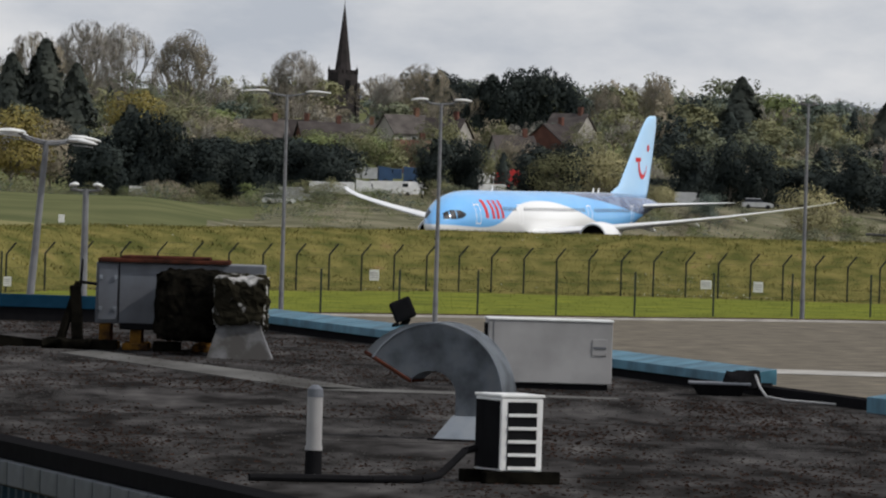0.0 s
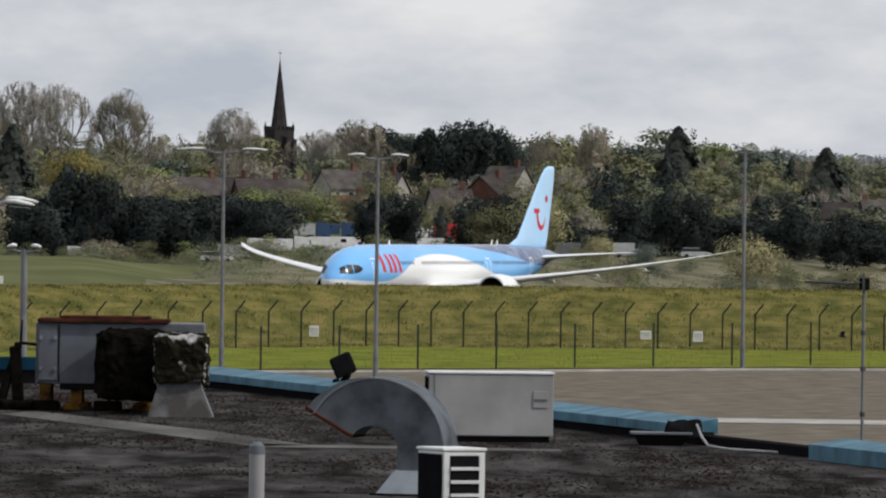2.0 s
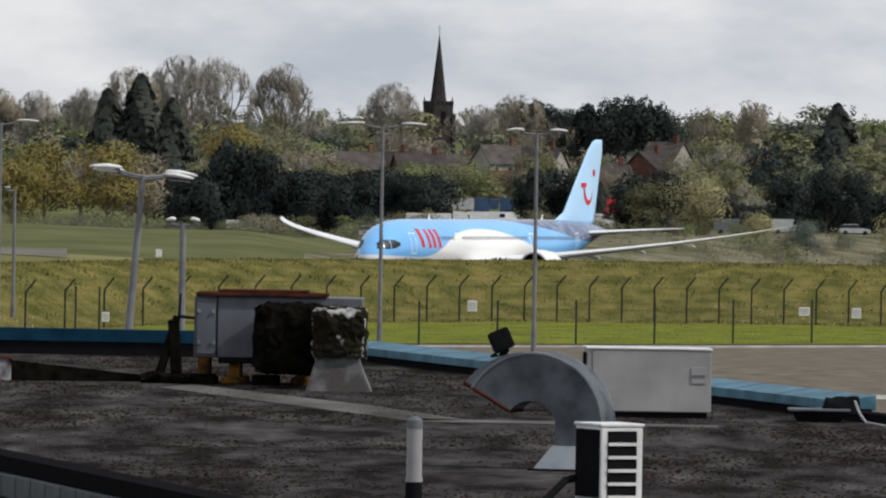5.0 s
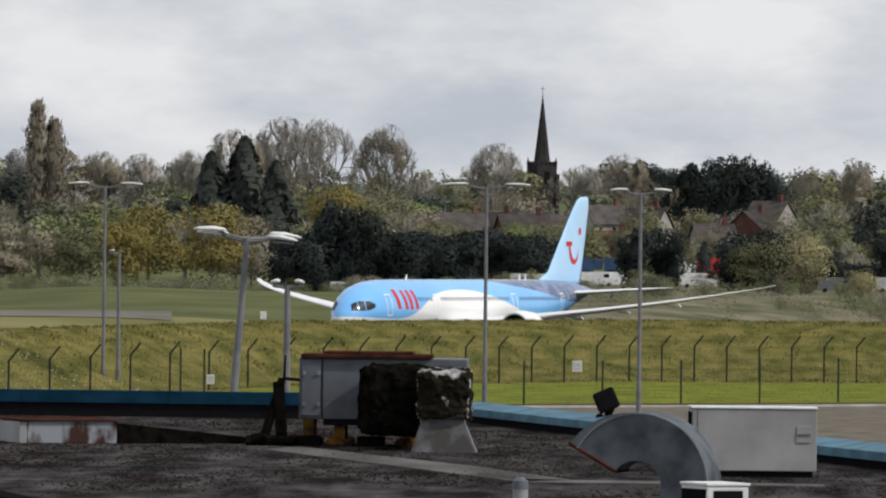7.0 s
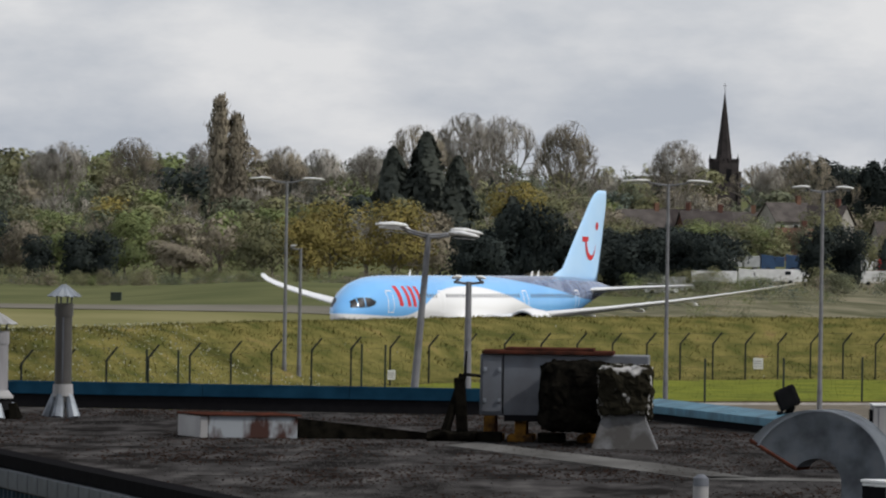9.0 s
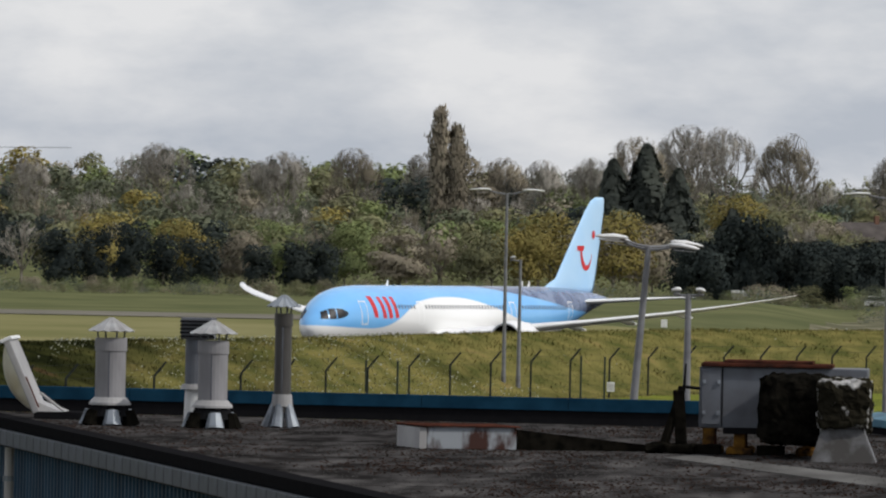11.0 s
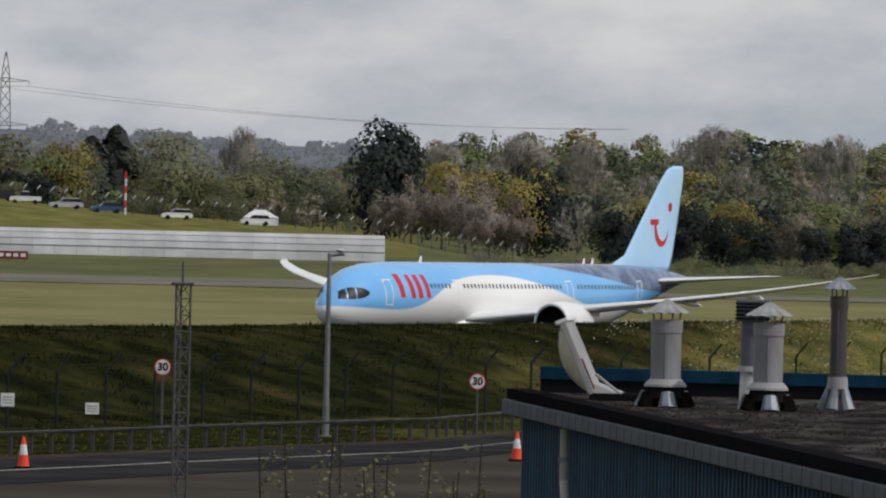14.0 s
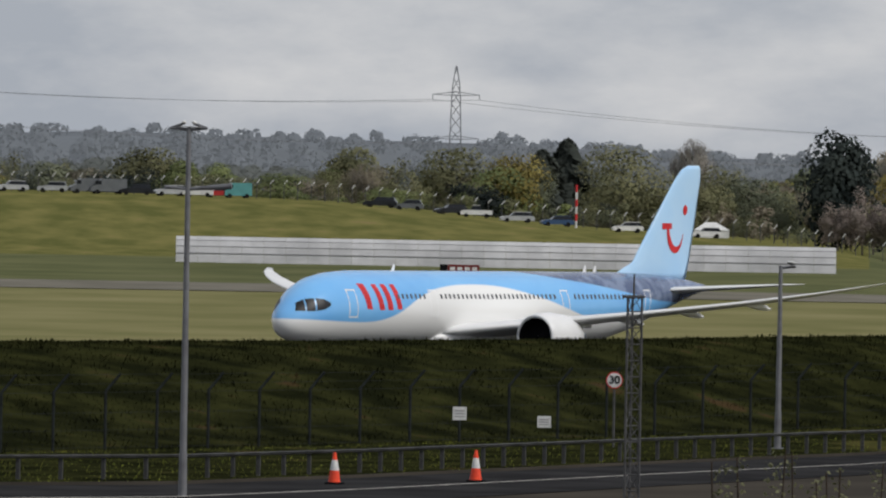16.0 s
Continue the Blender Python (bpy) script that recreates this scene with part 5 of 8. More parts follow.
def build_fence():
    # bearings of the posts, closer together where the fence runs square to the view
    pts, a = [], -0.743 - 0.203 * 19
    while a < 14.2:
        pts.append(at(a, lerp_table(a, FENCE)))
        a += lerp_table(a, [(-5, 0.203), (0.7, 0.206), (1.4, 0.224), (2.4, 0.244), (3.0, 0.250), (3.7, 0.259), (4.5, 0.267), (8, 0.30), (14, 0.34)])
    root = empty("security_fence", Matrix(), "grey steel security fence with cranked post tops", "fence")
    bm = bmesh.new()
    tube(bm, (0, 0, -0.2), (0, 0, 2.05), 0.055, 0.055, 6)
    tube(bm, (0, 0, 2.03), (0.5, 0.12, 2.66), 0.05, 0.045, 6)
    first = None
    for i, p in enumerate(pts):
        m = Matrix.Translation((p.x, p.y, land(p.x, p.y)))
        if first is None:
            first = part("post", bm, M_SECURITY, root)
            first.matrix_basis = m
        else:
            shared("post", first, root, m)
    for z, dx in ((0.1, 0), (0.7, 0), (1.3, 0), (2.0, 0), (2.3, 0.22), (2.62, 0.47)):
        b2 = bmesh.new()
        for p, q in zip(pts, pts[1:]):
            tube(b2, (p.x + dx, p.y, land(p.x, p.y) + z), (q.x + dx, q.y, land(q.x, q.y) + z), 0.006, 0.006, 3, False)
        part("wire", b2, M_SECURITY, root)
    # chain link: thin crossing wires, coarse enough to hold at this distance
    b2 = bmesh.new()
    for p, q in zip(pts, pts[1:]):
        for k in range(10):
            for s in (0, 1):
                a, b = p.lerp(q, k / 10), p.lerp(q, (k + 1) / 10)
                if s:
                    a, b = b, a
                tube(b2, (a.x, a.y, land(a.x, a.y) + 0.05), (b.x, b.y, land(b.x, b.y) + 1.35), 0.0022, 0.0022, 3, False)
    o = part("mesh_panel", b2, M_SECURITY, root, "fine wire mesh")
    o["kind"] = "stuff"


build_fence()


def sign_plate(az, d, z, w, h, tall=True):
    p = at(az, d)
    ob = empty("notice_board", Matrix.Translation((p.x, p.y, z)) @ Matrix.Rotation(radians(az), 4, "Z"), "small white notice board on the security fence", "sign", "notices on the fence")
    part("plate", bx(-w / 2, w / 2, -0.02, 0.02, -h / 2, h / 2, bevel=0.008), M_WHITE, ob)
    for k in range(3):
        part("writing_bar", bx(-w * 0.36, w * 0.36, -0.028, -0.02, h * (0.22 - 0.22 * k) - 0.03, h * (0.22 - 0.22 * k) + 0.015), M_GREYBOX, ob)
    return ob


for az, d, z, w, h in ((0.431, 514.5, 0.9, 0.55, 0.62), (-1.67, 519.5, 0.85, 0.62, 0.5), (10.075, 327.5, 1.1, 0.5, 0.48), (9.539, 333.0, 0.72, 0.5, 0.42), (2.75, 475, 0.6, 0.4, 0.5), (-2.0, 519.8, 0.8, 0.55, 0.6)):
    sign_plate(az, d, z, w, h)


def near_posts():
    """Dark posts between the car park and the grass strip."""
    first = None
    az, k = 1.263, 0
    while az > -4.2:
        d = 441 + (0.77 - az) * 11.2
        p = at(az, d)
        m = Matrix.Translation((p.x, p.y, 0))
        if first is None:
            first = empty("fence_post", m, "slim dark green steel post on the grass edge", "post", "posts along the car park")
            part("shaft", bx(-0.05, 0.05, -0.05, 0.05, -0.1, 2.2, bevel=0.01), M_POST, first)
            part("cap", bx(-0.058, 0.058, -0.058, 0.058, 2.2, 2.25, bevel=0.01), M_POST, first)
        else:
            copy_thing(first, m)
        az -= 0.497
    for az, d, h in ((2.94, 470, 2.0), (2.79, 470, 2.1), (4.1, 440, 2.0), (4.3, 440, 2.1)):
        p = at(az, d)
        copy_thing(first, Matrix.Translation((p.x, p.y, 0)))


near_posts()


def street_lamp(x, y, h, heads, lean=0.0, span=2.15, group="car park lamps", big=1.0, turn=0.0, label="tall grey steel street lamp with twin flat heads", thick=1.0, pairs=(0,)):
    ob = empty("street_lamp", Matrix.Translation((x, y, 0)) @ Matrix.Rotation(radians(lean), 4, "Y") @ Matrix.Rotation(radians(turn), 4, "Z"), label, "street lamp", group)
    part("pole", tube(tube(bmesh.new(), (0, 0, -0.1), (0, 0, 1.3), 0.13 * thick, 0.12 * thick, 12), (0, 0, 1.3), (0, 0, h), 0.105 * thick, 0.07 * thick, 12), M_LAMP, ob)
    part("base_plate", bx(-0.2, 0.2, -0.2, 0.2, -0.02, 0.04, bevel=0.01), M_LAMP, ob)
    for s, swing in [(q, g) for g in pairs for q in heads]:
        arm = part("arm", tube(tube(bmesh.new(), (0, 0, h - 0.08), (s * 0.55, 0, h - 0.02), 0.05, 0.045, 8), (s * 0.5, 0, h - 0.02), (s * span * 0.55, 0, h + 0.12), 0.045, 0.04, 8), M_LAMP, ob)
        b2 = bmesh.new()
        r0, r1 = s * span * 0.42, s * span
        rings = []
        for u, wd, th in ((0, 0.10, 0.03), (0.12, 0.17, 0.055), (0.45, 0.20, 0.07), (0.85, 0.18, 0.05), (1.0, 0.10, 0.025)):
            x0 = r0 + (r1 - r0) * u
            zc = h + 0.10 + 0.13 * (1 - abs(u - 0.3)) * big * 0.6
            rings.append([(x0, wd * big * math.cos(a), zc + th * big * math.sin(a)) for a in [2 * math.pi * k / 10 for k in range(10)]])
        head = part("lamp_head", loft(b2, rings), M_WHITE, arm, "pale flat lamp head", smooth=True)
        part("lens", bx(min(r0, r1) + 0.3, max(r0, r1) - 0.2, -0.12 * big, 0.12 * big, h - 0.01, h + 0.02), M_GREYBOX, arm)
        arm.matrix_basis = Matrix.Rotation(radians(swing), 4, "Z") @ Matrix.Translation((0, 0, 0.002 * swing))
    return ob


street_lamp(-7.82, 441.2, 10.7, (-1, 1))
street_lamp(-0.29, 426.1, 10.45, (-1, 1), span=1.45)
street_lamp(18.62, 467.2, 11.15, (-1, 1), span=0.42, big=0.6, label="tall grey street lamp seen end-on")
street_lamp(-28.05, 468.0, 10.65, (-1, 1), span=1.95)
street_lamp(-27.3, 468.3, 7.2, (-1,), span=0.55, big=0.6, label="shorter grey street lamp with one head")
LB = at(2.64, 325)
street_lamp(LB.x, LB.y, 8.3, (-1, 1), lean=4.4, span=2.05, big=1.35, thick=1.45, pairs=(-28, 24), label="leaning grey street lamp with paired flat heads")
LS = at(2.27, 330)
street_lamp(LS.x, LS.y, 6.55, (-1, 1), span=0.62, big=1.1, thick=1.5, label="shorter thick grey street lamp")
LG = at(11.82, 264)
lamp = street_lamp(LG.x, LG.y, 10.8, (-1, 1), span=0.22, big=0.7, label="tall grey street lamp beside the road")
part("side_arm", tube(tube(bmesh.new(), (-0.7, 0, 9.05), (0, 0, 9.0), 0.05, 0.04, 8), (0, 0, 9.0), (1.3, 0, 9.1), 0.05, 0.09, 8), M_LAMP, lamp, "crosswise side arm")
LF = at(8.06, 329)
street_lamp(LF.x, LF.y, 6.65, (1,), span=0.55, big=0.6, label="slim grey street lamp behind the barrier")


M_BARRIER = mat("tarnished_barrier_steel", (0.075, 0.075, 0.075), 0.6, 0.2, dark=(0.03, 0.03, 0.03), scale=1.2, detail=9)


def build_barrier():
    pts = along(RAIL, 15.2, 5.9, 1.56)
    root = empty("crash_barrier", Matrix(), "weathered steel crash barrier beside the road", "barrier")
    first = None
    for p in pts:
        m = Matrix.Translation((p.x, p.y, 0))
        if first is None:
            first = part("post", bx(-0.06, 0.06, -0.05, 0.09, -0.1, 0.72, bevel=0.01), M_BARRIER, root)
            first.matrix_basis = m
        else:
            shared("post", first, root, m)
        
    for i in range(0, len(pts) - 3, 3):
        bm = bmesh.new()
        for p, q in zip(pts[i:i + 3], pts[i + 1:i + 4]):
            t = (q - p).normalized(); s = Vector((-t.y, t.x, 0))
            if s.y > 0:
                s = -s
            prof = [(0.10, 0.75), (0.14, 0.77), (0.19, 0.75), (0.19, 0.73), (0.15, 0.71), (0.19, 0.69), (0.16, 0.66), (0.10, 0.67)]
            loft(bm, [[tuple(e + s * w + Vector((0, 0, z))) for w, z in prof] for e in (p, q)])
        part("rail", bm, M_BARRIER, root, "grey rail beam")


build_barrier()


def speed_sign(az, d, z):
    p = at(az, d)
    ob = empty("speed_limit_sign", Matrix.Translation((p.x, p.y, 0)) @ Matrix.Rotation(radians(az), 4, "Z"), "round white speed sign with red rim reading 30", "traffic sign", "speed limit signs")
    part("pole", tb((0, 0, -0.1), (0, 0, z + 0.25), 0.04, 0.04, 8), M_FENCE, ob)
    part("rim", tb((0, -0.05, z), (0, -0.08, z), 0.30, 0.30, 28), M_RED, ob, "red rim")
    part("face", tb((0, -0.075, z), (0, -0.088, z), 0.262, 0.262, 28), M_WHITE, ob, "white face")
    cu = bpy.data.curves.new("numerals", "FONT")
    cu.body, cu.size, cu.align_x, cu.align_y, cu.extrude, cu.offset = "30", 0.40, "CENTER", "CENTER", 0.004, 0.012
    tmp = new("numerals_text", cu)
    me = bpy.data.meshes.new_from_object(tmp)
    bpy.data.objects.remove(tmp)
    me.materials.clear(); me.materials.append(M_BLACK)
    o = new("numerals", me)
    o.parent, o.matrix_basis = ob, pose(0, -0.095, z, 90, 0, 0) @ Matrix.Diagonal((1, 1, 1, 1))
    o["label"] = "black numerals 30"
    return ob


speed_sign(9.099, 327, 2.42)
speed_sign(7.105, 335, 2.0)


def cone(x, y):
    ob = empty("traffic_cone", Matrix.Translation((x, y, 0.05)), "red and white traffic cone on the road", "traffic cone", "traffic cones")
    part("foot", bx(-0.26, 0.26, -0.26, 0.26, 0, 0.06, bevel=0.02), M_BLACK, ob, "black rubber foot")
    part("lower_body", tb((0, 0, 0.06), (0, 0, 0.42), 0.19, 0.135, 16), M_ORANGE, ob)
    part("sleeve", tb((0, 0, 0.42), (0, 0, 0.74), 0.137, 0.085, 16), M_WHITE, ob, "white reflective sleeve")
    part("tip", tb((0, 0, 0.74), (0, 0, 0.98), 0.084, 0.04, 16), M_ORANGE, ob)


cone(-48.83, 277.9); cone(-52.24, 272.3); cone(-36.0, 299.9)


def lattice_mast():
    p = at(8.985, 200)
    ob = empty("lattice_mast", Matrix.Translation((p.x, p.y, 0)) @ Matrix.Rotation(0.3, 4, "Z"), "slim grey steel lattice mast", "mast")
    w = 0.16
    c = [(-w, -w), (w, -w), (0, w * 1.2)]
    for x, y in c:
        part("leg", tb((x, y, -0.1), (x, y, 6.75), 0.028, 0.028, 6), M_FENCE, ob)
    z = 0.3
    k = 0
    while z < 6.6:
        for i in range(3):
            a, b = c[i], c[(i + 1) % 3]
            part("crossbar", tb((*a, z), (*b, z), 0.014, 0.014, 4), M_FENCE, ob)
            part("brace", tb((*(a if k % 2 else b), z), (*(b if k % 2 else a), z + 0.36), 0.012, 0.012, 4), M_FENCE, ob)
        z += 0.36; k += 1
    part("top_plate", bx(-0.22, 0.22, -0.22, 0.22, 6.72, 6.78, bevel=0.01), M_FENCE, ob)
    part("spike", tb((0, 0, 6.75), (0, 0, 7.25), 0.03, 0.02, 6), M_FENCE, ob)


lattice_mast()


M_STEM = mat("dark_sapling_bark", (0.05, 0.038, 0.028), 0.95, scale=3)


def tall_weeds():
    rng = random.Random(3)
    for k in range(17):
        az = 7.05 + 1.45 * (k + rng.uniform(-0.4, 0.4)) / 17
        p = at(az, 150 + rng.uniform(-4, 4))
        h = rng.uniform(3.4, 4.9)
        ob = empty("sapling", Matrix.Translation((p.x, p.y, 0)), "thin bare sapling with a few young leaves", "sapling", "saplings beside the building")
        bm = bmesh.new()
        x = y = 0.0
        for i in range(6):
            nx, ny = x + rng.uniform(-0.07, 0.07), y + rng.uniform(-0.05, 0.05)
            tube(bm, (x, y, h * i / 6), (nx, ny, h * (i + 1) / 6), 0.03 - 0.003 * i, 0.028 - 0.003 * i, 5)
            x, y = nx, ny
        part("stem", bm, M_STEM, ob)
        r = np.random.default_rng(k)
        P = np.stack([r.normal(0, 0.10, 110), r.normal(0, 0.10, 110), r.uniform(0.4, 1.0, 110) * h], 1)
        o = new("leaves", mesh_of("leaves", quads_at(P, 0.065, r), [LEAF["olive"]]))
        o.parent = ob


tall_weeds()


# ---- beyond the runway ----
M_RIDGE = mat("grey_screen_ridge", (0.30, 0.30, 0.31), 0.8, scale=1)


def blast_screen():
    a, b = at(11.89, 1150), at(7.71, 1150)
    n = 30
    root = empty("blast_screen", Matrix(), "long pale grey louvred blast screen", "barrier")
    slat = mat("pale_grey_screen", (0.56, 0.56, 0.57), 0.8, dark=(0.44, 0.44, 0.45), scale=0.4, detail=8, spread=0.06)
    t = (b - a).normalized(); s = Vector((-t.y, t.x, 0))
    if s.y < 0:
        s = -s
    for i in range(n):
        p, q = a.lerp(b, i / n), a.lerp(b, (i + 0.992) / n)
        bm = bmesh.new()
        rings = []
        for e in (p, q):
            z0 = land(e.x, e.y) - 0.1
            prof = [(0, 0), (0.15, 0.95), (0.42, 1.9), (0.8, 2.75), (1.3, 3.4), (1.45, 3.35), (0.95, 2.65), (0.57, 1.85), (0.3, 0.9), (0.15, 0)]
            rings.append([tuple(e + s * w + Vector((0, 0, z0 + z))) for w, z in prof])
        pan = part("panel", loft(bm, rings), slat, root)
        for w, z in ((0.22, 1.25), (0.55, 2.1), (0.95, 2.85)):
            b2 = bmesh.new()
            loft(b2, [[tuple(e + s * (w + u) + Vector((0, 0, land(e.x, e.y) - 0.1 + z + v))) for u, v in ((-0.10, 0), (0.02, -0.02), (0.05, 0.07), (-0.08, 0.09))] for e in (p, q)])
            part("ridge", b2, M_RIDGE, pan)


blast_screen()


def runway_sign():
    p = at(10.09, 1110)
    ob = empty("airfield_sign", Matrix.Translation((p.x, p.y, land(p.x, p.y))) @ Matrix.Rotation(radians(10), 4, "Z"), "low red and black airfield sign board", "sign")
    part("board", bx(-1.5, 2.4, -0.15, 0.15, 0.25, 1.25, bevel=0.04), mat("dull_red_board", (0.16, 0.02, 0.02), 0.5, scale=1), ob, "dull red board")
    part("end_board", bx(-2.45, -1.52, -0.15, 0.15, 0.25, 1.25, bevel=0.04), M_BLACK, ob, "black end board")
    for k in range(4):
        part("writing_bar", bx(-1.2 + k * 0.9, -0.6 + k * 0.9, -0.17, -0.15, 0.55, 0.95), M_WHITE, ob)
    for x in (-2, 0, 2):
        part("leg", tb((x, 0, -0.1), (x, 0, 0.3), 0.05, 0.05, 6), M_FENCE, ob)


runway_sign()

PAINT = {"silver": mat("silver_car_paint", (0.5, 0.51, 0.52), 0.3, 0.4, scale=1), "white": mat("white_car_paint", (0.75, 0.75, 0.74), 0.3, scale=1), "black": mat("black_car_paint", (0.02, 0.022, 0.026), 0.25, scale=1),
         "blue": mat("blue_car_paint", (0.04, 0.08, 0.16), 0.3, scale=1), "red": mat("red_car_paint", (0.4, 0.03, 0.03), 0.3, scale=1), "teal": mat("teal_car_paint", (0.1, 0.3, 0.3), 0.4, scale=1), "grey": mat("grey_car_paint", (0.16, 0.17, 0.18), 0.3, 0.3, scale=1)}


def car(x, y, z, turn, paint, kind="saloon", L=4.4, label="", group="parked cars on the terrace"):
    H = {"saloon": 1.5, "van": 2.1, "pickup": 1.8}[kind]
    ob = empty("van" if kind == "van" else "car", Matrix.Translation((x, y, z)) @ Matrix.Rotation(turn, 4, "Z"), label or "parked %s %s on the grass terrace" % (paint, {"saloon": "hatchback car", "van": "panel van", "pickup": "pickup truck"}[kind]), "van" if kind == "van" else "car", group)
    side = {"saloon": [(-0.5, 0.3), (-0.5, 0.72), (-0.47, 0.9), (-0.34, 0.95), (0.28, 0.95), (0.45, 0.82), (0.5, 0.65), (0.5, 0.3)],
            "van": [(-0.5, 0.35), (-0.5, 2.05), (-0.47, 2.1), (0.2, 2.1), (0.33, 1.25), (0.47, 1.05), (0.5, 0.8), (0.5, 0.35)],
            "pickup": [(-0.5, 0.45), (-0.5, 1.05), (0.15, 1.1), (0.3, 1.1), (0.47, 1.0), (0.5, 0.75), (0.5, 0.45)]}[kind]
    bm = loft(bmesh.new(), [[(u * L, w, v) for u, v in side] for w in (-0.88, 0.88)])
    part("body", bm, PAINT[paint], ob)
    if kind != "van":
        c0, c1 = (-0.46, 0.22) if kind == "saloon" else (-0.18, 0.24)
        bm = loft(bmesh.new(), [[(c0 * L, -0.82, 0.93), (c1 * L, -0.82, 0.93), (c1 * L, 0.82, 0.93), (c0 * L, 0.82, 0.93)], [((c0 + 0.07) * L, -0.66, H - 0.08), ((c1 - 0.13) * L, -0.66, H - 0.08), ((c1 - 0.13) * L, 0.66, H - 0.08), ((c0 + 0.07) * L, 0.66, H - 0.08)]])
        part("glazing", bm, M_GLASS, ob, "dark window glass")
        part("roof", bx((c0 + 0.06) * L, (c1 - 0.12) * L, -0.67, 0.67, H - 0.09, H, bevel=0.04), PAINT[paint], ob)
    else:
        part("glazing", bx(0.2 * L, 0.33 * L, -0.89, 0.89, 1.3, 1.85, bevel=0.05), M_GLASS, ob, "dark window glass")
    for u in (-0.31, 0.32):
        for s in (-0.8, 0.8):
            part("wheel", tb((u * L, s - 0.1, 0.31), (u * L, s + 0.1, 0.31), 0.31, 0.31, 14), M_TYRE, ob)
    return ob


def terrace():
    for x, paint, kind, L in ((-40, "grey", "saloon", 4.3), (20, "silver", "saloon", 4.3), (92, "silver", "saloon", 4.2), (152, "grey", "van", 4.8), (188, "grey", "van", 5.2), (240, "black", "saloon", 4.5), (300, "silver", "saloon", 4.6), (350, "white", "saloon", 4.3), (388, "red", "saloon", 4.2),
                              (418, "teal", "van", 3.8), (672, "black", "saloon", 4.7), (722, "grey", "saloon", 4.0), (797, "black", "saloon", 4.5), (842, "white", "pickup", 4.4), (914, "silver", "saloon", 4.7), (985, "blue", "saloon", 4.5), (1110, "white", "saloon", 4.2), (1250, "white", "saloon", 4.2)):
        az = 10.199 - (x - 784) / 279.6
        p = at(az, 1249)
        car(p.x, p.y, land(p.x, p.y), radians(az + 172 + (x % 7) * 4), paint, kind, L)
    # cranked fence behind the cars
    root = empty("terrace_fence", Matrix(), "steel fence with pale cranked tops behind the cars", "fence")
    pts = along([(0, 1262), (20, 1262)], 13.8, 6.9, 1.9)
    first = None
    bm = tube(bmesh.new(), (0, 0, -0.2), (0, 0, 2.2), 0.06, 0.06, 6)
    b3 = tube(bmesh.new(), (0, 0, 2.18), (0.45, 0.1, 2.75), 0.07, 0.06, 6)
    for p in pts:
        m = Matrix.Translation((p.x, p.y, land(p.x, p.y)))
        if first is None:
            first = part("post", bm, M_FENCE, root); first.matrix_basis = m
            crank = part("crank", b3, M_WHITE, first, "pale cranked top")
        else:
            o = shared("post", first, root, m)
            shared("crank", crank, o, Matrix())
    # white tent and striped mast
    p = at(8.5, 1256)
    z = land(p.x, p.y)
    ob = empty("marquee", Matrix.Translation((p.x, p.y, z)) @ Matrix.Rotation(0.15, 4, "Z"), "small white marquee with a pitched top", "tent")
    part("side", bx(-2.4, 2.4, -1.5, 1.5, 0, 1.1, bevel=0.03), M_WHITE, ob)
    part("top", loft(bmesh.new(), [[(-2.5, -1.6, 1.1), (2.5, -1.6, 1.1), (2.5, 1.6, 1.1), (-2.5, 1.6, 1.1)], [(-0.9, -0.1, 2.2), (0.6, -0.1, 2.2), (0.6, 0.1, 2.2), (-0.9, 0.1, 2.2)]]), M_WHITE, ob)
    p = at(9.36, 1258)
    z = land(p.x, p.y)
    ob = empty("striped_mast", Matrix.Translation((p.x, p.y, z)), "red and white striped marker mast", "mast")
    for k in range(6):
        part("section", tb((0, 0, k * 1.0 - 0.05), (0, 0, k + 0.98), 0.16, 0.16, 8), M_RED if k % 2 else M_WHITE, ob)


terrace()


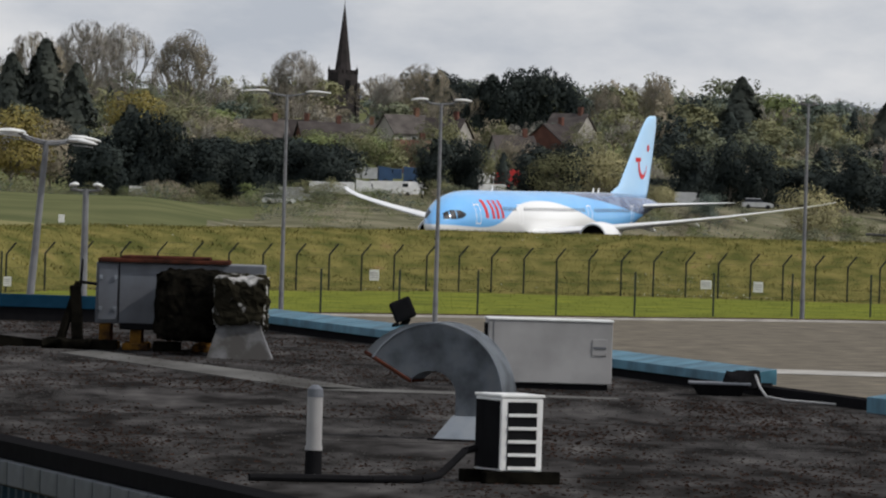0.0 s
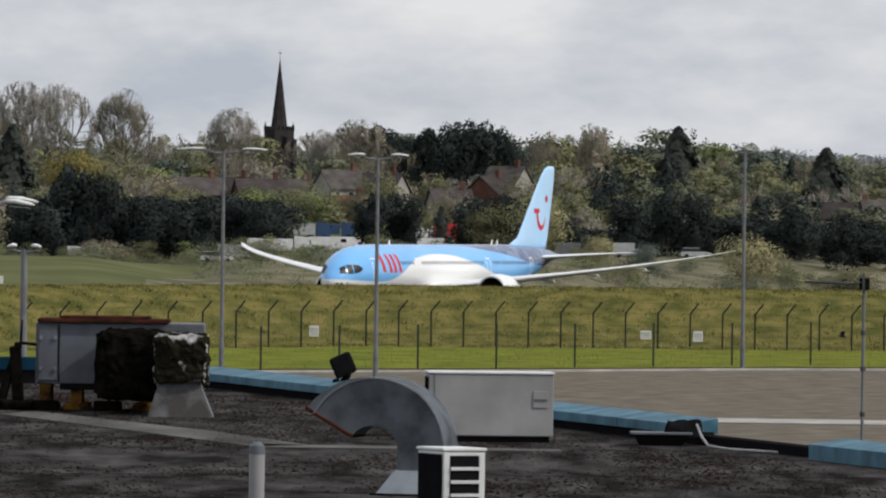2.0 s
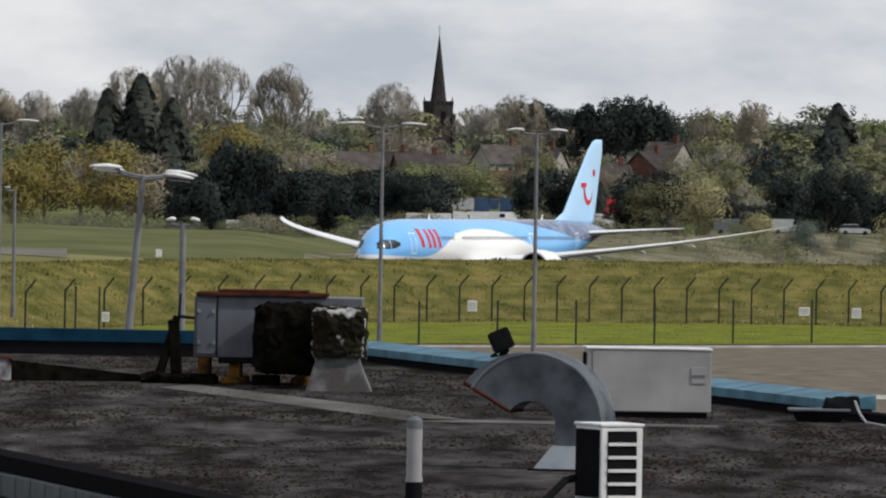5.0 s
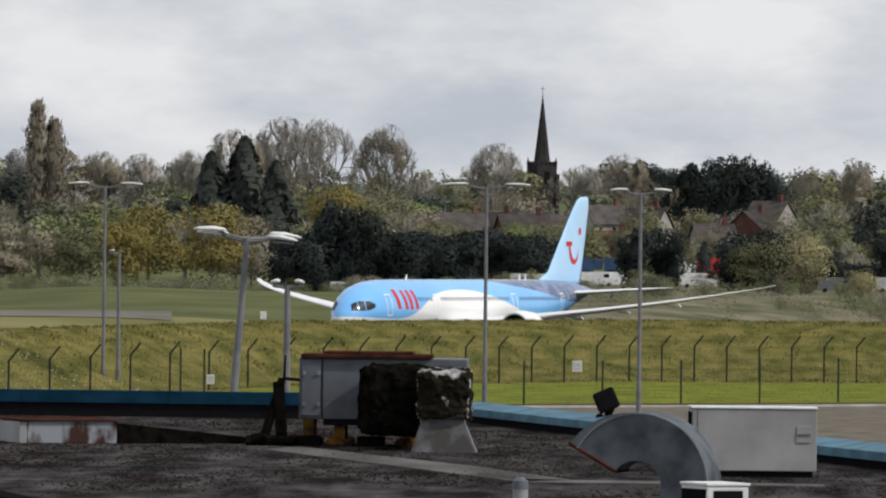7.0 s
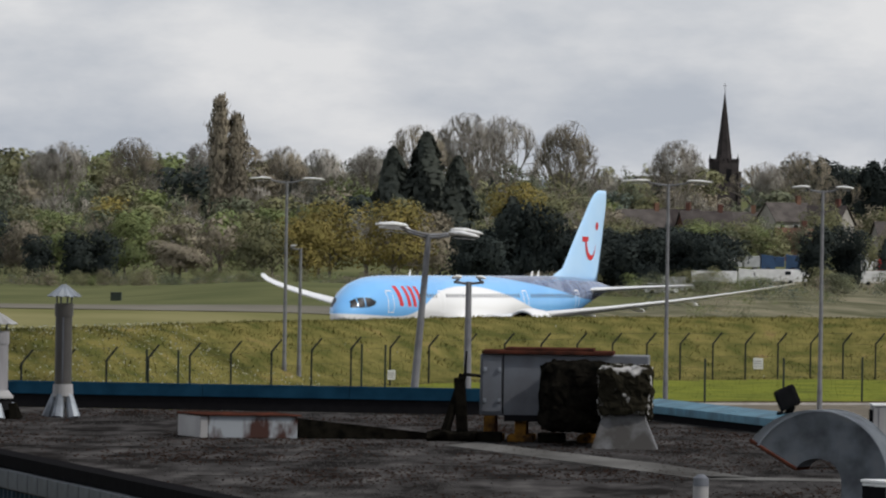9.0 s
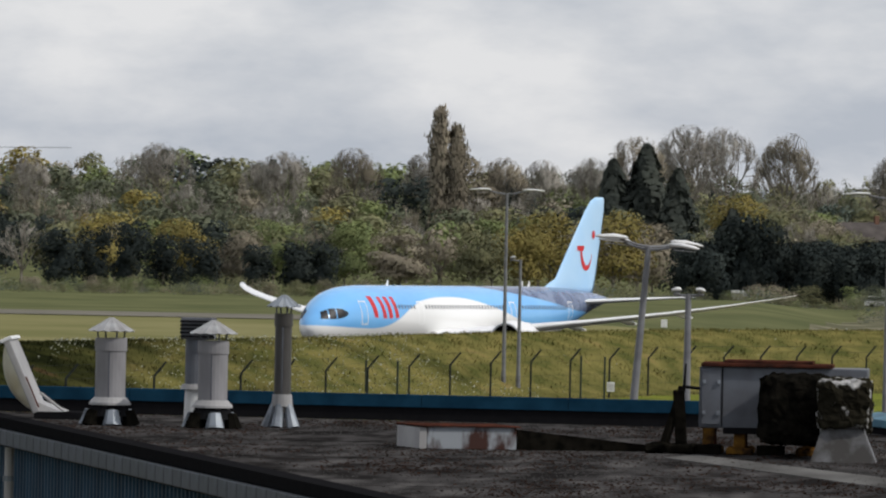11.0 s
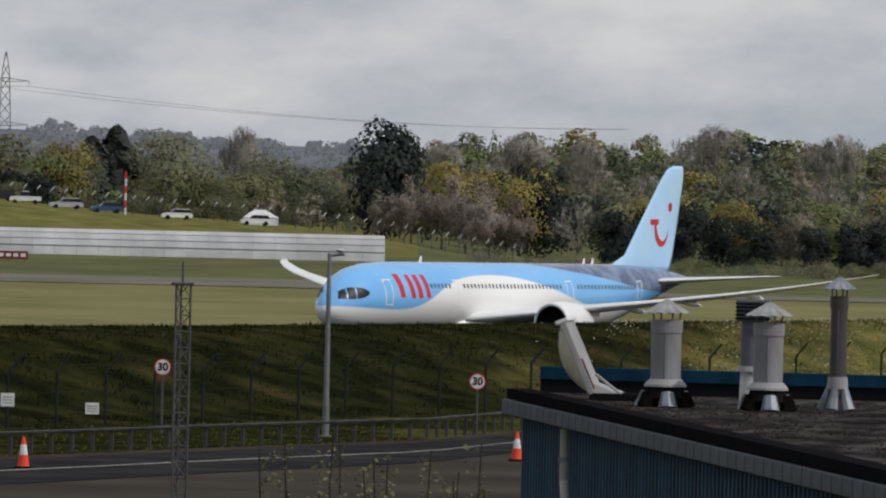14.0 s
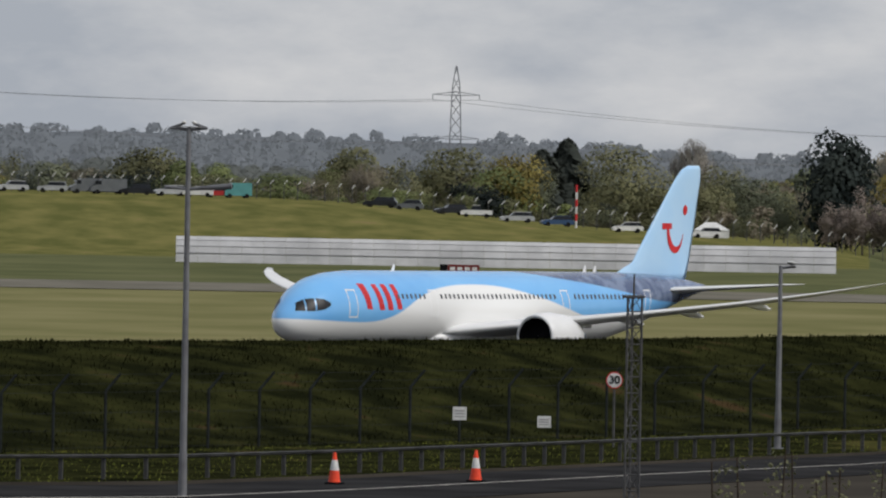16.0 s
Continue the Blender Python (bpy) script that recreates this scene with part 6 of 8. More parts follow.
def pylon():
    p = at(10.134, 4000)
    z0 = land(p.x, p.y)
    H = EYE + math.tan(radians(0.852)) * 4000 - z0
    ob = empty("electricity_pylon", Matrix.Translation((p.x, p.y, z0)) @ Matrix.Rotation(radians(10), 4, "Z"), "grey steel lattice electricity pylon with crossarms", "pylon")
    M = mat("pylon_steel", (0.22, 0.23, 0.25), 0.6, 0.2, scale=0.3)
    def half(z):
        return lerp_table(z / H, [(0, 4.6), (0.45, 2.6), (0.8, 1.9), (0.86, 1.7), (1, 0.2)])
    for sx in (-1, 1):
        for sy in (-1, 1):
            bm = bmesh.new()
            zs = [H * k / 8 for k in range(9)]
            for a, b in zip(zs, zs[1:]):
                tube(bm, (sx * half(a), sy * half(a), a), (sx * half(b), sy * half(b), b), 0.34, 0.3, 4)
            part("leg", bm, M, ob)
    bm = bmesh.new()
    zs = [H * k / 12 for k in range(13)]
    for a, b in zip(zs, zs[1:]):
        for s in (-1, 1):
            tube(bm, (-half(a), s * half(a), a), (half(b), s * half(b), b), 0.17, 0.17, 4)
            tube(bm, (half(a), s * half(a), a), (-half(b), s * half(b), b), 0.17, 0.17, 4)
    part("bracing", bm, M, ob)
    for f in (0.81, 0.52):
        z = H * f
        bm = bmesh.new()
        for s in (-1, 1):
            tube(bm, (0, -0.8, z + 1.3), (s * 10.5, 0, z), 0.2, 0.12, 4)
            tube(bm, (0, -0.8, z - 0.4), (s * 10.5, 0, z), 0.2, 0.12, 4)
        part("crossarm", bm, M, ob)
        for s in (-1, 1):
            part("insulator", tb((s * 10.3, 0, z), (s * 10.3, 0, z - 2.2), 0.18, 0.18, 6), M, ob)
    # wires to the next pylons, sagging
    for f, e0, e1 in ((0.81, 0.73, 0.455), (0.52, 0.56, 0.30)):
        for s in (-1, 1):
            for az, d, e in ((14.6, 3900, e0), (6.2, 4650, e1)):
                c = math.cos(radians(10)); sn = math.sin(radians(10))
                A = Vector((p.x + s * 10.3 * c, p.y + s * 10.3 * sn, z0 + H * f - 2.2))
                q = at(az, d)
                B = Vector((q.x, q.y + s * 8, EYE + math.tan(radians(e)) * d))
                bm = bmesh.new()
                prev = A
                for k in range(1, 15):
                    u = k / 14
                    cur = A.lerp(B, u) - Vector((0, 0, 5.0 * 4 * u * (1 - u)))
                    tube(bm, prev, cur, 0.085, 0.085, 4, False)
                    prev = cur
                w = link("power_line", bm, M)
                tagged(w, "thin sagging overhead power line", "cable", "power lines")


pylon()


def church():
    p = at(0.668, 2200)
    z0 = land(p.x, p.y)
    top = EYE + math.tan(radians(0.395)) * 2200 - z0
    tip = EYE + math.tan(radians(0.895)) * 2200 - z0
    ob = empty("church", Matrix.Translation((p.x, p.y, z0)) @ Matrix.Rotation(0.5, 4, "Z"), "dark sandstone church with a tall slender spire", "church")
    tw = part("tower", bx(-2.7, 2.7, -2.7, 2.7, -0.5, top, bevel=0.05), M_STONE, ob)
    for sx in (-1, 1):
        for sy in (-1, 1):
            part("buttress", bx(sx * 2.7 - 0.5, sx * 2.7 + 0.5, sy * 2.7 - 0.5, sy * 2.7 + 0.5, -0.5, top * 0.8, bevel=0.05), M_STONE, tw)
            part("pinnacle", tb((sx * 2.5, sy * 2.5, top - 0.2), (sx * 2.5, sy * 2.5, top + 1.8), 0.4, 0.03, 6), M_STONE, tw)
    for sx, sy in ((0, -1), (0, 1), (1, 0), (-1, 0)):
        part("belfry_opening", bx(sx * 2.7 - (0.7 if sy else 0.06), sx * 2.7 + (0.7 if sy else 0.06), sy * 2.7 - (0.06 if sy else 0.7), sy * 2.7 + (0.06 if sy else 0.7), top - 5, top - 1.8, bevel=0.03), M_BLACK, tw, "dark louvred opening")
        for k in range(5):
            o = -2.2 + 1.1 * k
            part("battlement", bx((o if sy else sx * 2.6) - 0.3, (o if sy else sx * 2.6) + 0.3, (sy * 2.6 if sy else o) - 0.3, (sy * 2.6 if sy else o) + 0.3, top - 0.05, top + 0.7), M_STONE, tw)
    part("spire", tb((0, 0, top - 0.2), (0, 0, tip - 2.6), 2.15, 0.1, 8), M_STONE, ob, "slender stone spire")
    part("weathervane", tube(tube(bmesh.new(), (0, 0, tip - 2.7), (0, 0, tip), 0.08, 0.05, 6), (-0.5, 0, tip - 0.8), (0.5, 0, tip - 0.8), 0.06, 0.06, 6), M_FENCE, ob)
    part("nave", loft(bmesh.new(), [[(x, -4.0, -0.5), (x, -4.0, 4.6), (x, 0, 8.0), (x, 4.0, 4.6), (x, 4.0, -0.5)] for x in (-24, -2.6)]), M_STONE, ob)


church()


def house(az, d, w, dp, eave, ridge, turn, wall, roof, label, lift=0.0):
    p = at(az, d)
    ob = empty("house", Matrix.Translation((p.x, p.y, land(p.x, p.y) + lift)) @ Matrix.Rotation(radians(az + turn), 4, "Z"), label, "house", "houses on the hillside")
    part("wall", loft(bmesh.new(), [[(x, -dp / 2, -6), (x, -dp / 2, eave), (x, 0, ridge - 0.15), (x, dp / 2, eave), (x, dp / 2, -6)] for x in (-w / 2, w / 2)]), wall, ob)
    bm = bmesh.new()
    for s in (-1, 1):
        loft(bm, [[(x, s * (dp / 2 + 0.4), eave - 0.25), (x, s * (dp / 2 + 0.4), eave - 0.05), (x, 0, ridge + 0.1), (x, 0, ridge - 0.1)] for x in (-w / 2 - 0.3, w / 2 + 0.3)])
    rf = part("roof", bm, roof, ob)
    part("chimney", bx(w * 0.3 - 0.4, w * 0.3 + 0.4, -0.4, 0.4, ridge - 0.8, ridge + 1.3, bevel=0.03), M_BRICK, rf)
    n = max(2, int(w / 2.6))
    for i in range(n):
        x = -w / 2 + (i + 0.5) * w / n
        for z in ((1.6, 4.1) if eave > 4.5 else (1.5,)):
            wi = part("window", bx(x - 0.55, x + 0.55, -dp / 2 - 0.05, -dp / 2 + 0.1, z - 0.6, z + 0.6), M_WHITE, ob, "white framed window")
            part("pane", bx(x - 0.45, x + 0.45, -dp / 2 - 0.07, -dp / 2 - 0.045, z - 0.5, z + 0.5), M_GLASS, wi)
    part("door", bx(w * 0.1 - 0.45, w * 0.1 + 0.45, -dp / 2 - 0.06, -dp / 2 + 0.1, 0, 2.05), M_STONE, ob)
    return ob


for a in ((1.18, 1620, 9, 7, 3.6, 6.6, 20, M_BRICK, M_SLATE), (0.98, 1625, 9, 7, 3.4, 6.6, -15, M_BRICK, M_SLATE), (0.78, 1618, 9, 7, 3.6, 6.4, 12, M_BRICK, M_SLATE), (0.55, 1640, 7, 7, 3.4, 6.0, 0, M_BRICK, M_SLATE), (0.27, 1600, 8, 7, 5.2, 8.4, 30, M_RENDER, M_SLATE),
          (0.02, 1600, 8, 7, 4.8, 8.0, -25, M_RENDER, M_SLATE), (0.22, 1520, 6, 6, 2.6, 5.0, 10, M_BRICK, M_BRICK), (-0.68, 1640, 7, 8, 3.8, 7.0, 55, M_BRICK, M_SLATE), (-0.78, 1650, 7, 8, 5.0, 8.8, -30, M_RENDER, M_SLATE), (-0.42, 1560, 7, 6, 3.2, 5.8, 15, M_RENDER, M_SLATE),
          (-2.95, 1420, 8, 7, 4.2, 6.8, -10, M_RENDER, M_SLATE), (-3.2, 1420, 9, 7, 4.2, 7.2, 15, M_RENDER, M_SLATE), (-3.5, 1430, 8, 7, 4.4, 7.0, 5, M_RENDER, M_SLATE)):
    house(*a, "brick house with a dark slate roof among trees" if a[7] is M_BRICK else "pale rendered house with a slate roof", lift=0.5 if a[0] > -2 else 0.0)


def lorry(az, d, L, h, turn, cab, body, label):
    p = at(az, d)
    ob = empty("lorry", Matrix.Translation((p.x, p.y, land(p.x, p.y))) @ Matrix.Rotation(radians(az + turn), 4, "Z"), label, "lorry", "vehicles on the far side")
    part("trailer", bx(-L / 2, L / 2 - 2.4, -1.2, 1.2, 1.0, h, bevel=0.05), body, ob)
    c = part("cab", loft(bmesh.new(), [[(L / 2 - 2.2, y, 0.6), (L / 2, y, 0.6), (L / 2, y, 1.7), (L / 2 - 0.3, y, 2.8), (L / 2 - 2.2, y, 3.0)] for y in (-1.15, 1.15)]), cab, ob)
    part("windscreen", bx(L / 2 - 0.5, L / 2 + 0.02, -1.0, 1.0, 1.75, 2.5), M_GLASS, c)
    for u in (-L / 2 + 1, -L / 2 + 2.2, L / 2 - 1.1):
        for s in (-1.05, 1.05):
            part("wheel", tb((u, s - 0.14, 0.5), (u, s + 0.14, 0.5), 0.5, 0.5, 14), M_TYRE, ob)


lorry(-0.27, 1390, 6.5, 3.4, 10, PAINT["red"], PAINT["white"], "red lorry with a pale box parked among trees")
lorry(-0.42, 1395, 5.5, 3.2, 20, PAINT["red"], PAINT["red"], "red lorry parked among trees")
lorry(0.52, 1400, 9, 2.7, 5, PAINT["blue"], PAINT["silver"], "blue lorry with a silver trailer")
lorry(0.34, 1405, 8, 2.6, 0, PAINT["blue"], PAINT["blue"], "dark blue lorry behind the trees")
lorry(0.66, 1215, 8.5, 2.6, 0, PAINT["white"], PAINT["white"], "white trailer lorry parked by the airfield")
for az, d, paint, kind, L in ((1.05, 1212, "white", "saloon", 4.4), (0.94, 1214, "silver", "van", 4.6), (1.92, 1245, "white", "van", 3.4), (0.33, 1300, "white", "van", 6.5), (0.2, 1302, "white", "van", 6.0), (-0.33, 1300, "white", "van", 5.5), (-1.55, 1270, "silver", "van", 4.2), (-1.98, 1275, "silver", "saloon", 4.4), (-1.2, 1262, "grey", "van", 5)):
    p = at(az, d)
    car(p.x, p.y, land(p.x, p.y), radians(az + 4), paint, kind, L, "parked %s %s beyond the airfield fence" % (paint, "van" if kind == "van" else "car"), "vehicles on the far side")


def markers():
    """White marker boards on the grass."""
    for az, d in ((2.42, 1035), (7.25, 860), (3.02, 890)):
        p = at(az, d)
        ob = empty("marker_board", Matrix.Translation((p.x, p.y, land(p.x, p.y))), "small white marker board on the grass", "marker", "runway markers")
        part("board", bx(-0.35, 0.35, -0.04, 0.04, 0.3, 1.2, bevel=0.02), M_WHITE, ob)
        part("leg", tb((0, 0, -0.1), (0, 0, 0.35), 0.04, 0.04, 6), M_FENCE, ob)
    p = at(4.5, 1090)
    ob = empty("equipment_cabinet", Matrix.Translation((p.x, p.y, land(p.x, p.y))), "dark green equipment cabinet on the grass", "cabinet")
    part("body", bx(-0.65, 0.65, -0.4, 0.4, 0, 0.95, bevel=0.03), M_POST, ob)
    part("lid", bx(-0.7, 0.7, -0.45, 0.45, 0.95, 1.02, bevel=0.02), M_POST, ob)


markers()


def blades(P, S, rng, width):
    n = len(P)
    ang = rng.uniform(0, math.pi, n)
    U = np.stack([np.cos(ang), np.sin(ang), np.zeros(n)], 1)
    lean = np.stack([rng.normal(0, 0.45, n), rng.normal(0, 0.45, n), np.ones(n)], 1) * S[:, None]
    w = (S * width * rng.uniform(0.6, 1.3, n))[:, None]
    return np.stack([P - U * w * 0.5 - [0, 0, 0.03], P + U * w * 0.5 - [0, 0, 0.03], P + U * w * 0.2 + lean, P - U * w * 0.15 + lean * 0.9], 1)


def grass_tufts():
    """Blades of rough grass on the bank and the strip before it, and small white flowers."""
    rng = np.random.default_rng(21)
    groups = {"bank": ([], []), "lawn": ([], []), "flower": ([], [])}
    for i in range(90000):
        a = rng.uniform(-4.2, 13.4)
        fd = fence_d(a)
        u = rng.random()
        d = fd + (rng.uniform(-2, 40) if u < 0.8 else rng.uniform(-70, -2))
        if d < lerp_table(a, KERB) + 7 and a < 4.2:
            continue
        if a > 4.2 and d < lerp_table(a, RAIL) - 6:
            continue
        p = at(a, d)
        clump = 0.5 + 0.8 * noise.noise(Vector((p.x * 0.6, p.y * 0.3, 0)))
        k = "bank" if d > fd - 1 else "lawn"
        s = (rng.uniform(0.06, 0.16) * max(0.35, clump + 0.3)) if k == "bank" else rng.uniform(0.03, 0.09)
        if k == "bank" and rng.random() < (0.26 if 3.2 < a < 6.3 else (0.12 if -2.3 < a < -1.2 and d < fd + 14 else (0.006 if a < 6.8 else 0.0))) and noise.noise(Vector((p.x * 0.12, p.y * 0.03, 7))) > -0.1:
            k, s = "flower", rng.uniform(0.07, 0.14)
        groups[k][0].append((p.x, p.y, land(p.x, p.y))); groups[k][1].append(s)
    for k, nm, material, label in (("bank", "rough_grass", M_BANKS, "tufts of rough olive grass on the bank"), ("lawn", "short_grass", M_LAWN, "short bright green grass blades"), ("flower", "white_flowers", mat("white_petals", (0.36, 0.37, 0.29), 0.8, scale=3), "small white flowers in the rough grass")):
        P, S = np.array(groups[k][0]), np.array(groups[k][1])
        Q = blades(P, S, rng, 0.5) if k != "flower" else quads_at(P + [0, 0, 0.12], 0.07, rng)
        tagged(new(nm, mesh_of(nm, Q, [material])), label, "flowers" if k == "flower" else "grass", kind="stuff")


grass_tufts()


# ---- cladding of the near building ----
def cladding():
    n = 0
    wave = [(0.0, 0.0), (0.11, 0.0), (0.16, 0.11), (0.26, 0.11), (0.31, 0.0)]
    pitch = 0.34
    a, face = C0 + AX * 0.35 + SIDE * 0.16, SIDE
    sheet = None
    for k in range(44):
        if sheet is None:
            bm = bmesh.new()
            pts = []
            for j in range(6):
                pts += [(j * pitch + u, v) for u, v in wave]
            pts.append((6 * pitch, 0))
            loft(bm, [[(u, v, -0.15) for u, v in pts], [(u, v, ROOF_Z - 0.36) for u, v in pts]], closed=False)
            sheet = link("cladding_sheet", bm, M_CLAD, wall_outer)
            m0 = None
        p = a + AX * (k * 6 * pitch + 0.0)
        m = Matrix.Translation((p.x, p.y, 0)) @ Matrix.Rotation(math.atan2(AX.y, AX.x), 4, "Z") @ Matrix.Diagonal((1, -1, 1, 1))
        if k == 0:
            sheet.matrix_basis = m
        else:
            shared("cladding_sheet", sheet, wall_outer, m)
    for s, kink in ((6.1, True), (47.0, False)):
        p = C0 + AX * s + SIDE * 0.02
        ob = empty("downpipe", Matrix.Translation((p.x, p.y, 0)) @ Matrix.Rotation(math.atan2(AX.y, AX.x), 4, "Z"), "grey plastic rainwater downpipe with an offset bend", "pipe", "downpipes")
        path = [(0, 0, 5.75), (0, 0, 5.05), (0.35, 0, 4.65), (0.35, 0, 0.0)] if kink else [(0, 0, 5.75), (0, 0, 0.0)]
        bm = bmesh.new()
        for u, v in zip(path, path[1:]):
            tube(bm, u, v, 0.075, 0.075, 12)
        part("pipe", bm, M_GREYBOX, ob)
        for z in (5.3, 4.5, 2.5):
            part("clip", tb((path[-1][0] if z < 5 else 0, 0, z), (path[-1][0] if z < 5 else 0, 0, z + 0.07), 0.095, 0.095, 12), M_GALV, ob)
    # lower wing with its own coping
    bm = bx(-44, -15.35, 127.2, 139, -0.2, 3.95)
    w = tagged(link("annex", bm, M_BLUE), "low blue-clad annex with a flat roof", "building", kind="structure")
    for k in range(14):
        x = -44 + k * 2.04
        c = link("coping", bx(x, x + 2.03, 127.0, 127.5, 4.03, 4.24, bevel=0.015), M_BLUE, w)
        # top slab in a paler blue than the coping below it
        link("coping_top", bx(x, x + 2.03, 126.97, 127.53, 4.242, 4.30, bevel=0.01), M_BLUE_TOP, w, "pale blue coping")
    first = None
    for k in range(112):
        x = -44 + k * 0.255
        m = Matrix.Translation((x, 127.12, 3.9))
        if first is None:
            first = link("eave_block", bx(0, 0.17, -0.06, 0.06, 0, 0.12, bevel=0.01), M_GREYBOX, w, "pale eave filler block")
            first.matrix_basis = m
        else:
            shared("eave_block", first, w, m)
    # broken felt edge and the second coping of the long side
    a, b = C1 + AX * 26.6, C1 + AX * 60
    ob = link("parapet_felt", rail_box(bmesh.new(), a, b, -0.20, 0.06, ROOF_Z, ROOF_Z + 0.10), M_BLACK)
    tagged(ob, "dark torn felt along the roof edge", "parapet", kind="structure")
    a, b = C1 + AX * 32.4 - SIDE * 0.25, C1 + AX * 60 - SIDE * 0.25
    for i in range(9):
        p, q = a.lerp(b, i / 9), a.lerp(b, (i + 0.998) / 9)
        bm = bmesh.new()
        t = (q - p).normalized(); s = Vector((-t.y, t.x, 0))
        loft(bm, [[tuple(e + s * u + Vector((0, 0, ROOF_Z + z))) for u, z in ((-0.19, 0.0), (-0.19, 0.16), (0.20, 0.22), (0.20, 0.0))] for e in (p, q)])
        link("coping", bm, M_BLUE_TOP, ob, "pale blue coping")


cladding()


def roof_surface():
    """Pale screed, felt laps and clumps of dead moss."""
    rng = np.random.default_rng(4)
    for pts, nm in (([(-4.55, 108.0), (-4.2, 109.6), (-1.9, 101.5), (-0.75, 96.4), (-1.35, 95.6), (-2.6, 100.5)], "screed_patch"),
                    ([(-1.3, 96.6), (1.9, 95.9), (1.9, 95.2), (-1.3, 95.5)], "screed_strip")):
        ob = link(nm, prism(bmesh.new(), pts, ROOF_Z - 0.01, ROOF_Z + 0.008), M_PALE)
        tagged(ob, "pale worn screed patch on the roof", "roof patch", kind="structure")
    # laps of the felt run across
    bm = bmesh.new()
    for y in (3.1, 9.4, 14.2, 21.8, 27.5, 33.0, 41.6, 47.9, 55.2):
        p, q = C0 + AX * y + SIDE * 0.4, C0 + AX * y + SIDE * 12.0
        rail_box(bm, p, q, -0.05, 0.05, ROOF_Z - 0.005, ROOF_Z + 0.006)
    ob = link("felt_lap", bm, M_ROOF)
    tagged(ob, "overlapping seams of the roofing felt", "roof seam", kind="structure")
    for nm, material, count, size, label in (("dead_moss", M_MOSS, 21000, 0.024, "clumps of dead brown moss on the roof"), ("grit", mat("roof_grit", (0.11, 0.105, 0.10), 0.95, dark=(0.06, 0.058, 0.056), scale=9), 11000, 0.020, "scattered pale grit on the roof")):
        P = []
        while len(P) < count:
            u, v = rng.uniform(0.5, 60), rng.uniform(0.4, 11.7)
            p = C0 + AX * u + SIDE * v
            if noise.noise(Vector((p.x * 0.5, p.y * 0.16, 2 if nm == "grit" else 9))) < rng.uniform(-0.25, 0.5):
                continue
            P.append((p.x, p.y, ROOF_Z))
        P = np.array(P)
        n = len(P)
        s = size * rng.uniform(0.3, 1.0, n)[:, None]
        Q = []
        for k in range(3):
            a = rng.uniform(0, 6.28, n)
            U = np.stack([np.cos(a), np.sin(a), np.zeros(n)], 1) * s
            Q.append(np.stack([P - U, P + U, P + U * 0.5 + np.array([0, 0, 1]) * s * 0.5, P - U * 0.5 + np.array([0, 0, 1]) * s * 0.42], 1))
        tagged(new(nm, mesh_of(nm, np.concatenate(Q), [material])), label, "moss" if nm == "dead_moss" else "grit", kind="stuff")


roof_surface()


# ---- things on the roof ----
def rough_up(bm, amp, scale, seed=0):
    for v in bm.verts:
        v.co += Vector((noise.noise(v.co * scale + Vector((seed, 0, 0))), noise.noise(v.co * scale + Vector((0, seed, 5))), noise.noise(v.co * scale + Vector((3, 0, seed))))) * amp
    return bm


def dense_box(x0, x1, y0, y1, z0, z1, cuts=9, round_=0.12):
    bm = bx(x0, x1, y0, y1, z0, z1, bevel=round_)
    bmesh.ops.subdivide_edges(bm, edges=bm.edges[:], cuts=cuts, use_grid_fill=True)
    return bm


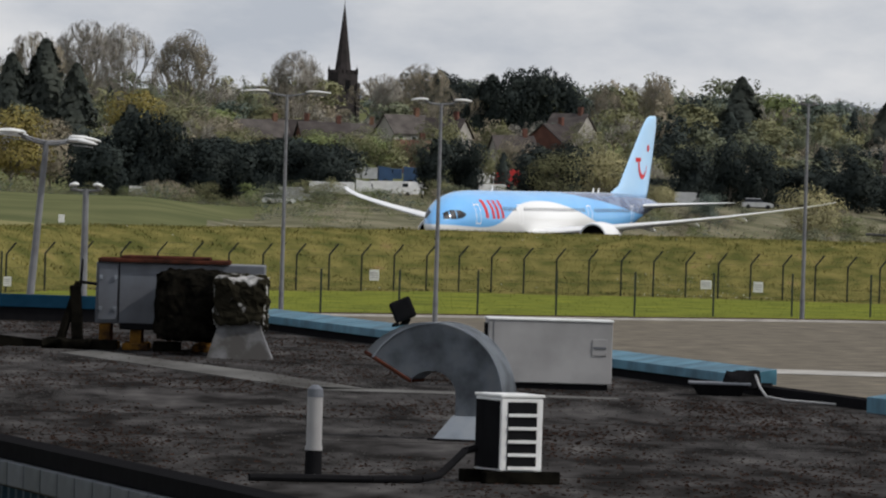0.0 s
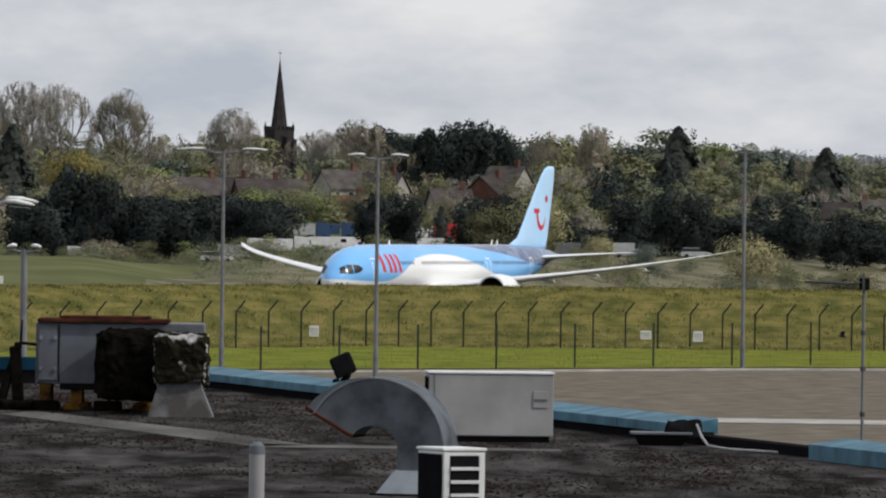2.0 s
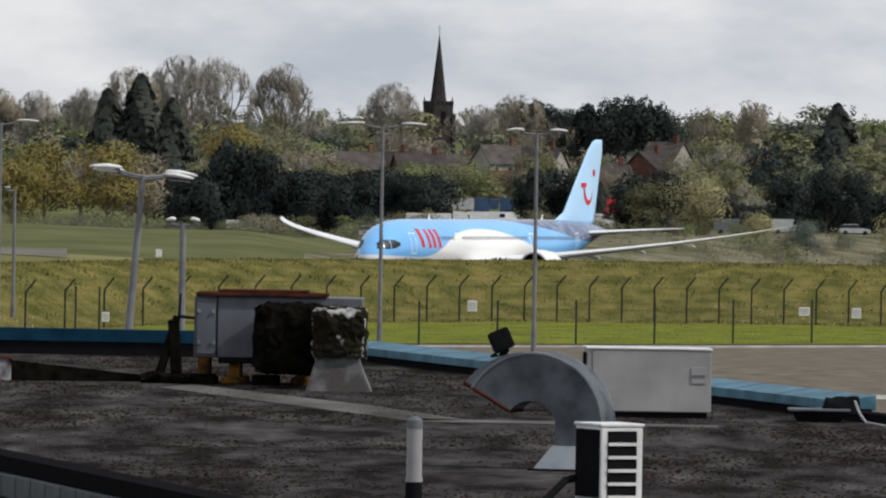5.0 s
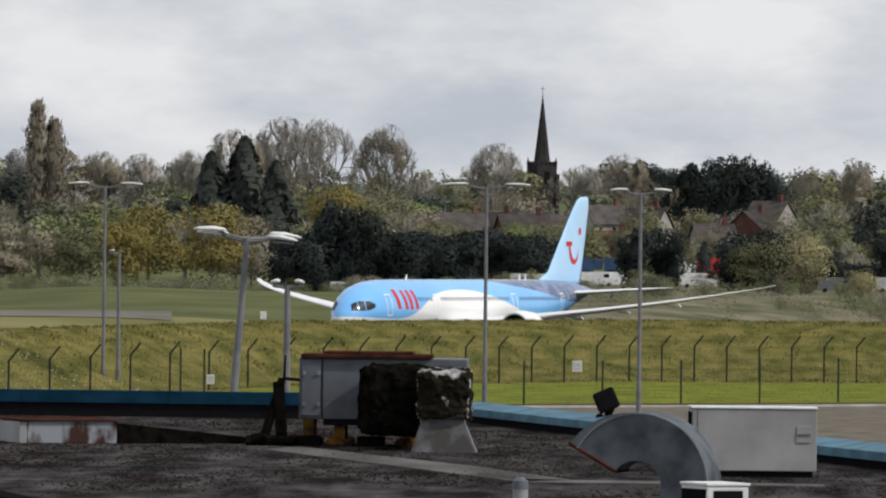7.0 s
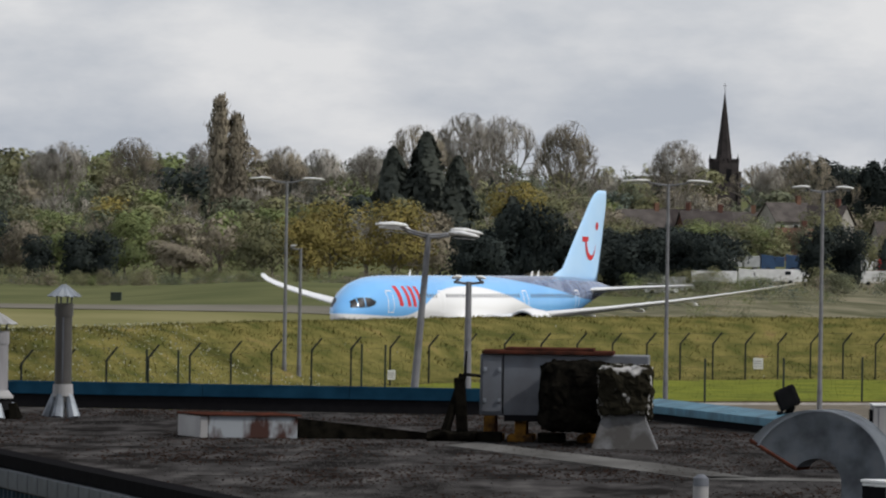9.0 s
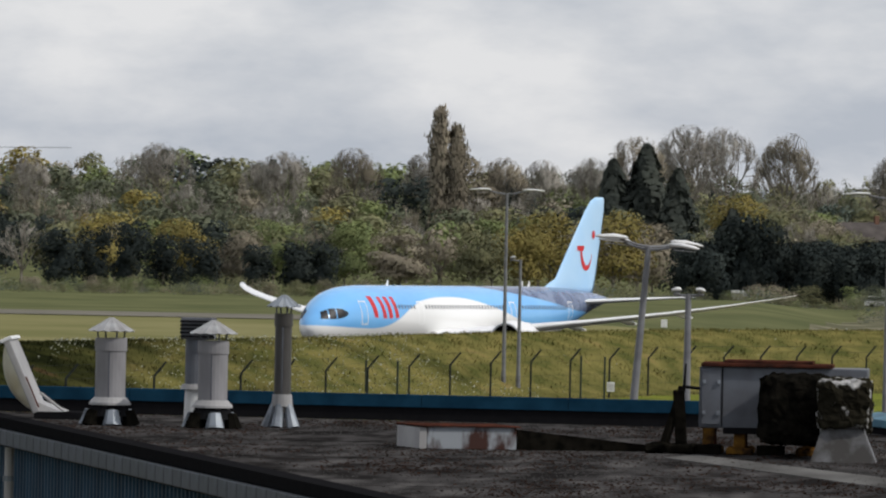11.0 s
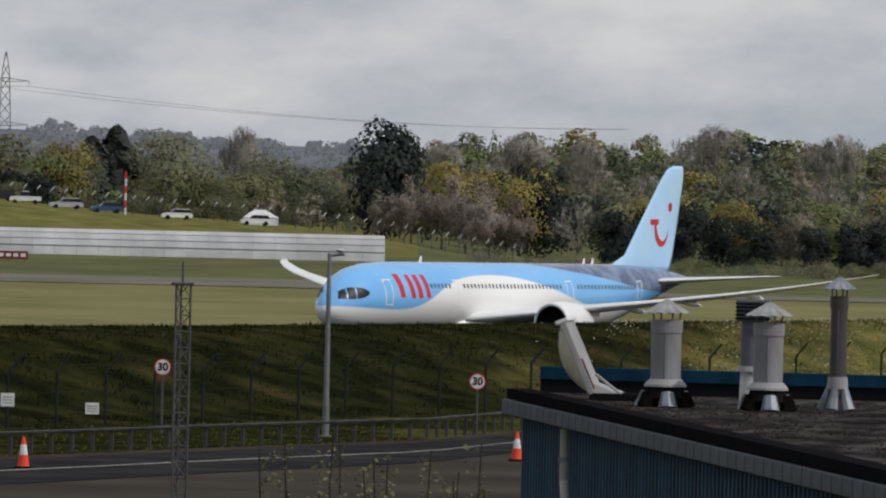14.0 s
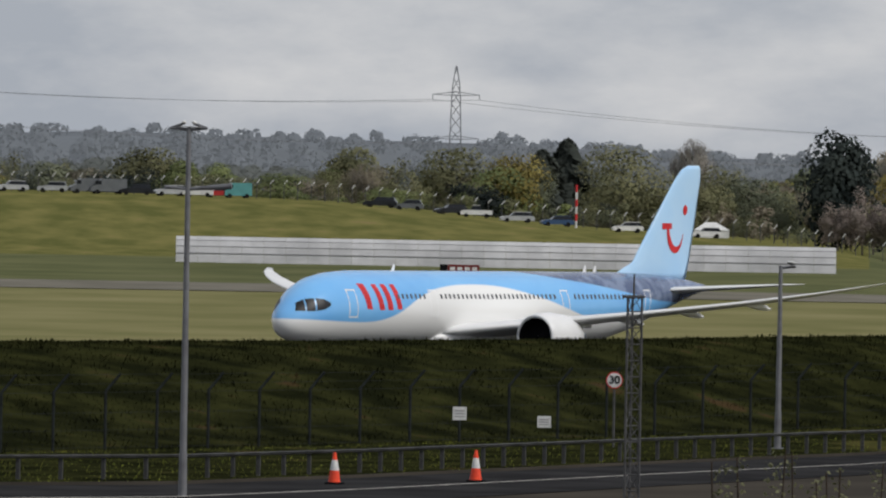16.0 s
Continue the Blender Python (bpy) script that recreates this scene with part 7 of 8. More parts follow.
def air_handler():
    ob = empty("air_handling_unit", Matrix.Translation((-4.22, 110.4, ROOF_Z)), "grey steel air handling unit with mossy insulated duct", "ventilation unit")
    body = part("casing", bx(0, 2.05, 0, 1.1, 0.32, 1.07, bevel=0.015), M_UNIT, ob, "grey sheet steel casing")
    part("lid", bx(0.02, 1.62, -0.06, 1.16, 1.07, 1.115, bevel=0.01), M_RUST, body, "rust-red lid")
    part("lid_flange", bx(0.30, 1.38, 0.1, 1.0, 1.115, 1.15, bevel=0.01), M_RUST, body)
    part("door", bx(0.03, 0.26, -0.025, 0.0, 0.36, 1.03, bevel=0.008), M_UNIT, body)
    for z in (0.5, 0.88):
        for x in (0.06, 0.24):
            part("latch", bx(x - 0.02, x + 0.02, -0.05, -0.022, z - 0.025, z + 0.025, bevel=0.006), M_GALV, body, "bright steel latch")
    part("seam", bx(0.275, 0.29, -0.012, 0.0, 0.34, 1.06), M_BLACK, body)
    part("skirt", bx(0.3, 1.95, -0.02, 1.0, 0.25, 0.33, bevel=0.01), M_BLACK, body)
    for x in (0.12, 0.5, 1.35, 1.65):
        for y in (0.1, 0.9):
            part("leg", bx(x - 0.07, x + 0.07, y - 0.07, y + 0.07, 0.06, 0.33, bevel=0.01), M_YELLOW if x > 1 or y < 0.5 else M_RUST, ob, "rusty yellow stub leg")
            part("foot", bx(x - 0.16, x + 0.16, y - 0.14, y + 0.14, 0.0, 0.085, bevel=0.02), M_YELLOW, ob)
    for x in (-0.06, 0.72):
        part("timber_block", bx(x, x + 0.34, -0.25, 0.1, 0.0, 0.12, bevel=0.02), M_DARKMOSS, ob, "blackened timber block")
    # insulated duct, lagged in black moss
    bm = dense_box(0.78, 1.62, -1.75, -0.05, 0.17, 1.0, 9, 0.16)
    duct = part("insulated_duct", rough_up(rough_up(bm, 0.05, 6.0, 2), 0.03, 17.0, 5), M_DARKMOSS, ob, "duct lagging black with moss")
    bm = dense_box(1.5, 2.12, -2.0, -0.9, 0.30, 0.97, 11, 0.10)
    part("peeling_elbow", rough_up(rough_up(bm, 0.05, 5.0, 8), 0.035, 15.0, 3), M_MOSSY, duct, "elbow with peeling white lagging")
    bm = loft(bmesh.new(), [[(1.44, -2.75, 0.0), (2.22, -2.75, 0.0), (2.22, -1.9, 0.0), (1.44, -1.9, 0.0)], [(1.55, -2.62, 0.34), (2.08, -2.62, 0.34), (2.08, -1.98, 0.34), (1.55, -1.98, 0.34)], [(1.57, -2.6, 0.45), (2.06, -2.6, 0.45), (2.06, -1.9, 0.45), (1.57, -1.9, 0.45)]])
    part("flared_base", bm, mat("stained_sheet_metal", (0.13, 0.132, 0.138), 0.6, dark=(0.04, 0.037, 0.034), scale=3.5, detail=10, lo=0.4, hi=0.62), duct, "grey flared sheet metal base")
    bm = dense_box(1.5, 2.12, -2.7, -1.5, 0.40, 0.98, 11, 0.10)
    part("peeling_elbow", rough_up(rough_up(bm, 0.05, 5.0, 4), 0.035, 15.0, 6), M_MOSSY, duct, "elbow with peeling white lagging")


air_handler()


def props():
    # burnt-looking stand beside the unit
    ob = empty("pipe_stand", Matrix.Translation((-4.42, 110.2, ROOF_Z)), "blackened pipe stand leaning by the unit", "stand")
    part("post", bx(-0.06, 0.08, -0.06, 0.06, 0, 0.78, bevel=0.02, m=Matrix.Rotation(radians(-4), 4, "Y")), M_DARKMOSS, ob)
    part("brace", tb((-0.24, 0, 0.0), (0.0, 0, 0.82), 0.06, 0.045, 8), M_DARKMOSS, ob)
    part("rod", tb((0.02, 0, 0.75), (0.04, 0, 1.1), 0.018, 0.012, 6), M_BLACK, ob)
    part("bracket", tb((0.0, 0, 0.82), (0.22, 0, 0.80), 0.02, 0.02, 6), M_BLACK, ob)
    part("rubble_lump", rough_up(dense_box(-0.42, 0.18, -0.2, 0.2, 0.0, 0.12, 5, 0.05), 0.05, 8, 3), M_DARKMOSS, ob)
    # rusty kerb running from it
    ob = empty("rusty_kerb", Matrix.Translation((-7.78, 109.7, ROOF_Z)) @ Matrix.Rotation(0.30, 4, "Z"), "low white steel kerb streaked with rust", "roof kerb")
    streak = mat("rust_streaked_white", (0.25, 0.27, 0.29), 0.7, dark=(0.04, 0.014, 0.009), scale=2.6, detail=9, lo=0.48, hi=0.56, stretch=(1, 1, 0.5))
    part("white_section", bx(0.3, 1.42, 0, 1.2, 0, 0.27, bevel=0.012), streak, ob, "white panel with rust streaks")
    part("end_cap", bx(0.2, 0.296, 0.0, 1.2, 0, 0.26, bevel=0.01), M_GREYBOX, ob)
    part("top_plate", bx(0.19, 1.46, -0.04, 1.24, 0.272, 0.29, bevel=0.006), M_RUST, ob, "rusty top plate")
    part("felt_section", loft(bmesh.new(), [[(1.43, 0, 0), (1.43, 1.2, 0), (1.43, 1.2, 0.25), (1.43, 0, 0.25)], [(3.25, 0.2, 0), (3.25, 1.0, 0), (3.25, 1.0, 0.07), (3.25, 0.2, 0.07)]]), M_DARKMOSS, ob, "black felted section")
    # galvanised gooseneck
    gz = 0.40
    g = empty("gooseneck_vent", Matrix.Translation((0.0, 81.2, ROOF_Z)) @ Matrix.Rotation(radians(-14), 4, "Z"), "galvanised gooseneck roof vent with a rusty mouth", "roof vent")
    rin, rout, hw = 0.215, 0.645, 0.24
    arc = [(math.radians(a)) for a in range(0, 156, 6)]
    rings = [[(rin, -hw, 0.05), (rout, -hw, 0.05), (rout, hw, 0.05), (rin, hw, 0.05)]]
    for a in arc:
        c, s = math.cos(a), math.sin(a)
        k = 1 + 0.12 * max(0, a - 1.6)
        rings.append([(rin * k * c, -hw, gz + rin * k * s), (rout * k * c, -hw, gz + rout * k * s), (rout * k * c, hw, gz + rout * k * s), (rin * k * c, hw, gz + rin * k * s)])
    bm = loft(bmesh.new(), rings, cap=False)
    bmesh.ops.solidify(bm, geom=bm.faces[:], thickness=0.012)
    duct = part("duct", bm, M_GALV, g)
    for side in (-1, 1):
        b2 = bmesh.new()
        prev = None
        for a in [0] + arc:
            c, s = math.cos(a), math.sin(a)
            cur = [b2.verts.new((rout * c * r, side * (hw + u), gz + rout * s * r)) for r, u in ((0.985, 0.0), (0.985, 0.018), (1.01, 0.018), (1.01, 0.0))]
            if prev:
                for k in range(4):
                    b2.faces.new((prev[k], prev[(k + 1) % 4], cur[(k + 1) % 4], cur[k]))
            prev = cur
        part("seam", b2, M_GALV, duct, "folded seam")
    a = arc[-1]; c, s = math.cos(a), math.sin(a); k = 1 + 0.12 * (a - 1.6)
    m0 = Vector((rin * k * c, 0, gz + rin * k * s)); m1 = Vector((rout * k * c, 0, gz + rout * k * s))
    b2 = bmesh.new()
    tdir = Vector((-s, 0, c))
    for y in (-hw, hw):
        tube(b2, m0 + Vector((0, y, 0)), m1 + Vector((0, y, 0)), 0.018, 0.018, 6)
    for e in (m0, m1):
        tube(b2, e + Vector((0, -hw, 0)), e + Vector((0, hw, 0)), 0.018, 0.018, 6)
    part("mouth_rim", b2, M_RUST, duct, "rusty mouth rim")
    # added black plate inside the mouth, for the shade of the hollow duct
    b2 = bmesh.new()
    q = [m0 - tdir * 0.10 + Vector((0, -hw + .02, 0)), m1 - tdir * 0.10 + Vector((0, -hw + .02, 0)), m1 - tdir * 0.10 + Vector((0, hw - .02, 0)), m0 - tdir * 0.10 + Vector((0, hw - .02, 0))]
    loft(b2, [[tuple(v) for v in q], [tuple(v - tdir * 0.02) for v in q]])
    part("mouth_shade", b2, M_BLACK, duct, "black plate for the dark hollow of the mouth")
    part("flared_base", loft(bmesh.new(), [[(rin - 0.17, -hw - 0.16, 0), (rout + 0.17, -hw - 0.16, 0), (rout + 0.17, hw + 0.16, 0), (rin - 0.17, hw + 0.16, 0)], [(rin - 0.02, -hw - 0.02, 0.22), (rout + 0.02, -hw - 0.02, 0.22), (rout + 0.02, hw + 0.02, 0.22), (rin - 0.02, hw + 0.02, 0.22)]]), M_GALV, g)
    part("felt_skirt", bx(rin - 0.2, rout + 0.2, -hw - 0.2, hw + 0.2, 0.0, 0.018), M_BLACK, g)
    # outdoor condenser on timber
    ob = empty("condenser_unit", Matrix.Translation((0.56, 71.3, ROOF_Z)) @ Matrix.Rotation(radians(24), 4, "Z"), "white outdoor condenser unit with dark louvres on timbers", "condenser")
    shell = part("casing", bx(-0.18, 0.18, -0.25, 0.25, 0.10, 0.68, bevel=0.015), M_WHITE, ob, "white enamelled casing")
    part("top_lid", bx(-0.19, 0.19, -0.26, 0.26, 0.68, 0.705, bevel=0.008), M_WHITE, shell)
    part("coil", bx(-0.187, -0.178, -0.225, 0.225, 0.12, 0.655), M_BLACK, shell, "dark coil face")
    part("louvre_recess", bx(-0.125, 0.125, -0.256, -0.249, 0.125, 0.645), M_BLACK, shell, "dark louvre opening")
    for k in range(5):
        z = 0.125 + 0.104 * k
        part("slat", bx(-0.125, 0.125, -0.272, -0.257, z - 0.012, z + 0.014, bevel=0.003), M_WHITE, shell)
    part("service_cover", bx(0.178, 0.195, -0.1, 0.15, 0.2, 0.4, bevel=0.006), M_WHITE, shell)
    for y in (-0.26, 0.16):
        part("timber", bx(-0.3, 0.34, y, y + 0.12, 0.0, 0.1, bevel=0.012), M_DARKMOSS, ob, "dark weathered timber")
    # black hose from the condenser
    pts = [(0.30, 71.2, 0.27), (0.22, 71.1, 0.25), (0.12, 71.0, 0.15), (0.02, 70.8, 0.06), (-0.12, 70.6, 0.035), (-0.5, 70.4, 0.03), (-0.95, 70.3, 0.03), (-1.45, 70.1, 0.03)]
    bm = bmesh.new()
    for u, v in zip(pts, pts[1:]):
        tube(bm, Vector(u) + Vector((0, 0, ROOF_Z)), Vector(v) + Vector((0, 0, ROOF_Z)), 0.03, 0.03, 8)
    tagged(link("hose", bm, M_BLACK), "black insulated hose lying on the roof", "hose")
    # white vent pipe
    ob = empty("vent_pipe", Matrix.Translation((-0.98, 71.9, ROOF_Z)), "white plastic vent pipe with grey cap", "pipe")
    part("sleeve", tb((0, 0, 0), (0, 0, 0.2), 0.068, 0.066, 20), M_BLACK, ob, "dark felt sleeve")
    part("pipe", tb((0, 0, 0.19), (0, 0, 0.62), 0.062, 0.062, 20), M_GREYBOX, ob, smooth=False)
    part("collar", tb((0, 0, 0.19), (0, 0, 0.225), 0.069, 0.069, 20), M_GREYBOX, ob)
    part("cap", tube(tb((0, 0, 0.615), (0, 0, 0.68), 0.066, 0.06, 20), (0, 0, 0.68), (0, 0, 0.71), 0.06, 0.025, 20), M_UNIT, ob, "grey cap")
    # pale grey cabinet
    ob = empty("roof_cabinet", Matrix.Translation((0.52, 98.6, ROOF_Z)) @ Matrix.Rotation(radians(3), 4, "Z"), "pale grey steel plant cabinet on a dark plinth", "cabinet")
    part("plinth", bx(0.06, 1.32, 0.04, 0.6, 0.0, 0.07), M_BLACK, ob, "dark plinth")
    b = part("body", bx(0.0, 1.36, 0.0, 0.62, 0.065, 0.74, bevel=0.012), M_GREYBOX, ob)
    # white over the grey body, to paint in the brighter top
    part("top", bx(-0.012, 1.372, -0.012, 0.64, 0.742, 0.765, bevel=0.008), M_WHITE, ob)
    # black sheet that stands for the shade on the left face
    part("side_shade", bx(-0.014, -0.001, 0.05, 0.57, 0.1, 0.7), M_BLACK, b)
    part("panel_joint", bx(0.055, 0.063, -0.006, 0.0, 0.08, 0.73), M_UNIT, b)
    part("service_hatch", bx(1.14, 1.30, -0.012, 0.0, 0.38, 0.56, bevel=0.004), M_GREYBOX, b)
    part("handle", bx(1.15, 1.29, -0.02, -0.012, 0.455, 0.475), M_UNIT, b)
    # flood lamp on the coping
    ob = empty("floodlight", Matrix.Translation((-0.40, 117.3, ROOF_Z + 0.2)), "dark weathered floodlight on a bracket", "floodlight")
    part("bracket", tb((-0.12, 0, 0.0), (-0.02, 0, 0.16), 0.05, 0.04, 8), M_BLACK, ob)
    h = part("housing", bx(-0.13, 0.16, -0.14, 0.14, 0.14, 0.42, bevel=0.04, m=Matrix.Rotation(radians(-24), 4, "Y")), M_BLACK, ob)
    part("glass", bx(-0.2, -0.1, -0.12, 0.12, -0.02, 0.16, bevel=0.04, m=Matrix.Rotation(radians(-24), 4, "Y")), M_BLACK, ob, "dark lamp face")
    # black tray and a loose cable
    ob = empty("tray", Matrix.Translation((3.05, 98.3, ROOF_Z)), "shallow black plastic tray lying on the roof", "tray")
    part("basin", loft(bmesh.new(), [[(-0.24, -0.2, 0), (0.22, -0.2, 0), (0.22, 0.2, 0), (-0.24, 0.2, 0)], [(-0.31, -0.26, 0.12), (0.30, -0.26, 0.12), (0.30, 0.26, 0.12), (-0.31, 0.26, 0.12)]]), M_BLACK, ob)
    part("rim", bx(-0.34, 0.33, -0.28, 0.28, 0.118, 0.145, bevel=0.01), M_UNIT, ob)
    part("rag", rough_up(dense_box(0.05, 0.42, -0.1, 0.25, 0.08, 0.26, 4, 0.05), 0.05, 6, 1), M_BLACK, ob, "crumpled black sheet")
    pts = [(3.42, 97.9, 0.24), (3.46, 97.6, 0.12), (3.52, 97.2, 0.03), (3.7, 96.6, 0.015), (4.0, 96.0, 0.015), (4.3, 95.4, 0.015)]
    bm = bmesh.new()
    for u, v in zip(pts, pts[1:]):
        tube(bm, Vector(u) + Vector((0, 0, ROOF_Z)), Vector(v) + Vector((0, 0, ROOF_Z)), 0.014, 0.014, 6)
    tagged(link("cable", bm, M_GREYBOX), "pale loose cable hanging from the coping", "cable")
    # aerial beyond the roof edge
    ob = empty("aerial_mast", Matrix.Translation((5.32, 100.0, 0)), "thin grey mast with a horizontal television aerial", "aerial")
    part("pole", tb((0, 0, 0), (0, 0, 7.9), 0.022, 0.018, 8), M_LAMP, ob)
    part("boom", tb((-0.66, 0, 7.88), (0.06, 0, 7.86), 0.014, 0.014, 6), M_FENCE, ob)
    for k in range(11):
        x = -0.64 + k * 0.06
        part("element", tb((x, -0.12 - 0.01 * k, 7.885), (x, 0.12 + 0.01 * k, 7.885), 0.006, 0.006, 5), M_FENCE, ob)
    part("reflector", bx(-0.02, 0.0, -0.15, 0.15, 7.77, 7.97), M_FENCE, ob)
    part("clamp", bx(-0.05, 0.06, -0.04, 0.04, 7.80, 7.93, bevel=0.01), M_BLACK, ob)
    for z in (7.3, 6.9, 6.4):
        part("collar", tb((0, 0, z), (0, 0, z + 0.05), 0.03, 0.03, 8), M_FENCE, ob)


props()


def flue(x, y, r, h, cap, label, slim=False, sleeve=None):
    ob = empty("flue", Matrix.Translation((x, y, ROOF_Z)), label, "flue", "flues on the roof")
    metal = sleeve or M_GALV
    ch = 0.17 if not slim else 0.15
    body = h - ch - 0.10
    part("pipe", tb((0, 0, 0.2), (0, 0, body), r, r, 24), metal, ob, "round sheet metal flue pipe")
    part("top_band", tb((0, 0, body - 0.17), (0, 0, body), r + 0.012, r + 0.012, 24), metal, ob)
    part("seam", bx(-0.008, 0.008, -r - 0.006, -r + 0.01, 0.3, body - 0.18), M_UNIT, ob)
    # ribbed conical cap
    bm = bmesh.new()
    ring = [(cap * (1.0 if k % 2 else 0.96) * math.cos(2 * math.pi * k / 24), cap * (1.0 if k % 2 else 0.96) * math.sin(2 * math.pi * k / 24), h - ch - (0.0 if k % 2 else 0.014)) for k in range(24)]
    top = [(0.03 * math.cos(2 * math.pi * k / 24), 0.03 * math.sin(2 * math.pi * k / 24), h) for k in range(24)]
    part("cap", loft(bm, [ring, top]), mat("bright_ribbed_metal", (0.42, 0.42, 0.42), 0.45, 0.5, dark=(0.26, 0.25, 0.24), scale=5) if not slim else M_GALV, ob, "ribbed conical rain cap")
    for k in range(4):
        a = 0.5 + k * math.pi / 2
        part("strut", tb((r * 0.9 * math.cos(a), r * 0.9 * math.sin(a), body - 0.05), (r * math.cos(a), r * math.sin(a), h - ch + 0.04), 0.012, 0.012, 6), M_UNIT, ob)
    if slim:
        part("sleeve", tb((0, 0, 0.28), (0, 0, 0.44), r * 1.25, r * 1.15, 20), M_GREYBOX, ob)
        for k in range(5):
            a = k * 2 * math.pi / 5 - 0.6
            part("flashing_fold", tb((r * 1.7 * math.cos(a), r * 1.7 * math.sin(a), 0.0), (r * 0.9 * math.cos(a), r * 0.9 * math.sin(a), 0.3), 0.085, 0.05, 8), M_GALV, ob, "folded bright flashing")
    else:
        part("storm_collar", tube(tb((0, 0, 0.30), (0, 0, 0.37), r * 1.38, r * 1.05, 24), (0, 0, 0.27), (0, 0, 0.30), r * 1.40, r * 1.38, 24), M_GREYBOX, ob, "pale storm collar")
        part("base_cone", tb((0, 0, 0.12), (0, 0, 0.28), r * 1.5, r * 1.15, 20), M_BLACK, ob)
        for k in range(6):
            a = k * 2 * math.pi / 6 - 0.3
            part("flashing_fold", tb((r * 1.55 * math.cos(a), r * 1.55 * math.sin(a), 0.0), (r * 1.35 * math.cos(a), r * 1.35 * math.sin(a), 0.2), 0.13, 0.08, 8), M_GALV if k % 2 else M_DARKMOSS, ob, "loose folded flashing")
    return ob


flue(-10.1, 119.6, 0.112, 1.76, 0.23, "slim weathered steel flue with conical cap", slim=True, sleeve=mat("tarnished_steel", (0.12, 0.115, 0.11), 0.45, 0.6, dark=(0.07, 0.065, 0.06), scale=3, detail=9, stretch=(1, 1, 0.3)))
M_PALEPIPE = mat("weathered_white_pipe", (0.27, 0.265, 0.275), 0.6, 0.1, dark=(0.17, 0.165, 0.17), scale=3, detail=10, stretch=(1, 1, 0.3))
flue(-10.9, 118.2, 0.195, 1.42, 0.32, "stout pale metal flue with a ribbed conical cap", sleeve=M_PALEPIPE)
flue(-12.3, 118.7, 0.20, 1.42, 0.31, "stout pale metal flue with a ribbed cap", sleeve=M_PALEPIPE)


def louvred_flue():
    ob = empty("louvred_flue", Matrix.Translation((-11.27, 119.7, ROOF_Z)), "dark flue with a square louvred head", "flue", "flues on the roof")
    part("pipe", tb((0, 0, 0.5), (0, 0, 1.15), 0.14, 0.14, 20), M_UNIT, ob)
    part("white_base", tb((0, 0, 0.0), (0, 0, 0.5), 0.15, 0.135, 20), M_WHITE, ob, "white lower sleeve")
    part("collar", tb((0, 0, 0.48), (0, 0, 0.55), 0.2, 0.17, 20), M_GREYBOX, ob)
    hd = part("head", bx(-0.19, 0.25, -0.2, 0.2, 1.15, 1.43, bevel=0.01), M_UNIT, ob, "square louvred head")
    for k in range(5):
        part("slat", bx(-0.2, 0.26, -0.225, -0.2, 1.17 + 0.05 * k, 1.195 + 0.05 * k), M_BLACK, hd)


louvred_flue()


def rooflight():
    ob = empty("rooflight", Matrix.Translation((-13.62, 122.0, ROOF_Z)), "open domed rooflight with a stained white lid", "rooflight")
    part("upstand", bx(0.0, 1.0, -0.5, 0.5, 0.0, 0.10, bevel=0.015), M_BLACK, ob, "low dark upstand")
    part("stay", tb((0.06, -0.3, 0.35), (0.42, -0.3, 0.08), 0.02, 0.02, 6), M_GREYBOX, ob)
    part("hinge_plate", loft(bmesh.new(), [[(0.0, -0.45, 0.08), (0.5, -0.45, 0.06), (0.5, 0.45, 0.06), (0.0, 0.45, 0.08)], [(0.0, -0.4, 0.24), (0.36, -0.4, 0.1), (0.36, 0.4, 0.1), (0.0, 0.4, 0.24)]]), M_GREYBOX, ob)
    m = pose(0.02, 0, 0.08, 0, -24, 0)
    fr = part("lid_frame", bx(-0.03, 0.06, -0.52, 0.52, 0.0, 1.06, bevel=0.012), M_GREYBOX, ob, "weathered pale lid frame")
    fr.matrix_basis = m
    bm = bmesh.new()
    rings = []
    for i in range(13):
        u = i / 12
        bulge = 0.22 * math.sin(math.pi * u) ** 0.7
        rings.append([(-0.03 - bulge * math.sin(math.pi * k / 10) ** 0.6, -0.48 + 0.096 * k, 0.03 + 1.0 * u) for k in range(11)])
    loft(bm, rings, cap=False, closed=False)
    d = part("dome", bm, mat("yellowed_white_acrylic", (0.60, 0.58, 0.50), 0.35, dark=(0.45, 0.40, 0.28), scale=2.5, detail=9), fr, "yellowed white acrylic dome", smooth=True)
    part("rust_strip", bx(0.062, 0.075, -0.5, -0.42, 0.05, 0.5), M_RUST, fr, "rust-stained strip")
    part("top_edge", bx(-0.07, 0.1, -0.53, 0.53, 1.04, 1.09, bevel=0.012), M_WHITE, fr)


rooflight()


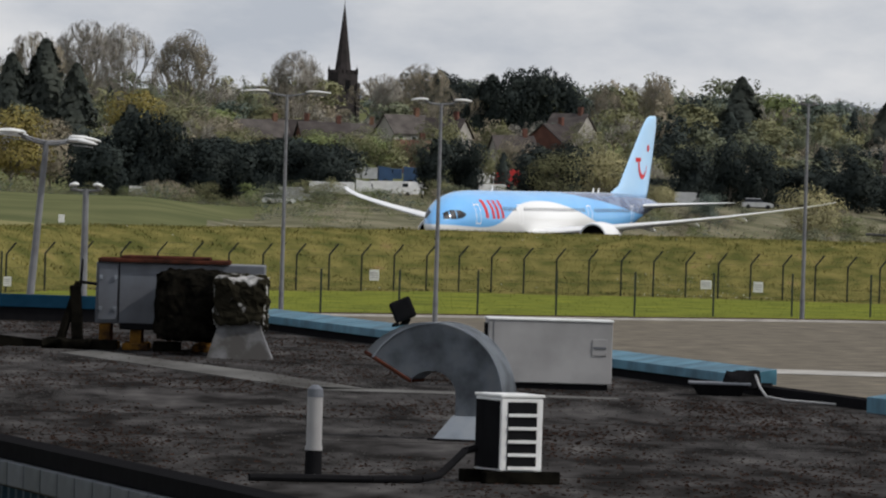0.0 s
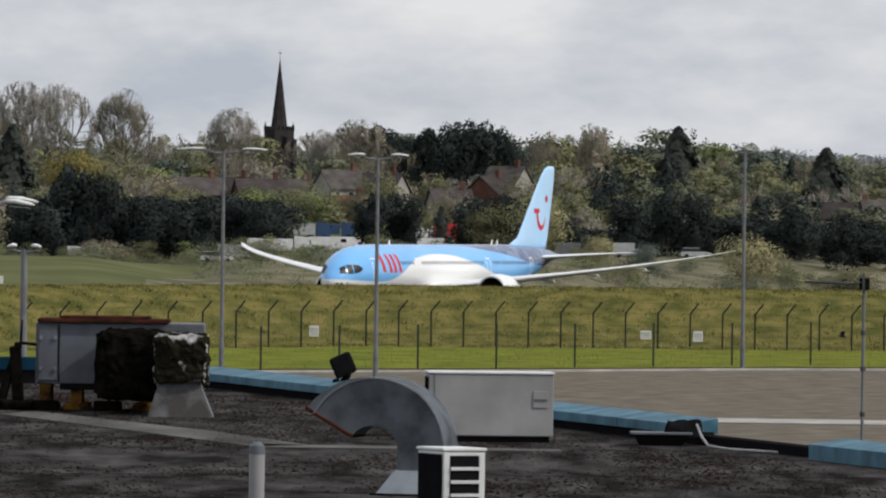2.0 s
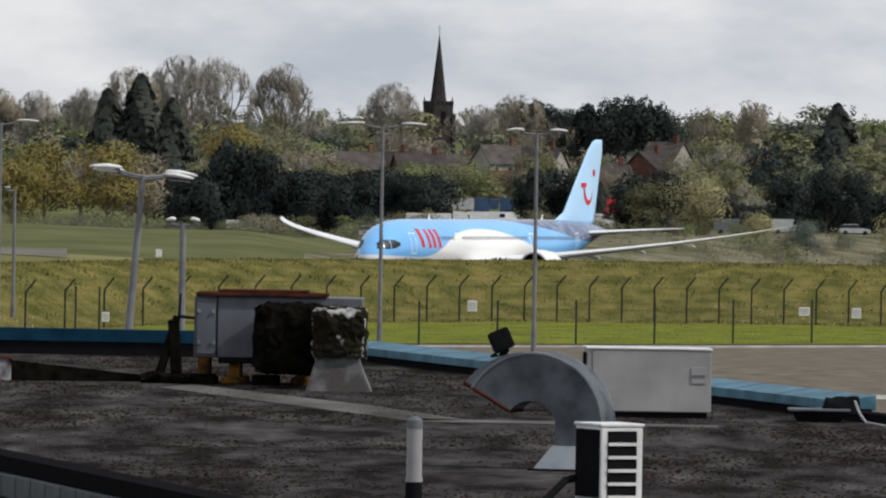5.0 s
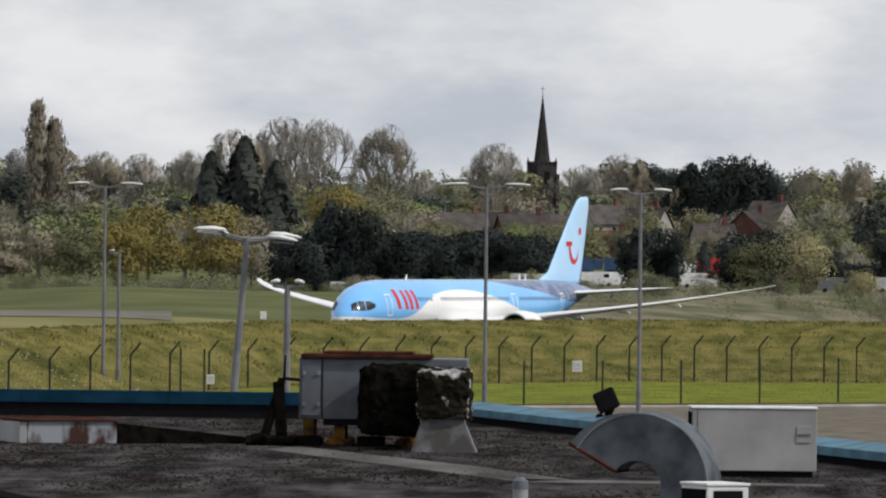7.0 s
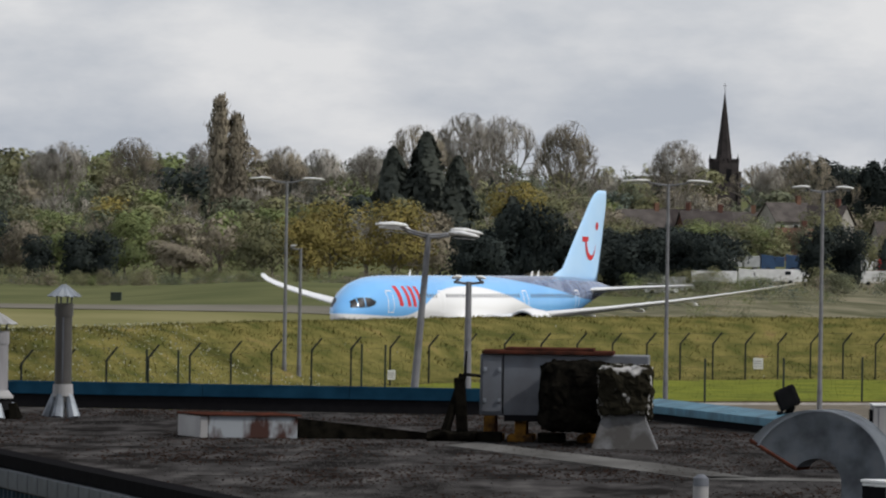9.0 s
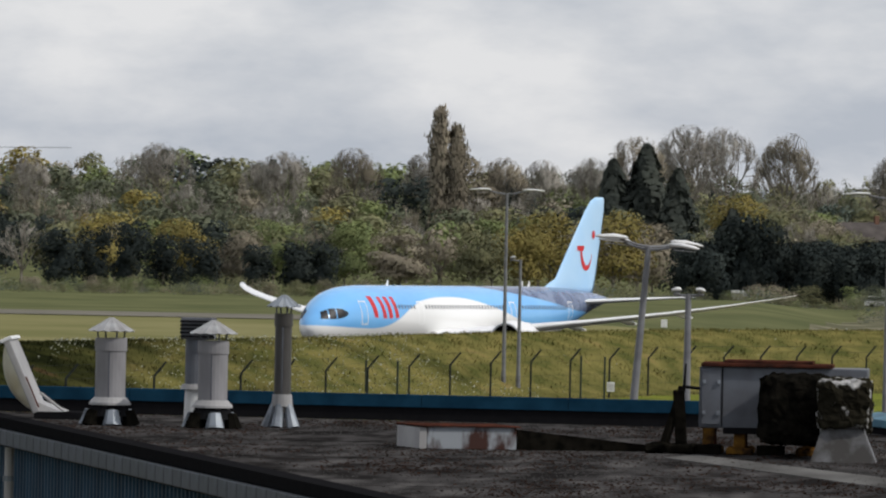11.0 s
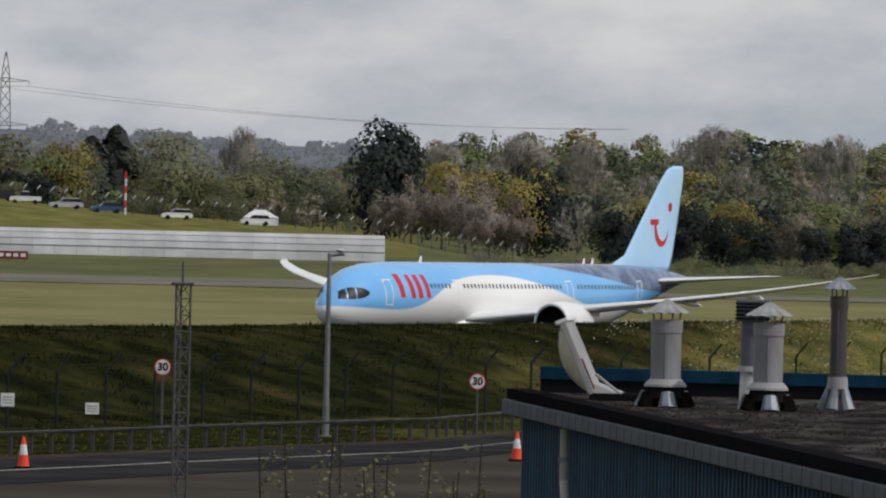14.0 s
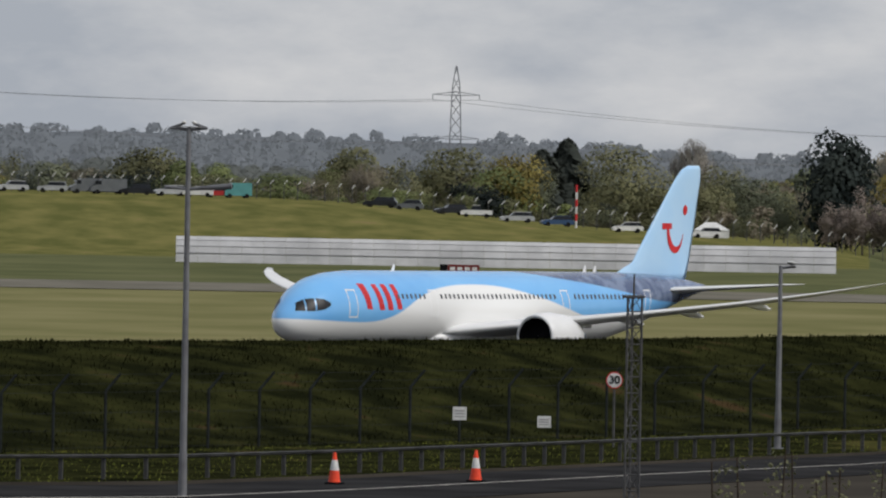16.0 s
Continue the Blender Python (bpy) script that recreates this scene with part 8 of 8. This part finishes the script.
# ---- a bird over the car park ----
def build_bird():
    ob = empty("bird", pose(0, 0, 0), "small black bird in low flight", "bird")
    m = mat("black_feathers", (0.012, 0.012, 0.014), 0.7, scale=8)
    rings = []
    for x, r in ((-0.20, 0.004), (-0.14, 0.03), (-0.04, 0.055), (0.06, 0.05), (0.11, 0.032), (0.15, 0.034), (0.19, 0.018), (0.235, 0.003)):
        rings.append([(x, r * math.cos(2 * math.pi * k / 10), r * 0.9 * math.sin(2 * math.pi * k / 10) + (0.012 if x > 0.1 else 0)) for k in range(10)])
    part("body", loft(bmesh.new(), rings), m, ob, smooth=True)
    part("tail", loft(bmesh.new(), [[(-0.15, -0.025, 0.0), (-0.15, 0.025, 0.0), (-0.15, 0.025, 0.012), (-0.15, -0.025, 0.012)], [(-0.31, -0.05, 0.0), (-0.31, 0.05, 0.0), (-0.31, 0.05, 0.006), (-0.31, -0.05, 0.006)]]), m, ob)
    wings = []
    for s in (1, -1):
        bm = loft(bmesh.new(), [[(0.08, s * 0.0, 0.0), (-0.09, s * 0.0, 0.0), (-0.09, s * 0.0, 0.01), (0.08, s * 0.0, 0.014)], [(0.10, s * 0.18, 0.0), (-0.08, s * 0.18, 0.0), (-0.08, s * 0.18, 0.006), (0.10, s * 0.18, 0.01)],
                                [(0.0, s * 0.36, 0.0), (-0.10, s * 0.34, 0.0), (-0.10, s * 0.34, 0.004), (0.0, s * 0.36, 0.005)]])
        wings.append(part("wing", bm, m, ob))
    return ob, wings


bird, bird_wings = build_bird()


# ---- what moves ----
def motions():
    run = [(0.0, 3.96), (1.0, 8.0), (2.0, 13.9), (3.0, 21.69), (4.0, 31.45), (5.0, 43.27), (6.0, 57.27), (7.0, 73.58), (8.0, 92.31), (9.0, 113.55), (10.0, 137.34),
           (11.0, 163.69), (12.0, 192.53), (13.0, 223.73), (14.0, 257.05), (15.0, 292.16), (16.0, 328.59)]
    rows = []
    for t, s in run:
        p = RW0 + FWD * s + LFT * (1.72 - 4.3 * t / 16)
        rows.append((t, pose(p.x, p.y, RUNWAY_Z + 0.05, 0, 0, 245.67 + 1.06 * t / 16)))
    walk(airliner, rows)
    flight = [(0.0, -5.35, -0.72), (0.9, -4.25, -0.80), (1.8, -3.135, -0.857), (2.1, -2.795, -0.877), (2.4, -2.404, -0.912), (2.7, -2.02, -0.93), (3.0, -1.62, -0.927), (3.3, -1.242, -0.898), (3.6, -0.80, -0.825),
              (3.9, -0.455, -0.75), (4.2, -0.071, -0.682), (4.8, 0.7, -0.45), (5.6, 1.9, 0.4), (6.6, 4.2, 2.6), (8.0, 8.5, 6.0), (16.0, 30.0, 20.0)]
    rows = []
    for t, az, el in flight:
        p = at(az, 400)
        rows.append((t, pose(p.x, p.y, EYE + 400 * math.tan(radians(el)), 0, -6, 176 + az)))
    walk(bird, rows)
    for s, w in zip((1, -1), bird_wings):
        beats = [(0.0, 0.0)] + [(1.2 + 0.1 * k, (38, 5, -30, 0)[k % 4]) for k in range(41)] + [(16.0, 0.0)]
        walk(w, [(t, pose(0, 0, 0.02, s * a, 0, 0)) for t, a in beats])


motions()
